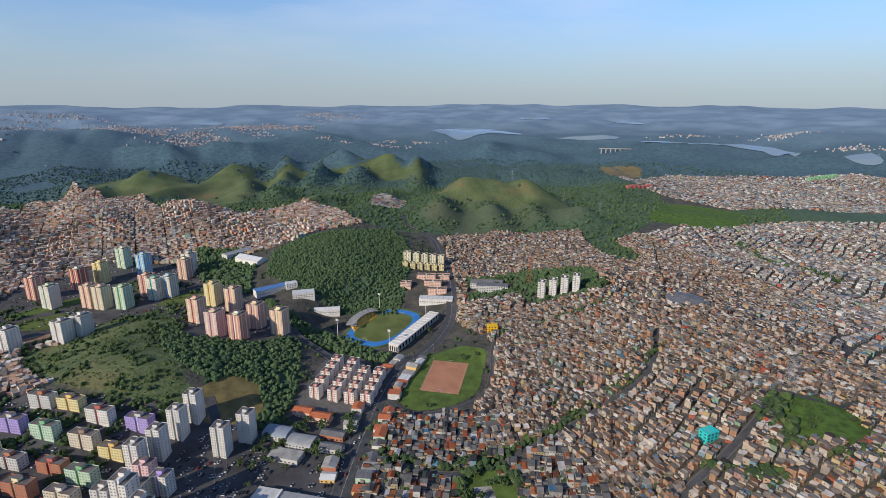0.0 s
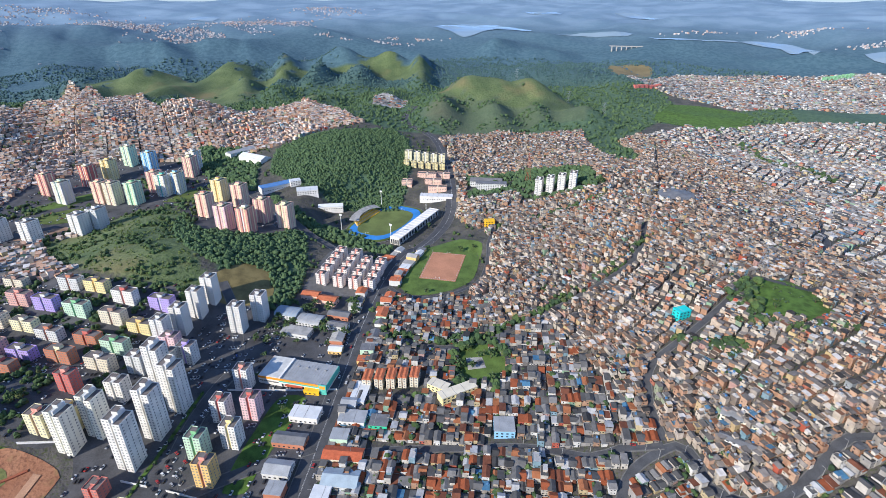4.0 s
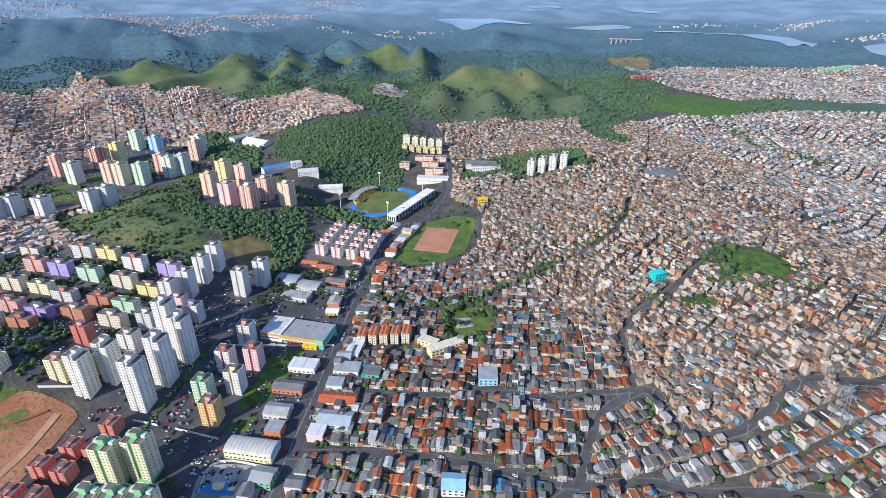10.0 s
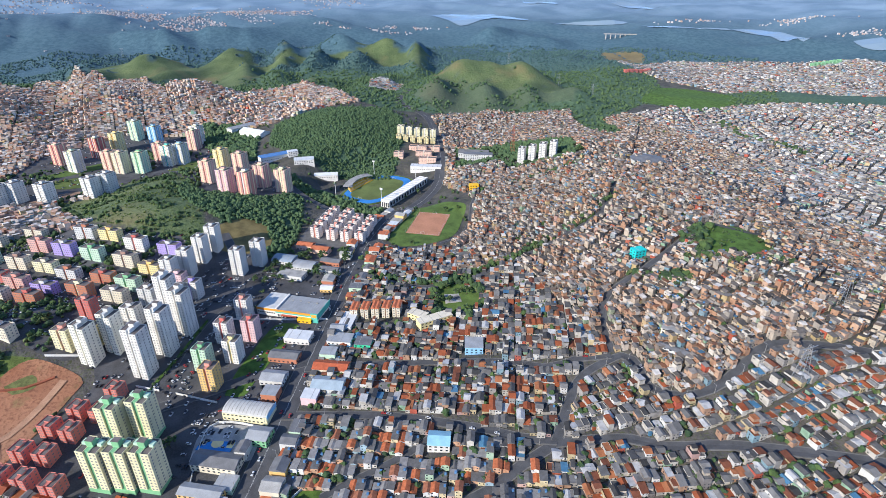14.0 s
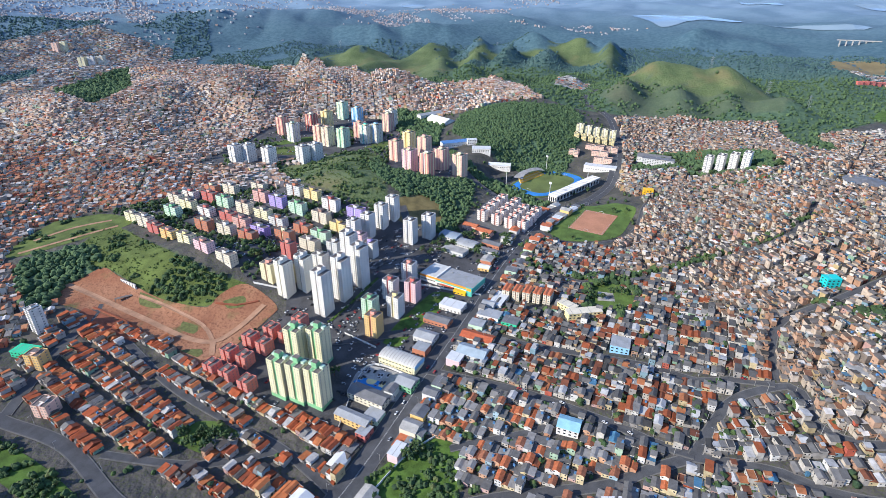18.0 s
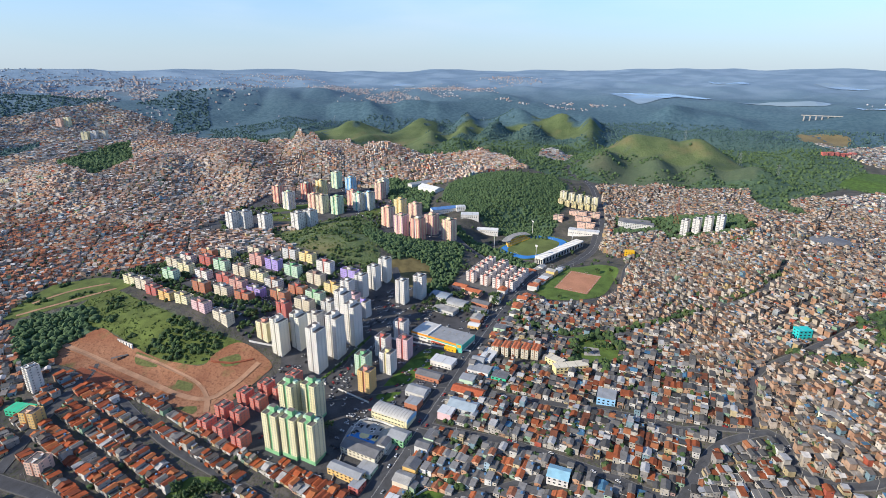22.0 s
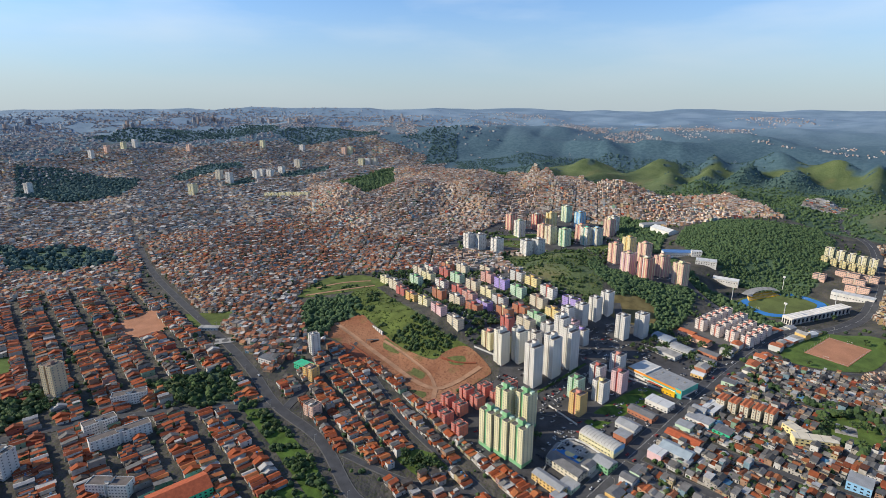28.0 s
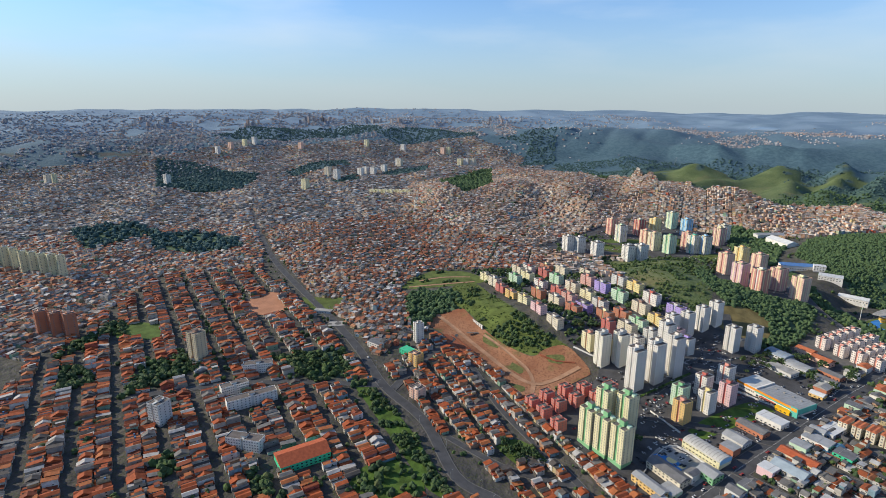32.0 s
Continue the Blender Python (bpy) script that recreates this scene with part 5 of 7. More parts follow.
estate = [("cream", P_CREAM, P_BEIGE), ("yellow", P_YELLOW, P_OCHRE), ("brick red", P_BRICK, P_RED), ("red", P_RED, P_CORAL), ("lilac", P_LILAC, P_GREY), ("beige", P_BEIGE, P_BROWN), ("beige and white", P_BEIGE, P_WHITE), ("pale grey", P_GREY, P_BRICK), ("white and red", P_WHITE, P_RED), ("brown-rose", P_ROSE, P_CORAL), ("mint", P_MINT, P_GREEN), ("brick and cream", P_BRICK, P_CREAM)]
picker = random.Random(4)
for j in range(7):
    for i in range(8):
        x, y = -330 - i * 36 + j * 5 + picker.uniform(-4, 4), 356 + j * 31 + i * 8.5 + picker.uniform(-4, 4)
        if j == 0 and i < 6 or j > 4 and i > 5 or picker.random() < 0.1 or not poly_in(x, y, ESTATE) or poly_in(x, y, BANK) or min(math.hypot(x - a, y - b) for a, b in [(-281, 462), (-272, 482), (-266, 508), (-292, 334), (-254, 402), (-279, 350)]) < 22:
            continue
        word, wall, acc = estate[(i * 5 + j * 3 + picker.choice((0, 1))) % len(estate)]
        tall = j < 2 and i < 2
        apartment("apartment_block", x, y, A - 4, 25 if not tall else 15, 10, 7 if tall else picker.choice((4, 5)), wall, acc, "%s walk-up apartment block with a rooftop tank" % word, "estate blocks", 4 if not tall else 2, 3, False, 1.4, 0, 3.0)

for x, y, wall, acc, word in [(-300, 352, P_YELLOW, P_OCHRE, "yellow"), (-318, 344, P_CREAM, P_CORAL, "ivory"), (-282, 385, P_WHITE, P_GREY, "white"), (-262, 428, P_BEIGE, P_BROWN, "beige"), (-249, 440, P_WHITE, P_LILAC, "white and lilac"), (-284, 420, P_GREY, P_WHITE, "pale grey"), (-269, 452, P_PINK, P_PINK, "pale pink")]:
    apartment("apartment_block", x, y, A, 15, 12, 7, wall, acc, "%s seven-storey apartment block with a tank house" % word, "estate blocks", 2, 3, False, 1.2, 0, 3.0)

for x, y, wall, acc, word in [(-520, 392, P_RED, P_CORAL, "red"), (-484, 378, P_OCHRE, P_CORAL, "orange"), (-446, 366, P_CREAM, P_YELLOW, "cream"), (-408, 352, P_PINK, P_CORAL, "pink"), (-372, 344, P_BEIGE, P_WHITE, "beige")]:
    apartment("apartment_block", x, y, A - 6, 24, 10, 4, wall, acc, "%s walk-up apartment block above the embankment" % word, "estate blocks", 4, 3, False, 1.4, 0, 2.4)

# ---- towers on the hill ----
for x, y, wall, acc, word in [(-366, 780, P_SALMON, P_CORAL, "salmon"), (-318, 727, P_PINK, P_ROSE, "pink"), (-284, 718, P_CORAL, P_WHITE, "coral and white"), (-372, 852, P_YELLOW, P_OCHRE, "yellow"), (-332, 830, P_SALMON, P_ROSE, "salmon"), (-277, 768, P_ROSE, P_SALMON, "rose"), (-238, 748, P_SALMON, P_CREAM, "peach"),
        (-669, 878, P_CORAL, P_ROSE, "coral"), (-624, 848, P_WHITE, P_MINT, "white and mint"), (-630, 927, P_RED, P_WHITE, "red and white"), (-611, 959, P_YELLOW, P_OCHRE, "yellow"), (-609, 1026, P_MINT, P_WHITE, "pale mint"), (-560, 1003, P_BLUE, P_BLUE, "sky blue"), (-568, 856, P_SALMON, P_CORAL, "peach"), (-545, 850, P_BEIGE, P_SALMON, "beige"),
        (-511, 850, P_MINT, P_GREEN, "mint green"), (-503, 905, P_ROSE, P_CORAL, "rose"), (-480, 887, P_WHITE, P_TEAL, "white and teal"), (-462, 896, P_GREY, P_BLUE, "pale blue"), (-474, 980, P_ROSE, P_CREAM, "rose and cream"), (-480, 1010, P_WHITE, P_GREY, "white"),
        (-640, 692, P_WHITE, P_GREY, "white"), (-622, 704, P_GREY, P_WHITE, "grey"), (-576, 701, P_WHITE, P_GREY, "white"), (-520, 722, P_WHITE, P_GREY, "white"), (-504, 738, P_GREY, P_WHITE, "grey")]:
    lower = x < -495 and y < 760
    ob = apartment("tower_block", x, y, A - 8, 19, 18, 11 if lower else 13, wall, acc, "%s apartment tower of thirteen storeys on the hill" % word if not lower else "%s eleven-storey apartment tower below the hill" % word, "hill towers", 3, 4, False, 1.6, 0, 3.6)
    if not lower:
        high = 13 * 2.8
        for bx in (-5.5, 5.5):
            put("pale_band", box_mesh(("pale_band", high), 1.5, 0.3, 0, high + 0.9, P_CREAM), ob, bx, -9.05, 0, 0, "pale painted vertical band")
        for by in (-4.5, 4.5):
            put("pale_band", box_mesh(("pale_band", high), 1.5, 0.3, 0, high + 0.9, P_CREAM), ob, 9.55, by, 0, 90, "pale painted vertical band")
        put("crown_slab", box_mesh(("crown_slab", 8), 8.0, 12.0, 0, 0.9, P_CREAM), ob, 0, 0, high + 0.6, 0, "pale rooftop slab")

# ---- condominium by the stadium ----
SHELL = paint("shell_paint", (0.7, 0.62, 0.56))
for c in range(4):
    for r in range(5 if c < 2 else 4):
        x, y = -152 + c * 18.5 + r * 2.6 - (2 if c == 0 else 0), 590 + r * 18 - c * 3
        apartment("apartment_block", x, y, -14, 11.5, 11, 5, SHELL, P_CORAL, "pale five-storey apartment block with reddish tank", "condominium blocks", 2, 2, False, 1.3, 0, 1.6)
# ---- blocks up the avenue ----
for k in range(5):
    apartment("apartment_block", -78 + k * 16, 1052 + k * 3, -4, 14, 12, 7, P_CREAM, P_WHITE, "cream seven-storey hillside apartment block", "cream blocks", 2, 2, False, 1.4, 0, 1.5)
for k in range(6):
    apartment("apartment_block", -80 + k * 13.5, 1018 + k * 3, -4, 10, 10, 4, P_YELLOW, P_CREAM, "yellow apartment block below the cream ones", "yellow blocks", 2, 2, False, 1.2, 0, 1.2)
for x, y, w in [(-40, 978, 34), (-10, 984, 24), (-28, 952, 30), (-20, 925, 32), (-75, 945, 18)]:
    apartment("apartment_block", x, y, -6, w, 12, 3, P_SALMON, P_BEIGE, "long salmon three-storey block with flat roof", "salmon blocks", 5, 2, False, 1.2, 0, 0)
for k in range(4):
    apartment("apartment_block", 141 + 16.5 * k, 834 - 4 * k, -20, 10.5, 17, 9, P_WHITE, P_GREY, "white nine-storey slab block before trees", "white slabs", 2, 3, False, 1.2, 0, 2.2, -1)
for k in range(5):
    ob = apartment("apartment_block", -77 + k * 10.4, 412 + k * 0.6, -6, 7.4, 15, 4, P_BEIGE, P_SALMON, "narrow cream block with an orange tiled roof", "row of five", 1, 4, False, 0.5, 0, 0, 1, True)

# ---- western blocks ----
apartment("tower_block", -604, -30, 25, 16, 15, 13, paint("sand_paint", (0.52, 0.44, 0.3)), P_BROWN, "sand-coloured apartment tower among tiled terraces", "western towers", 2, 3, False, 1.5, 0, 3.0)
for x, y, w, turn in [(-471, -10, 50, 84), (-533, 18, 32, 66), (-503, -18, 28, 88), (-404, -38, 34, 40)]:
    apartment("apartment_block", x, y, turn, w, 11, 4, P_WHITE, P_GREY, "long white walk-up block with small windows", "white walk-ups", 6, 2, False, 1.2, 0, 1.6)
apartment("tower_block", -492, -92, 30, 15, 15, 8, P_GREY, P_WHITE, "pale grey apartment block beside the terraces", "western towers", 3, 3, False, 1.2, 0, 2.5)
for k in range(8):
    apartment("tower_block", -1184 + k * 14.5 + (14 if k > 2 else 0), -232 + k * 13, 8, 12, 12, 14, P_CREAM, P_WHITE, "tall cream apartment tower in a close row", "cream tower row", 2, 2, False, 1.2, 0, 2.5)
for x, y in [(-795, -176), (-779, -161), (-765, -147)]:
    apartment("tower_block", x, y, 8, 14, 14, 12, P_BRICK, P_SALMON, "brick-orange apartment tower beside trees", "western towers", 2, 2, False, 1.4, 0, 2.5)
apartment("tower_block", -478, 206, -10, 10, 11, 9, P_WHITE, P_GREY, "lone narrow white apartment tower beside the side street", "western towers", 2, 2, False, 1.2, 0, 2.0)
apartment("apartment_block", -435, 172, 10, 14, 12, 5, P_OCHRE, P_SALMON, "ochre and salmon five-storey house block", "side street blocks", 2, 2, False, 1.2, 0, 1.5)
apartment("apartment_block", -381, 137, 10, 13, 13, 4, P_SALMON, P_WHITE, "salmon cube-shaped block with a white roof", "side street blocks", 2, 2, False, 1.0, 0, 1.0)
for k in range(6):
    apartment("apartment_block", -1425 + k * 26, 690 + k * 9, 20, 22, 12, 5, P_CREAM, P_WHITE, "cream walk-up block on the far ridge", "ridge blocks", 4, 2, False, 1.2, 0, 2.0)
for k, (x, y) in enumerate([(-1900, 800), (-1960, 790), (-1650, 560), (-2250, 250), (-2450, -120), (-2480, -100), (-2150, 1250), (-2120, 1240), (-1800, 1350), (-1780, 1370), (-1760, 1390)]):
    apartment("tower_block", x, y, 20, 22, 18, 14, (P_WHITE, P_BEIGE, P_CREAM)[k % 3], P_GREY, "distant pale apartment tower in the western quarter", "distant towers", 3, 2, False, 1.5, 0, 2.5)


for k in range(8):
    apartment("apartment_block", 1433 + 15 * k, 2128 + 1.5 * k, 0, 11, 14, 5, P_GREEN, P_MINT, "green block in a far row", "far green row", 2, 2, False, 1.0, 0, 0)
for k in range(6):
    apartment("apartment_block", 625 + 18 * k, 1846 + 9 * k, 15, 15, 12, 3, P_RED, P_CORAL, "red low block beyond the wood", "far red row", 2, 2, False, 1.0, 0, 0)
for k, (x, y) in enumerate([(-2789, 591), (-2811, 663), (-2851, 746), (-2862, 801), (-2676, 982), (-2555, 1308), (-2440, 1469), (-2261, 1607), (-2243, 1630), (-1943, 930), (-1961, 965), (-1926, 982), (-1981, 1067)]):
    apartment("tower_block", x, y, 15, 24, 16, 11 if k > 8 else 13, (P_WHITE, P_SALMON, P_CREAM)[k % 3] if k < 9 else P_WHITE, P_GREY, "distant pale apartment tower in the western quarter", "distant towers", 3, 2, False, 1.5, 0, 2.0)

# ---- open ground ----
DRYGRASS = plain("rough_grass", (0.098, 0.13, 0.032), 0.95, 0.55, 0.06)
LAWN = plain("bright_lawn", (0.075, 0.135, 0.024), 0.95, 0.6, 0.12)
MARL = plain("dark_red_marl", (0.26, 0.085, 0.045), 0.95, 0.35, 0.08)
TRACK_BLUE = plain("blue_track", (0.04, 0.2, 0.5), 0.8, 0.25, 0.06)
WATER = nodes_of("lake_water", 0.12)[0]
WATER.node_tree.nodes["Principled BSDF"].inputs["Base Color"].default_value = (0.2, 0.27, 0.32, 1)
drape("estate_yard", ESTATE, 0.16, YARD, "worn asphalt yards and parking between the blocks", "yard", 7)
drape("market_yard", MARKET_LOT, 0.2, YARD, "asphalt yard round the supermarket", "yard", 7)
drape("tower_yard", PINK_TOWERS, 0.3, YARD, "paved yards and car parks between the hill towers", "yard", 14)
drape("dry_slope", DRY_SLOPE, 0.3, plain("dry_grass", (0.17, 0.135, 0.055), 0.95, 0.45, 0.1), "dry yellow-brown grass slope below the trees", "lawn", 5)
drape("tower_lawn", [(-640, 770), (-600, 820), (-560, 815), (-548, 790), (-590, 760)], 0.55, DRYGRASS, "lawn between the hill towers", "lawn", 6)
drape("bare_patch", [(-606, 700), (-575, 745), (-535, 752), (-530, 722), (-560, 705)], 0.55, plain("bare_brown_earth", (0.27, 0.17, 0.11), 0.95, 0.4, 0.08), "bare brown earth between the hill towers", "earth", 6)
drape("tower_lawn", [(-470, 850), (-450, 905), (-410, 900), (-400, 862), (-430, 845)], 0.55, DRYGRASS, "lawn between the hill towers", "lawn", 6)
drape("tower_lawn", [(-660, 800), (-650, 835), (-600, 900), (-585, 880), (-630, 815)], 0.55, GRASS, "lawn between the hill towers", "lawn", 6)
drape("brown_field", BROWN_FIELD, 1.0, plain("mown_field", (0.19, 0.15, 0.075), 0.95, 0.3, 0.02), "wide mown brown field beyond the hills", "field", 12)
drape("depot_yard", DEPOTS, 0.2, YARD, "worn asphalt depot yards under trees", "yard", 8)
drape("condominium_yard", CONDO, 0.2, PAVING, "paved yard of the condominium", "yard", 7)
drape("pitch_grass", PITCH_LOT, 0.25, GRASS, "rough green grass round the earth pitch", "lawn", 6)
drape("earth_site", DIRT, 0.45, SOIL, "bare red earth building site with tracks", "earth", 5)
drape("marl_cut", [(-476, 250), (-439, 248), (-403, 242), (-386, 226), (-434, 231), (-470, 238)], 0.7, MARL, "dark red freshly cut marl", "earth", 5)
TRACK = plain("compacted_earth", (0.36, 0.21, 0.13), 0.95, 0.35, 0.1)
for line, w in (([(-528, 271), (-476, 267), (-409, 259), (-351, 249), (-320, 252), (-310, 275), (-304, 310)], 6), ([(-438, 282), (-398, 279), (-347, 269), (-320, 252)], 4), ([(-320, 252), (-308, 236)], 5)):
    ribbon("site_track", line, w, 0.75, TRACK, "pale compacted earth track", "track")
for line, w in (([(-470, 254), (-430, 250), (-396, 242)], 2), ([(-440, 240), (-408, 234)], 2), ([(-352, 296), (-330, 300), (-312, 312)], 2)):
    ribbon("cut_bank", line, w, 1.3, MARL, "dark red cut bank of the site", "earth", thick=2.0)
WEEDS = plain("site_weeds", (0.12, 0.13, 0.045), 0.95, 0.5, 0.3)
for weed in ([(-440, 286), (-415, 284), (-405, 276), (-430, 274)], [(-370, 268), (-350, 266), (-346, 256), (-364, 258)], [(-346, 300), (-330, 312), (-322, 302), (-336, 294)], [(-340, 232), (-322, 240), (-318, 230)]):
    drape("weed_patch", weed, 0.62, WEEDS, "thin weeds on the bare earth", "weeds", 4)
site_wall = thing("retaining_wall", -459, 290, float(ground(-459, 290)), -10, "short white concrete retaining wall on the earth site", "wall")
part("wall", boxes((-13, 13, -0.3, 0.3, -2.5, 4.2)), P_WHITE, site_wall)
part("coping", boxes((-13.2, 13.2, -0.5, 0.5, 4.2, 4.45)), CONCRETE, site_wall)
for k in range(6):
    part("buttress", boxes((-12 + k * 4.8, -11.5 + k * 4.8, -0.9, -0.3, -2.5, 3.6)), CONCRETE, site_wall)
site_shed = thing("site_shelter", -452, 275, float(ground(-452, 275)), 50, "low grey site shelter on posts over bare earth", "shelter")
part("roof", boxes((-8, 8, -1.8, 1.8, 2.7, 2.9)), ROOFTOP, site_shed)
for k in range(4):
    for sy in (-1.5, 1.5):
        part("post", boxes((-7.5 + k * 5 - 0.1, -7.5 + k * 5 + 0.1, sy - 0.1, sy + 0.1, -1, 2.7)), CONCRETE, site_shed)
drape("embankment_grass", BANK, 0.3, DRYGRASS, "grassy embankment above the earth site", "lawn", 5)
drape("meadow", MEADOW, 0.35, LAWN, "bright green meadow between houses", "lawn", 5)
drape("corner_green", BOTTOM_GREEN, 0.3, LAWN, "fenced green plot by the avenue", "lawn", 5)
drape("green_strip", GREEN_STRIP, 0.4, LAWN, "sloping green strip beside the parking", "lawn", 5)
drape("stream_bank", DITCH, 0.3, LAWN, "green bank along the stream", "lawn", 6)
drape("small_square", SQUARE_GREEN, 0.3, GRASS, "small green square with a court", "lawn", 5)
drape("round_park", PARK, 0.3, GRASS, "round green park with a court", "lawn", 5)
drape("red_field", COURT_RED, 0.3, PALESOIL, "bare orange earth playing field", "sports field", 6)
drape("terrace_lawn", TERRACE_LAWN, 0.3, GRASS, "rough green lawn among the terraces", "lawn", 6)
drape("stream_plot", STREAM_PLOT, 0.3, LAWN, "green plot by the stream road", "lawn", 5)
drape("triangle_green", TRIANGLE_GREEN, 0.3, DRYGRASS, "triangular green beside the western road", "lawn", 5)
for line in ([(-655, 330), (-640, 372), (-610, 404)], [(-640, 300), (-612, 345), (-585, 392)]):
    ribbon("green_path", line, 5, 0.55, TRACK, "trodden earth path across the green", "path")
drape("west_green", GREEN_FIELD_W, 0.3, DRYGRASS, "green slope at the edge of the estate", "lawn", 7)
drape("far_red_field", [(642, 1086), (690, 1094), (680, 1026), (624, 1007)], 1.0, PALESOIL, "distant bare earth field", "sports field", 8)
drape("valley_meadow", VALLEY_MEADOW, 1.0, LAWN, "wide pale green valley meadow", "lawn", 12)
drape("quarry", FAR_HOMES[1], 1.0, CONCRETE, "pale bare quarry floor below the hills", "quarry", 10)
drape("car_park", [(-84, 372), (-84, 394), (-30, 396), (-32, 374)], 0.35, ASPHALT, "small asphalt car park behind a wall", "yard", 6)
drape("avenue_depot_yard", [(-172, 238), (-170, 268), (-128, 266), (-128, 240)], 0.4, CONCRETE, "concrete school yard", "yard", 6)


def flat_piece(name, x, y, z, turn, w, d, h, material, parent=None, label=""):
    ob = put(name, box_mesh((name, w, d, h, material.name), w, d, 0, h, material), parent, x, y, z, turn, label)
    return ob


def low_at(x, y, w, d, turn):
    c, s = math.cos(radians(turn)), math.sin(radians(turn))
    zs = [float(ground(x + a * w / 2 * c - b * d / 2 * s, y + a * w / 2 * s + b * d / 2 * c)) for a in (-1, 0, 1) for b in (-1, 0, 1)]
    return min(zs), sum(zs) / 9


def earth_pitch():
    ob = thing("earth_pitch", -10, 637, 6.5, -12, "bare reddish earth football pitch with faded lines", "sports field")
    part("surface", boxes((-31, 31, -43, 43, -2.5, 0)), PALESOIL, ob)
    ob.scale = (0.73, 0.86, 1)
    for n, b in {"touchline": [(-29, -28.7, -41, 41), (28.7, 29, -41, 41)], "goal_line": [(-29, 29, -41, -40.7), (-29, 29, 40.7, 41)]}.items():
        for x0, x1, y0, y1 in b:
            part(n, boxes((x0, x1, y0, y1, 0.0, 0.02)), PAINT, ob)
    for s in (-1, 1):
        y = s * 41
        part("goal", boxes((-3.7, -3.55, y - 0.08, y + 0.08, 0, 2.5), (3.55, 3.7, y - 0.08, y + 0.08, 0, 2.5), (-3.7, 3.7, y - 0.08, y + 0.08, 2.5, 2.65)), P_WHITE, ob, "white goal frame")
    for k in range(9):
        part("fence_post", boxes((-31.2, -31, -43 + k * 10.7, -42.8 + k * 10.7, -0.5, 4)), CONCRETE, ob)


earth_pitch()


# ---- supermarket ----
def supermarket():
    x, y, turn = -141, 421, -13
    low, z = low_at(x, y, 74, 42, turn)
    ob = thing("supermarket", x, y, z, turn, "long white supermarket with orange and green bands", "shop")
    s = low - z - 0.5
    part("hall", boxes((-14, 37, -21, 21, s, 8.2)), P_WHITE, ob)
    part("west_hall", boxes((-37, -14, -21, 21, s, 9.0)), P_WHITE, ob, "white end hall")
    sheet = part("hall_roof", boxes((-13.5, 36.6, -20.4, 20.4, 8.2, 8.55)), TIN, ob, "grey metal sheet roof")
    part("west_roof", boxes((-36.6, -14.2, -20.4, 20.4, 9.0, 9.35)), plain("pale_sheet_roof", (0.5, 0.5, 0.48), 0.6, 0.2, 0.2), ob, "pale sheet roof")
    part("white_ridge", boxes((-14.2, -12.2, -20.6, 20.6, 8.6, 10.0)), P_WHITE, ob)
    for k in range(16):
        part("roof_rib", boxes((-10.5 + k * 3, -10.3 + k * 3, -20.2, 20.2, 8.55, 8.7)), CONCRETE, sheet)
    part("orange_band", boxes((-37.1, 37.1, -21.35, -21.0, 6.6, 8.9)), plain("orange_fascia", (0.72, 0.27, 0.03), 0.6, 0.12, 0.2), ob, "orange fascia band")
    part("west_band", boxes((-37.35, -37.0, -21.3, 21, 6.2, 8.9)), plain("orange_side", (0.72, 0.27, 0.03), 0.6, 0.12, 0.2), ob, "orange band round the end hall")
    part("green_band", boxes((-14, 37.15, -21.3, -21.0, 5.0, 6.5)), P_TEAL, ob, "teal fascia band")
    part("east_panel", boxes((37.0, 37.35, -21, 21, 2.6, 8.9)), P_TEAL, ob, "teal end wall")
    part("corner_tower", boxes((30, 38, -23.2, -21.4, s, 10.2)), P_TEAL, ob, "teal corner tower")
    part("tower_sign", boxes((31, 37, -23.4, -23.2, 6.0, 9.4)), plain("orange_sign", (0.75, 0.32, 0.04), 0.6, 0.1, 0.3), ob, "plain orange sign")
    part("canopy", boxes((-6, 12, -25, -21.4, 3.6, 4.1)), plain("canopy_red", (0.5, 0.1, 0.05), 0.6, 0.15, 0.3), ob)
    for k in range(13):
        part("shop_window", boxes((-11.5 + k * 3.2, -9.4 + k * 3.2, -21.12, -20.95, 0.8, 3.4)), GLASS, ob)
    for k in range(10):
        part("side_window", boxes((-36 + k * 2.2, -34.6 + k * 2.2, -21.12, -20.95, 3.2, 4.6)), GLASS, ob)
    for k in range(4):
        part("roof_vent", boxes((-4 + k * 10, -2 + k * 10, 6, 8, 8.7, 9.6)), CONCRETE, sheet)


supermarket()
for o in bpy.data.objects:
    if o.get("category") == "shop" and o.name == "supermarket":
        o.scale = (0.88, 0.7, 0.95)


def barrel(w, d, h, rise, n=14):
    """A vaulted roof shell along x."""
    bm = bmesh.new()
    rows = []
    for k in range(n + 1):
        a = math.pi * k / n
        yy, zz = -math.cos(a) * d / 2, h + math.sin(a) * rise
        rows.append([bm.verts.new((sx * w / 2, yy * q, zz - o)) for q, o in ((1.0, 0.0), (0.97, 0.3)) for sx in (-1, 1)])
    for a, b in zip(rows, rows[1:]):
        bm.faces.new((a[0], a[1], b[1], b[0])), bm.faces.new((a[3], a[2], b[2], b[3]))
        bm.faces.new((a[0], b[0], b[2], a[2])), bm.faces.new((a[1], a[3], b[3], b[1]))
    bm.faces.new([r[2] for r in rows][::-1])
    bm.faces.new([r[3] for r in rows])
    bmesh.ops.recalc_face_normals(bm, faces=bm.faces[:])
    return bm


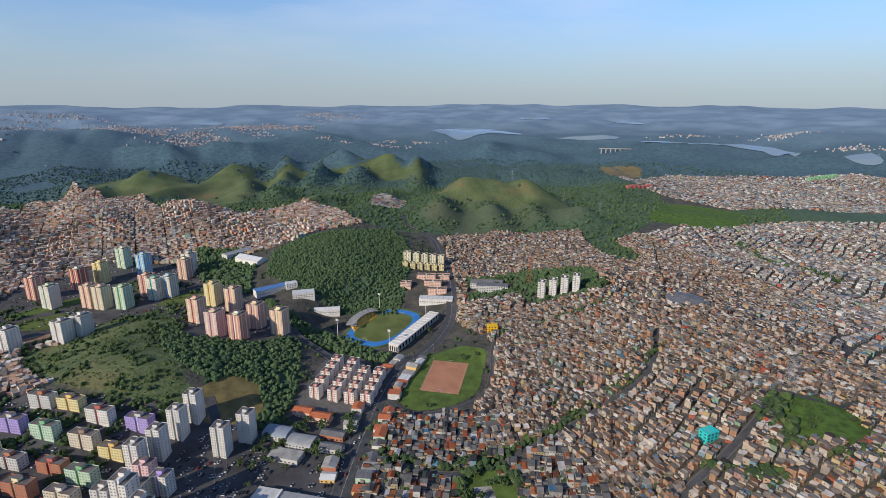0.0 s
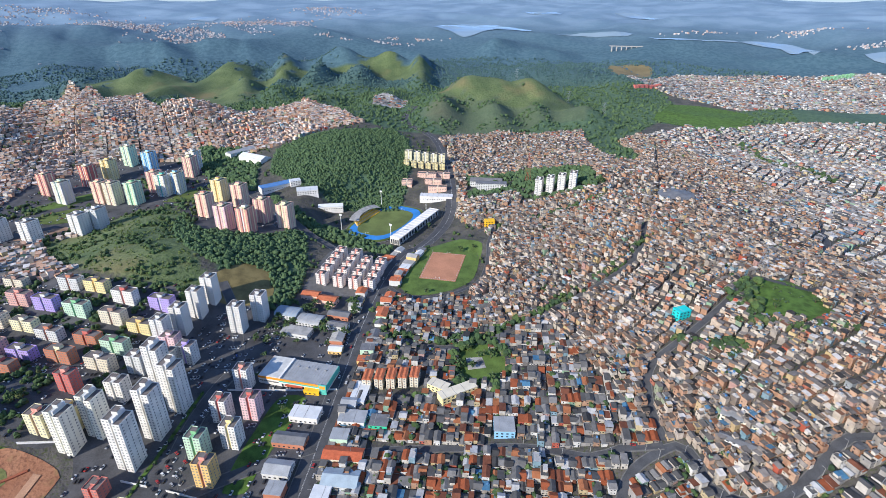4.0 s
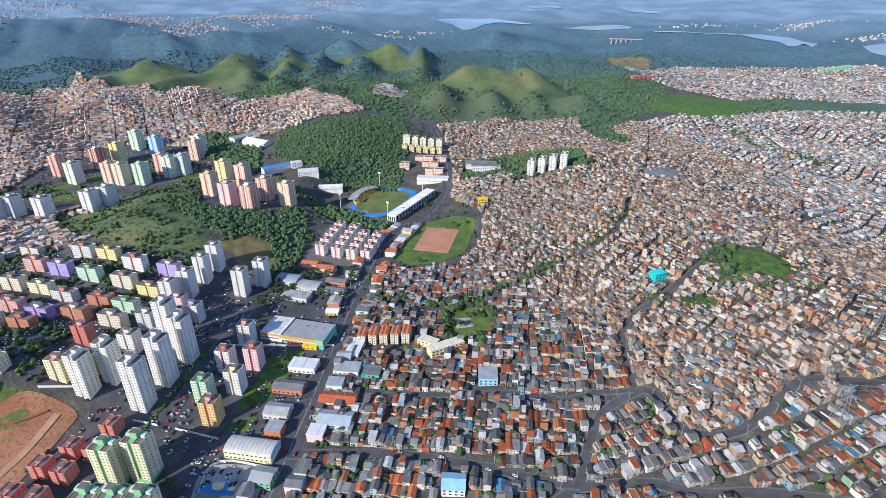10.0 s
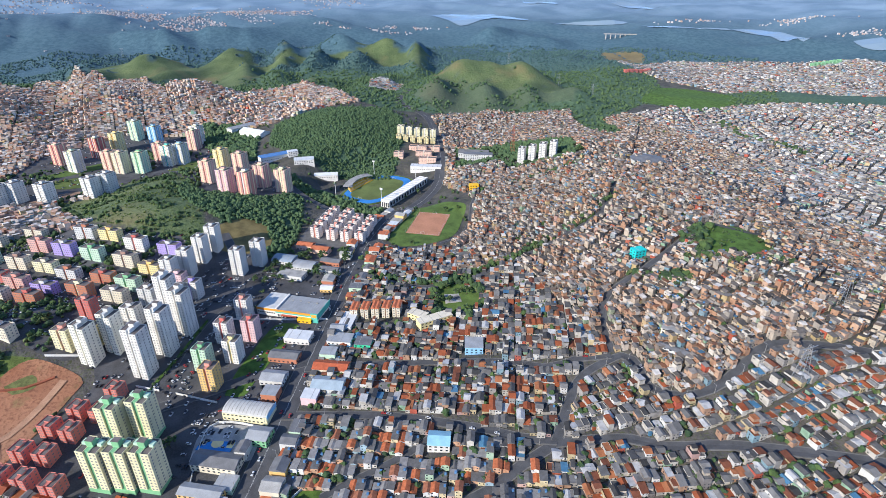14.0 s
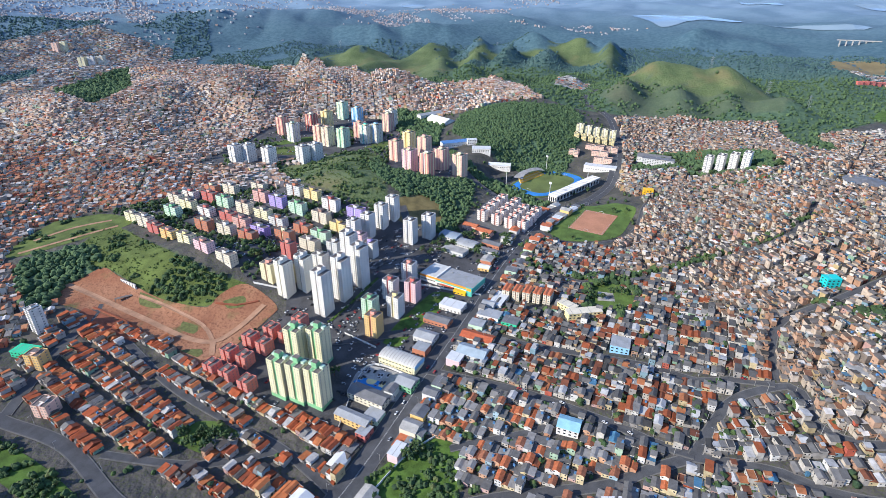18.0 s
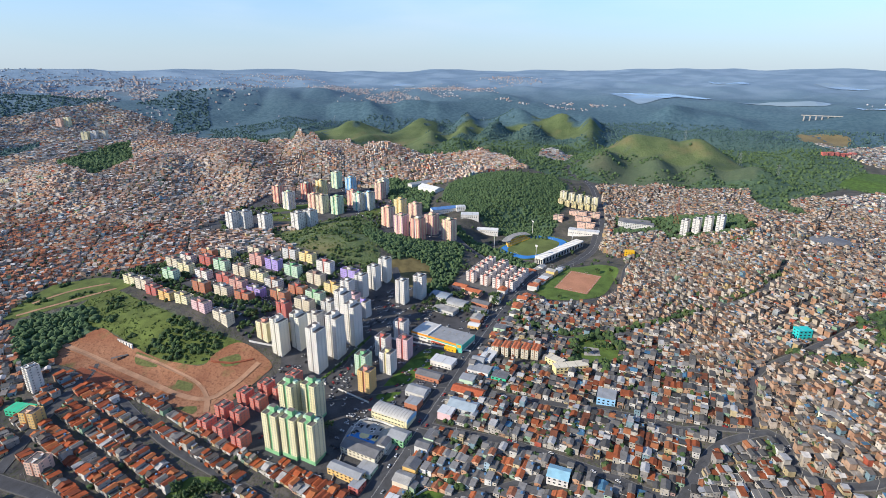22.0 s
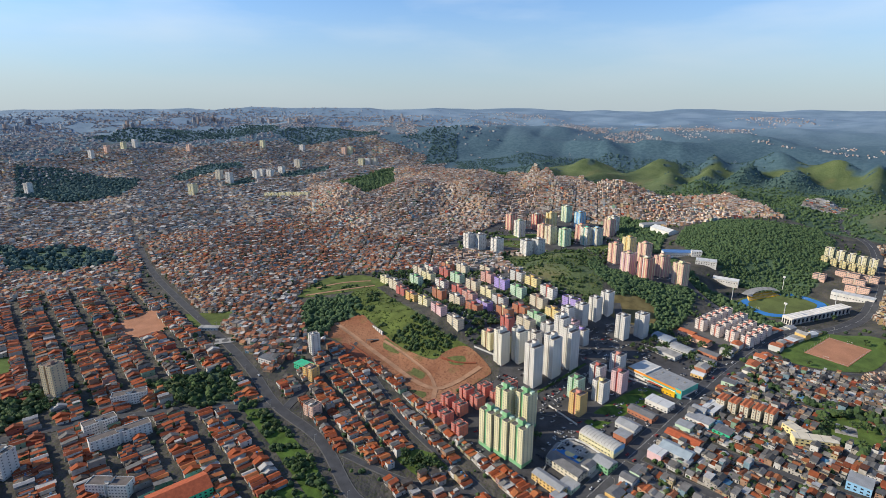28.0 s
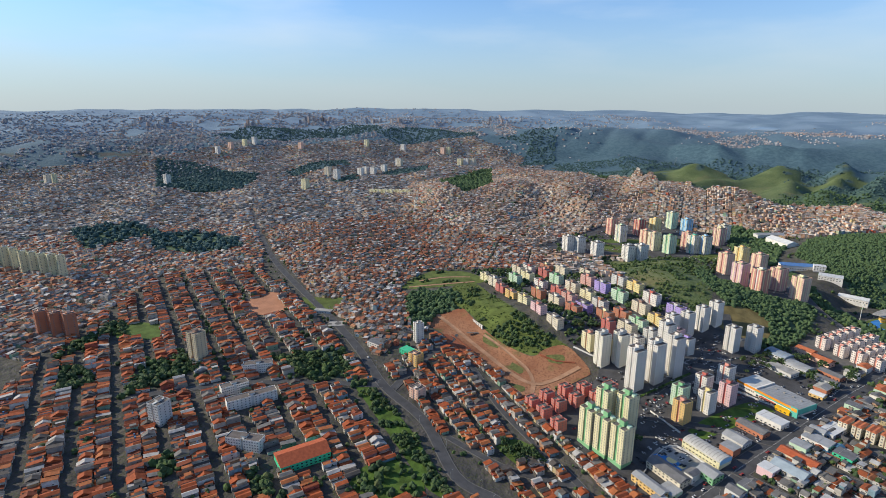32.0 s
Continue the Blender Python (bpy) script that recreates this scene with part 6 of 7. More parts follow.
def vaulted_hall(name, x, y, turn, w, d, h, rise, wall, roof, label, ribs=0, gable=None):
    low, z = low_at(x, y, w, d, turn)
    ob = thing(name, x, y, z, turn, label, "hall", "vaulted halls")
    part("wall", boxes((-w / 2, w / 2, -d / 2, d / 2, low - z - 0.5, h)), wall, ob)
    shell = part("roof", barrel(w, d, h, rise), roof, ob, "curved sheet roof")
    for k in range(ribs):
        c = -w / 2 + (k + 0.5) * w / ribs
        bm = barrel(0.5, d * 0.985, h + 0.12, rise)
        bmesh.ops.translate(bm, verts=bm.verts[:], vec=(c, 0, 0))
        part("roof_rib", bm, CONCRETE, shell)
    for k in range(int(w / 3.4)):
        c = -w / 2 + 1.8 + k * 3.4
        for zz in (0.9, h - 1.7):
            part("window", boxes((c - 0.9, c + 0.9, -d / 2 - 0.06, -d / 2 + 0.05, zz, zz + 1.1)), GLASS, ob)
    if gable:
        part("gable_panel", boxes((w / 2 + 0.02, w / 2 + 0.3, -d / 2, d / 2, h - 2.2, h + rise * 0.55)), gable, ob, "blue painted gable")
    return ob


vaulted_hall("gymnasium", -141, 281, -9, 37, 16, 6.5, 3.2, P_CREAM, plain("pale_vault_sheet", (0.45, 0.44, 0.41), 0.6, 0.2, 0.3), "cream sports hall with a ribbed pale vaulted roof", 12, P_BLUE)
vaulted_hall("storage_hall", -176, 520, -14, 26, 18, 5, 3.2, P_GREY, plain("blue_grey_sheet", (0.22, 0.27, 0.33), 0.55, 0.2, 0.3), "low hall with a blue-grey curved roof", 6)
vaulted_hall("storage_hall", -150, 508, -14, 26, 18, 5, 3.0, P_GREY, TIN, "low hall with a grey curved roof", 6)


def plain_building(name, x, y, turn, w, d, h, wall, roof, label, category, shape="flat", group="", floors=1):
    """A low building: walls, roof, windows on its seen sides."""
    low, z = low_at(x, y, w, d, turn)
    ob = thing(name, x, y, z, turn, label, category, group)
    part("wall", boxes((-w / 2, w / 2, -d / 2, d / 2, low - z - 0.5, h)), wall, ob)
    if shape == "gable":
        rise = min(w, d) * 0.2
        if w >= d:
            bm = wedge(d + 0.8, w + 0.8, h, rise)
            bmesh.ops.rotate(bm, verts=bm.verts[:], matrix=Matrix.Rotation(radians(90), 3, "Z"))
        else:
            bm = wedge(w + 0.8, d + 0.8, h, rise)
        part("roof", bm, roof, ob)
    else:
        deck = part("roof", boxes((-w / 2 - 0.25, w / 2 + 0.25, -d / 2 - 0.25, d / 2 + 0.25, h, h + 0.3)), roof, ob)
        for k in range(max(1, int(w / 9))):
            part("roof_seam", boxes((-w / 2 + 4 + k * 9, -w / 2 + 4.3 + k * 9, -d / 2 - 0.2, d / 2 + 0.2, h + 0.3, h + 0.42)), CONCRETE, deck)
    for fl in range(floors):
        zz = 1.0 + fl * 2.9
        for k in range(max(1, int(w / 4))):
            c = -w / 2 + 2 + k * 4
            put("window", box_mesh(("window", "p"), 1.8, 0.12, 0, 1.2, GLASS), ob, c, -d / 2, zz)
        for k in range(max(1, int(d / 4.5)) if name != "avenue_shop" else 1):
            c = -d / 2 + 2.2 + k * 4.5
            put("window", box_mesh(("window", "p"), 1.8, 0.12, 0, 1.2, GLASS), ob, (1 if x < 20 else -1) * w / 2, c, zz, 90)
    return ob


DARKTIN, PALETIN = plain("dark_sheet_roof", (0.15, 0.15, 0.155), 0.6, 0.3, 0.2), plain("white_sheet_roof", (0.56, 0.57, 0.57), 0.55, 0.15, 0.15)
BLUETIN, REDROOF = plain("blue_sheet_roof", (0.09, 0.2, 0.42), 0.5, 0.2, 0.2), plain("wide_red_tiles", (0.4, 0.1, 0.045), 0.85, 0.3, 0.4)
P_SEA, P_SUN, P_LIME = paint("turquoise_paint", (0.03, 0.5, 0.48)), paint("golden_paint", (0.75, 0.43, 0.02)), paint("emerald_paint", (0.05, 0.48, 0.26))
for args in [
        ("school_building", 72, 905, -6, 52, 16, 12, P_GREY, DARKTIN, "grey four-storey school slab with window rows", "school", "flat", "", 4), ("school_building", 66, 940, -6, 56, 22, 7, P_GREY, DARKTIN, "low dark-roofed school hall", "school", "gable", "", 2),
        ("turquoise_house", 209, 450, 20, 13, 9, 9, P_SEA, P_SEA, "bright turquoise three-storey house", "house", "flat", "", 3), ("golden_house", 57, 748, 5, 14, 10, 9, P_SUN, P_SUN, "bright golden-yellow house above the avenue", "house", "flat", "", 3),
        ("corner_shop", -84, 366, -6, 22, 14, 7, P_WHITE, TIN, "white two-storey shop with a grey roof", "shop", "flat", "avenue shops", 2), ("corner_shop", -62, 362, -6, 15, 13, 6, P_LIME, DARKTIN, "emerald green shop front beside a paved yard", "shop", "flat", "avenue shops", 2),
        ("tiled_store", -86, 330, -6, 30, 13, 5, P_BEIGE, REDROOF, "wide low store under red tiles", "shop", "gable", "avenue shops", 1), ("warehouse", -84, 308, -6, 26, 16, 6, P_GREY, plain("grey_blue_sheet", (0.3, 0.36, 0.4), 0.5, 0.2, 0.2), "warehouse with a grey-blue sheet roof", "warehouse", "gable", "warehouses", 1),
        ("grey_shed", -82, 396, -8, 13, 26, 6, P_GREY, PALETIN, "pale metal shed beside the car park", "warehouse", "flat", "warehouses", 1), ("yellow_school", 2, 392, 28, 34, 10, 9, P_YELLOW, P_BEIGE, "yellow angled school building", "school", "flat", "", 3), ("yellow_school", -14, 400, -30, 18, 10, 9, P_YELLOW, P_BEIGE, "yellow rounded school wing", "school", "flat", "", 3),
        ("white_store", -124, 372, -8, 24, 14, 6, P_WHITE, PALETIN, "plain white store by the avenue", "shop", "flat", "avenue shops", 1), ("workshop", -130, 345, -8, 26, 12, 5, P_BRICK, DARKTIN, "brick workshop with a dark roof", "warehouse", "gable", "warehouses", 1), ("workshop", -125, 402, -8, 14, 8, 4, P_SUN, P_SUN, "small yellow service kiosk beside the avenue", "shop", "flat", "avenue shops", 1), ("workshop", -132, 318, -8, 20, 14, 5, P_GREY, TIN, "grey sheet-roofed workshop behind the avenue", "warehouse", "gable", "warehouses", 1),
        ("tiled_school", -140, 548, -14, 22, 12, 6, P_SALMON, TERRACOTTA, "low school under orange tiles", "school", "gable", "", 1), ("tiled_school", -160, 556, -14, 20, 12, 6, P_SALMON, TERRACOTTA, "low school wing under orange tiles", "school", "gable", "", 1), ("dark_shed", -122, 520, -14, 24, 11, 5, P_BRICK, DARKTIN, "dark-roofed brick shed beside a paved yard", "warehouse", "gable", "warehouses", 1), ("dark_shed", -120, 500, -14, 22, 10, 5, P_GREY, DARKTIN, "dark-roofed grey shed beside a paved yard", "warehouse", "gable", "warehouses", 1), ("dark_shed", -160, 488, -14, 30, 14, 5, P_GREY, CONCRETE, "concrete-roofed depot beside a paved yard", "warehouse", "flat", "warehouses", 1),
        ("blue_roof_hall", -290, 890, 38, 60, 18, 7, P_WHITE, BLUETIN, "long hall under a blue sheet roof", "hall", "gable", "valley halls", 1), ("white_hall", -236, 872, 15, 34, 20, 7, P_WHITE, PALETIN, "white factory hall beside a paved yard", "hall", "flat", "valley halls", 2), ("white_hall", -196, 856, 8, 40, 16, 5, P_WHITE, PALETIN, "white hall with a pale roof", "hall", "gable", "valley halls", 1), ("white_hall", -262, 898, 25, 18, 14, 8, P_WHITE, PALETIN, "tall white factory block beside a paved yard", "hall", "flat", "valley halls", 3), ("grey_hall", -372, 1030, 60, 26, 60, 9, P_WHITE, PALETIN, "large pale-roofed depot in the valley", "hall", "gable", "valley halls", 1), ("grey_hall", -420, 1090, 55, 60, 18, 8, P_GREY, TIN, "grey valley depot beside a paved yard", "hall", "gable", "valley halls", 1),
        ("long_shed", -22, 900, -6, 56, 16, 7, P_WHITE, PALETIN, "long white shed below the salmon blocks", "hall", "flat", "valley halls", 1), ("school_wing", -150, 236, -9, 34, 14, 6, P_BEIGE, DARKTIN, "dark-roofed school wing by the yard", "school", "gable", "", 2), ("school_wing", -126, 258, -9, 16, 14, 6, P_GREEN, TIN, "green-walled school wing beside the avenue", "school", "gable", "", 2), ("school_wing", -152, 212, -9, 30, 10, 6, P_OCHRE, TIN, "ochre shop row near the avenue", "shop", "gable", "", 2), ("school_wing", -138, 203, -9, 9, 11, 6, P_RED, TIN, "red-fronted shop beside a paved yard", "shop", "flat", "", 2),
        ("white_villa", 46, 186, 20, 14, 22, 7, P_WHITE, PALETIN, "white flat-roofed house with a red gable", "house", "flat", "", 2), ("blue_store", 8, 250, -4, 16, 14, 6, P_WHITE, plain("aqua_sheet", (0.25, 0.45, 0.55), 0.5, 0.2, 0.2), "white store under an aqua roof", "shop", "gable", "", 2), ("stone_hall", 38, 352, -2, 16, 16, 7, P_BLUE, TIN, "pale blue two-storey house", "house", "flat", "", 2),
        ("white_terrace", 212, 322, -35, 44, 8, 5, P_BEIGE, CONCRETE, "long cream terrace above the bending street", "terrace", "flat", "", 2), ("white_terrace", 198, 309, -35, 30, 7, 5, P_GREY, DARKTIN, "long grey terrace above the bending street", "terrace", "gable", "", 2),
        ("green_house", -458, 178, 8, 22, 12, 6, P_LIME, P_LIME, "emerald green shop house beside a paved yard", "shop", "flat", "", 2), ("white_corner", -500, 158, 15, 20, 16, 7, P_WHITE, DARKTIN, "white corner building with dark roof", "shop", "flat", "", 2)]:
    plain_building(*args)


plain_building("red_roofed_hall", -358, -3, 84, 44, 24, 7, P_LIME, REDROOF, "large green-walled hall under a red tiled roof", "hall", "gable", "", 2)
plain_building("pale_depot", -640, 150, 40, 26, 9, 4, P_GREY, CONCRETE, "low pale shed on rough grass", "warehouse", "flat", "", 1)


# ---- stadium ----
def stadium():
    cx, cy, turn = -52, 786, -25.7
    z = -7.5
    ob = thing("stadium", cx, cy, z, turn, "small stadium with blue track and long white stand", "stadium")
    ob.scale = (0.87, 0.87, 0.95)
    ring = [(math.copysign(abs(math.cos(a)) ** 0.6, math.cos(a)), math.copysign(abs(math.sin(a)) ** 0.8, math.sin(a))) for a in np.linspace(0, 2 * np.pi, 64, endpoint=False)]

    def oval(name, hw, hl, z0, z1, m, label="", ox=-62.0):
        bm = bmesh.new()
        lo = [bm.verts.new((ox + u * hw, v * hl, z0)) for u, v in ring]
        hi = [bm.verts.new((ox + u * hw, v * hl, z1)) for u, v in ring]
        bm.faces.new(hi), bm.faces.new(lo[::-1])
        for k in range(64):
            bm.faces.new((lo[k], lo[(k + 1) % 64], hi[(k + 1) % 64], hi[k]))
        part(name, bm, m, ob, label)
    oval("podium", 56, 88, -12, 1.2, PAVING)
    oval("bank", 53, 85, 1.2, 2.0, DRYGRASS)
    oval("track", 48, 79, 2.0, 2.25, TRACK_BLUE, "blue running track")
    oval("turf", 37, 62, 2.25, 2.35, plain("worn_turf", (0.12, 0.15, 0.045), 0.95, 0.35, 0.05), "worn green turf")
    part("stand_podium", boxes((-9, 8, -72, 72, -12, 1.3)), CONCRETE, ob)
    for k in range(7):
        part("seat_step", boxes((-8 + k * 1.9, -6.1 + k * 1.9, -70, 70, 1.3, 2.2 + k * 0.75)), P_BLUE if k % 2 else CONCRETE, ob)
    part("rear_wall", boxes((6.4, 7.2, -71, 71, 1.3, 11)), P_WHITE, ob)
    canopy = part("stand_roof", boxes((-9.5, 9.5, -73, 73, 11, 11.9)), P_WHITE, ob, "long white canopy roof")
    for k in range(15):
        y = -71 + k * 10.1
        part("column", boxes((7.3, 8.6, y - 0.6, y + 0.6, -6, 11)), P_WHITE, ob)
        part("canopy_beam", boxes((-9.3, 9.3, y - 0.35, y + 0.35, 11.9, 12.4)), P_WHITE, canopy)
        if k < 14:
            part("opening", boxes((7.18, 7.3, y + 2, y + 8, 2.0, 8.4)), GLASS, ob)
    part("end_wall", boxes((-9, 8, -73.2, -72.2, -6, 11)), P_WHITE, ob)
    for k in range(4):
        part("end_opening", boxes((-7.5 + k * 4, -5 + k * 4, -73.35, -73.1, 1, 8.6)), GLASS, ob)
    bm = bmesh.new()
    n, ribs_in = 24, []
    for k in range(n + 1):
        a = (k / n - 0.5) * 1.9
        rise = 13 * math.cos(a * 0.82)
        o, i = (-118 + 14 * (1 - math.cos(a)), 52 * math.sin(a), 2 + rise), (-106 + 26 * (1 - math.cos(a)), 44 * math.sin(a), 4 + rise * 0.72)
        ribs_in.append([bm.verts.new(q) for q in (o, i, (i[0], i[1], i[2] - 0.5), (o[0], o[1], o[2] - 0.5))])
    for a, b in zip(ribs_in, ribs_in[1:]):
        for q in range(4):
            bm.faces.new((a[q], a[(q + 1) % 4], b[(q + 1) % 4], b[q]))
    bm.faces.new(ribs_in[0]), bm.faces.new(ribs_in[-1][::-1])
    bmesh.ops.recalc_face_normals(bm, faces=bm.faces[:])
    part("arched_roof", bm, CONCRETE, ob, "pale concrete arched grandstand roof")
    for k in range(8):
        hw = 40 - k * 1.5
        part("terrace", boxes((-98 - k * 1.7, -96.3 - k * 1.7, -hw, hw, 1.0, 3 + k * 0.8)), P_OCHRE if k % 3 else P_SUN, ob, "orange terrace seats")
    for x, y in ((-112, -66), (-112, 66), (-12, -66), (-12, 62)):
        part("floodlight_mast", boxes((x - 0.4, x + 0.4, y - 0.4, y + 0.4, -6, 27), (x - 2.6, x + 2.6, y - 0.5, y + 0.5, 27, 30)), P_GREY, ob, "tall floodlight mast")
    for y in (-61.5, 61.5):
        part("goal", boxes((-65.7, -65.5, y - 0.1, y + 0.1, 2.35, 4.9), (-58.5, -58.3, y - 0.1, y + 0.1, 2.35, 4.9), (-65.7, -58.3, y - 0.1, y + 0.1, 4.9, 5.1)), P_WHITE, ob)


stadium()


# ---- round hall and courts ----
def round_hall():
    x, y = 305, 715
    ob = thing("round_hall", x, y, float(ground(x, y)), 0, "dark round hall with a shallow domed roof", "hall")
    bm = bmesh.new()
    bmesh.ops.create_cone(bm, cap_ends=True, segments=40, radius1=22, radius2=22, depth=11, matrix=Matrix.Translation((0, 0, 1.5)))
    part("drum", bm, P_GREY, ob)
    bm = bmesh.new()
    bmesh.ops.create_cone(bm, cap_ends=True, segments=40, radius1=24, radius2=3, depth=3.5, matrix=Matrix.Translation((0, 0, 8.8)))
    part("roof", bm, DARKTIN, ob)


round_hall()
for x, y, turn, a, b, word in [(-157, 254, -9, TRACK_BLUE, P_YELLOW, "blue court with a yellow circle"), (-240, 165, 25, CONCRETE, PAVING, "grey concrete court in a square"), (25, 436, 5, CONCRETE, PAVING, "pale concrete court in the park"), (-350, 530, -12, PAVING, CONCRETE, "pale concrete court below the hill"), (-310, 520, -12, PAVING, CONCRETE, "pale fenced court below the hill"), (-590, 148, 60, CONCRETE, PAVING, "long concrete slab on grass")]:
    ob = thing("sports_court", x, y, float(ground(x, y)) + 0.6, turn, word, "sports court", "courts")
    part("surface", boxes((-13, 13, -8, 8, -2.5, 0.0)), a, ob)
    bm = bmesh.new()
    bmesh.ops.create_cone(bm, cap_ends=True, segments=28, radius1=4.5, radius2=4.5, depth=0.04, matrix=Matrix.Translation((0, 0, 0.02)))
    part("circle", bm, b, ob)
    for s in (-1, 1):
        part("key", boxes((s * 10.5 - 2.4, s * 10.5 + 2.4, -3, 3, 0, 0.03)), b, ob)


# ---- masts and pylons ----
def lattice(name, x, y, h, base, m, label, arms=0):
    ob = thing(name, x, y, float(ground(x, y)), 20, label, "mast", "masts")
    for sx in (-1, 1):
        for sy in (-1, 1):
            bm = bmesh.new()
            t = 0.13
            lo = [bm.verts.new((sx * base / 2 + a * t, sy * base / 2 + b * t, -1)) for a, b in ((-1, -1), (1, -1), (1, 1), (-1, 1))]
            hi = [bm.verts.new((sx * base * 0.09 + a * t, sy * base * 0.09 + b * t, h)) for a, b in ((-1, -1), (1, -1), (1, 1), (-1, 1))]
            bm.faces.new(lo[::-1]), bm.faces.new(hi)
            for k in range(4):
                bm.faces.new((lo[k], lo[(k + 1) % 4], hi[(k + 1) % 4], hi[k]))
            part("leg", bm, m, ob)
    for k in range(1, 9):
        f = k / 9
        r = base / 2 * (1 - f) + base * 0.09 * f
        part("brace", boxes((-r, r, -r - 0.06, -r + 0.06, h * f, h * f + 0.14), (-r, r, r - 0.06, r + 0.06, h * f, h * f + 0.14), (-r - 0.06, -r + 0.06, -r, r, h * f, h * f + 0.14), (r - 0.06, r + 0.06, -r, r, h * f, h * f + 0.14)), m, ob)
    for k in range(arms):
        part("cross_arm", boxes((-base * 0.9, base * 0.9, -0.25, 0.25, h * (0.66 + 0.13 * k), h * (0.66 + 0.13 * k) + 0.4)), m, ob)


RUST = plain("red_mast_paint", (0.36, 0.09, 0.05), 0.6, 0.2, 0.4)
STEEL = plain("galvanised_steel", (0.35, 0.36, 0.36), 0.5, 0.2, 0.4, 0.5)
lattice("radio_mast", 134, 905, 52, 7, RUST, "tall red lattice radio mast")
for x, y, h in [(305, 500, 34), (268, 268, 34), (345, 345, 34), (210, 1700, 40), (-190, 2450, 42), (350, 1600, 36), (-1300, 2250, 40), (-620, 2500, 40), (420, 1480, 34)]:
    lattice("power_pylon", x, y, h, 8, STEEL, "grey steel lattice power pylon", 3)


# ---- far land ----
def lake(name, poly, label):
    drape(name, poly, 3.0, WATER, label, "lake", 60)


for label, shore in [
        ("pale grey-blue reservoir arm between wooded hills", [(-69, 3243), (26, 3160), (91, 3029), (161, 3065), (275, 3171), (473, 3147), (349, 3299), (163, 3452)]),
        ("narrow pale reservoir arm", [(539, 2994), (675, 3005), (930, 2953), (940, 3011), (709, 3030)]),
        ("narrow reservoir arm below woods", [(1009, 2880), (1081, 2721), (1356, 2704), (1363, 2723), (1147, 2722)]),
        ("pale reservoir bay", [(1384, 2719), (1565, 2744), (1645, 2539), (1527, 2374), (1530, 2624)]),
        ("broad reservoir water at the hills", [(1719, 2350), (1838, 2354), (1824, 2263), (1764, 2235), (1713, 2277)]),
        ("far thin strip of water", [(1061, 3680), (1211, 3705), (1292, 3351), (1171, 3570)]),
        ("far thin strip of water", [(530, 3967), (695, 3720), (709, 3603), (560, 3775)]),
        ("far thin strip of water", [(-1491, 3428), (-1323, 3397), (-1321, 3324), (-1452, 3330)])]:
    lake("lake", shore, label)


def viaduct():
    x, y = 842, 2681
    z = float(ground(x, y))
    ob = thing("viaduct", x, y, z, -14, "pale concrete motorway viaduct over a valley", "bridge")
    part("deck", boxes((-75, 75, -7, 7, 15, 18)), CONCRETE, ob)
    for k in range(7):
        part("pier", boxes((-66 + k * 22, -61 + k * 22, -5, 5, -10, 15)), CONCRETE, ob)


viaduct()


def far_town(name, cx, cy, sx, sy, n, label, size=(10, 26), tall=(3, 7)):
    """A cluster of pale buildings in the distance."""
    x, y = rng.normal(cx, sx, n), rng.normal(cy, sy, n)
    ok = (np.hypot(x, y) < 4700) & ~many_in(x, y, FAR_WEST_WOODS) & (noise2(x, y, 90, 3.0) > -0.35)
    x, y = x[ok], y[ok]
    n = len(x)
    w, dd, h = rng.uniform(*size, n), rng.uniform(*size, n), rng.uniform(*tall, n)
    v, q = np_boxes(np.stack([x, y, ground(x, y) - 2], 1), np.stack([w, dd, h + 2], 1), rng.uniform(0, 3.14, n))
    tagged(new(name, np_mesh(name, v, q, FAR_WALLS)), label, "houses", kind="stuff")


# town walls partly greyed and blued, as haze put into their colour
FAR_WALLS = palette("distant_walls", [(5, (0.42, 0.41, 0.42)), (3, (0.6, 0.57, 0.55)), (4, (0.48, 0.36, 0.31)), (4, (0.27, 0.29, 0.33))])
for n, (cx, cy, sx, sy, count) in enumerate([(-1527, 2945, 150, 60, 320), (-1312, 2790, 80, 40, 160), (-1202, 2969, 130, 50, 300), (-1125, 3182, 140, 60, 280), (-933, 3272, 110, 60, 240), (-1730, 2900, 160, 60, 260), (-2129, 2855, 160, 90, 260), (-2318, 3261, 220, 110, 300), (-745, 3819, 120, 60, 160), (-436, 2917, 120, 18, 130), (-182, 3012, 80, 18, 60), (1759, 2826, 70, 25, 90), (1267, 2887, 90, 30, 40), (1814, 2415, 60, 40, 90)]):
    far_town("distant_town", cx, cy, sx, sy, count, "scattered pale buildings of a distant town", (4, 8))
for cx, cy, sx, sy, count in [(-2950, 1000, 260, 420, 1500), (-2900, 250, 320, 300, 1400), (-2650, 1750, 260, 260, 1300), (-3300, -250, 350, 400, 1300), (-3500, 700, 330, 420, 1500), (-3350, 1600, 330, 350, 1500), (-2900, 2350, 380, 260, 1000), (-3900, 1200, 300, 600, 1100), (-3900, 0, 300, 500, 1000), (-2350, 2150, 200, 160, 800)]:
    far_town("distant_town", cx, cy, sx, sy, count, "dense pale houses of the far western city", (6, 11))
for cx, cy, sx, sy, count in [(-3560, 1010, 40, 30, 12), (-3530, 1430, 60, 90, 26), (-3248, 1776, 60, 30, 14), (-3077, 1815, 50, 30, 12), (-2684, 2496, 60, 50, 10), (-3700, 500, 100, 120, 14)]:
    far_town("distant_towers", cx, cy, sx, sy, count, "cluster of pale towers on the skyline", (9, 16), (18, 34))


# ---- trees ----
BARK = plain("bark", (0.09, 0.065, 0.045), 0.95, 0.35, 1.5)


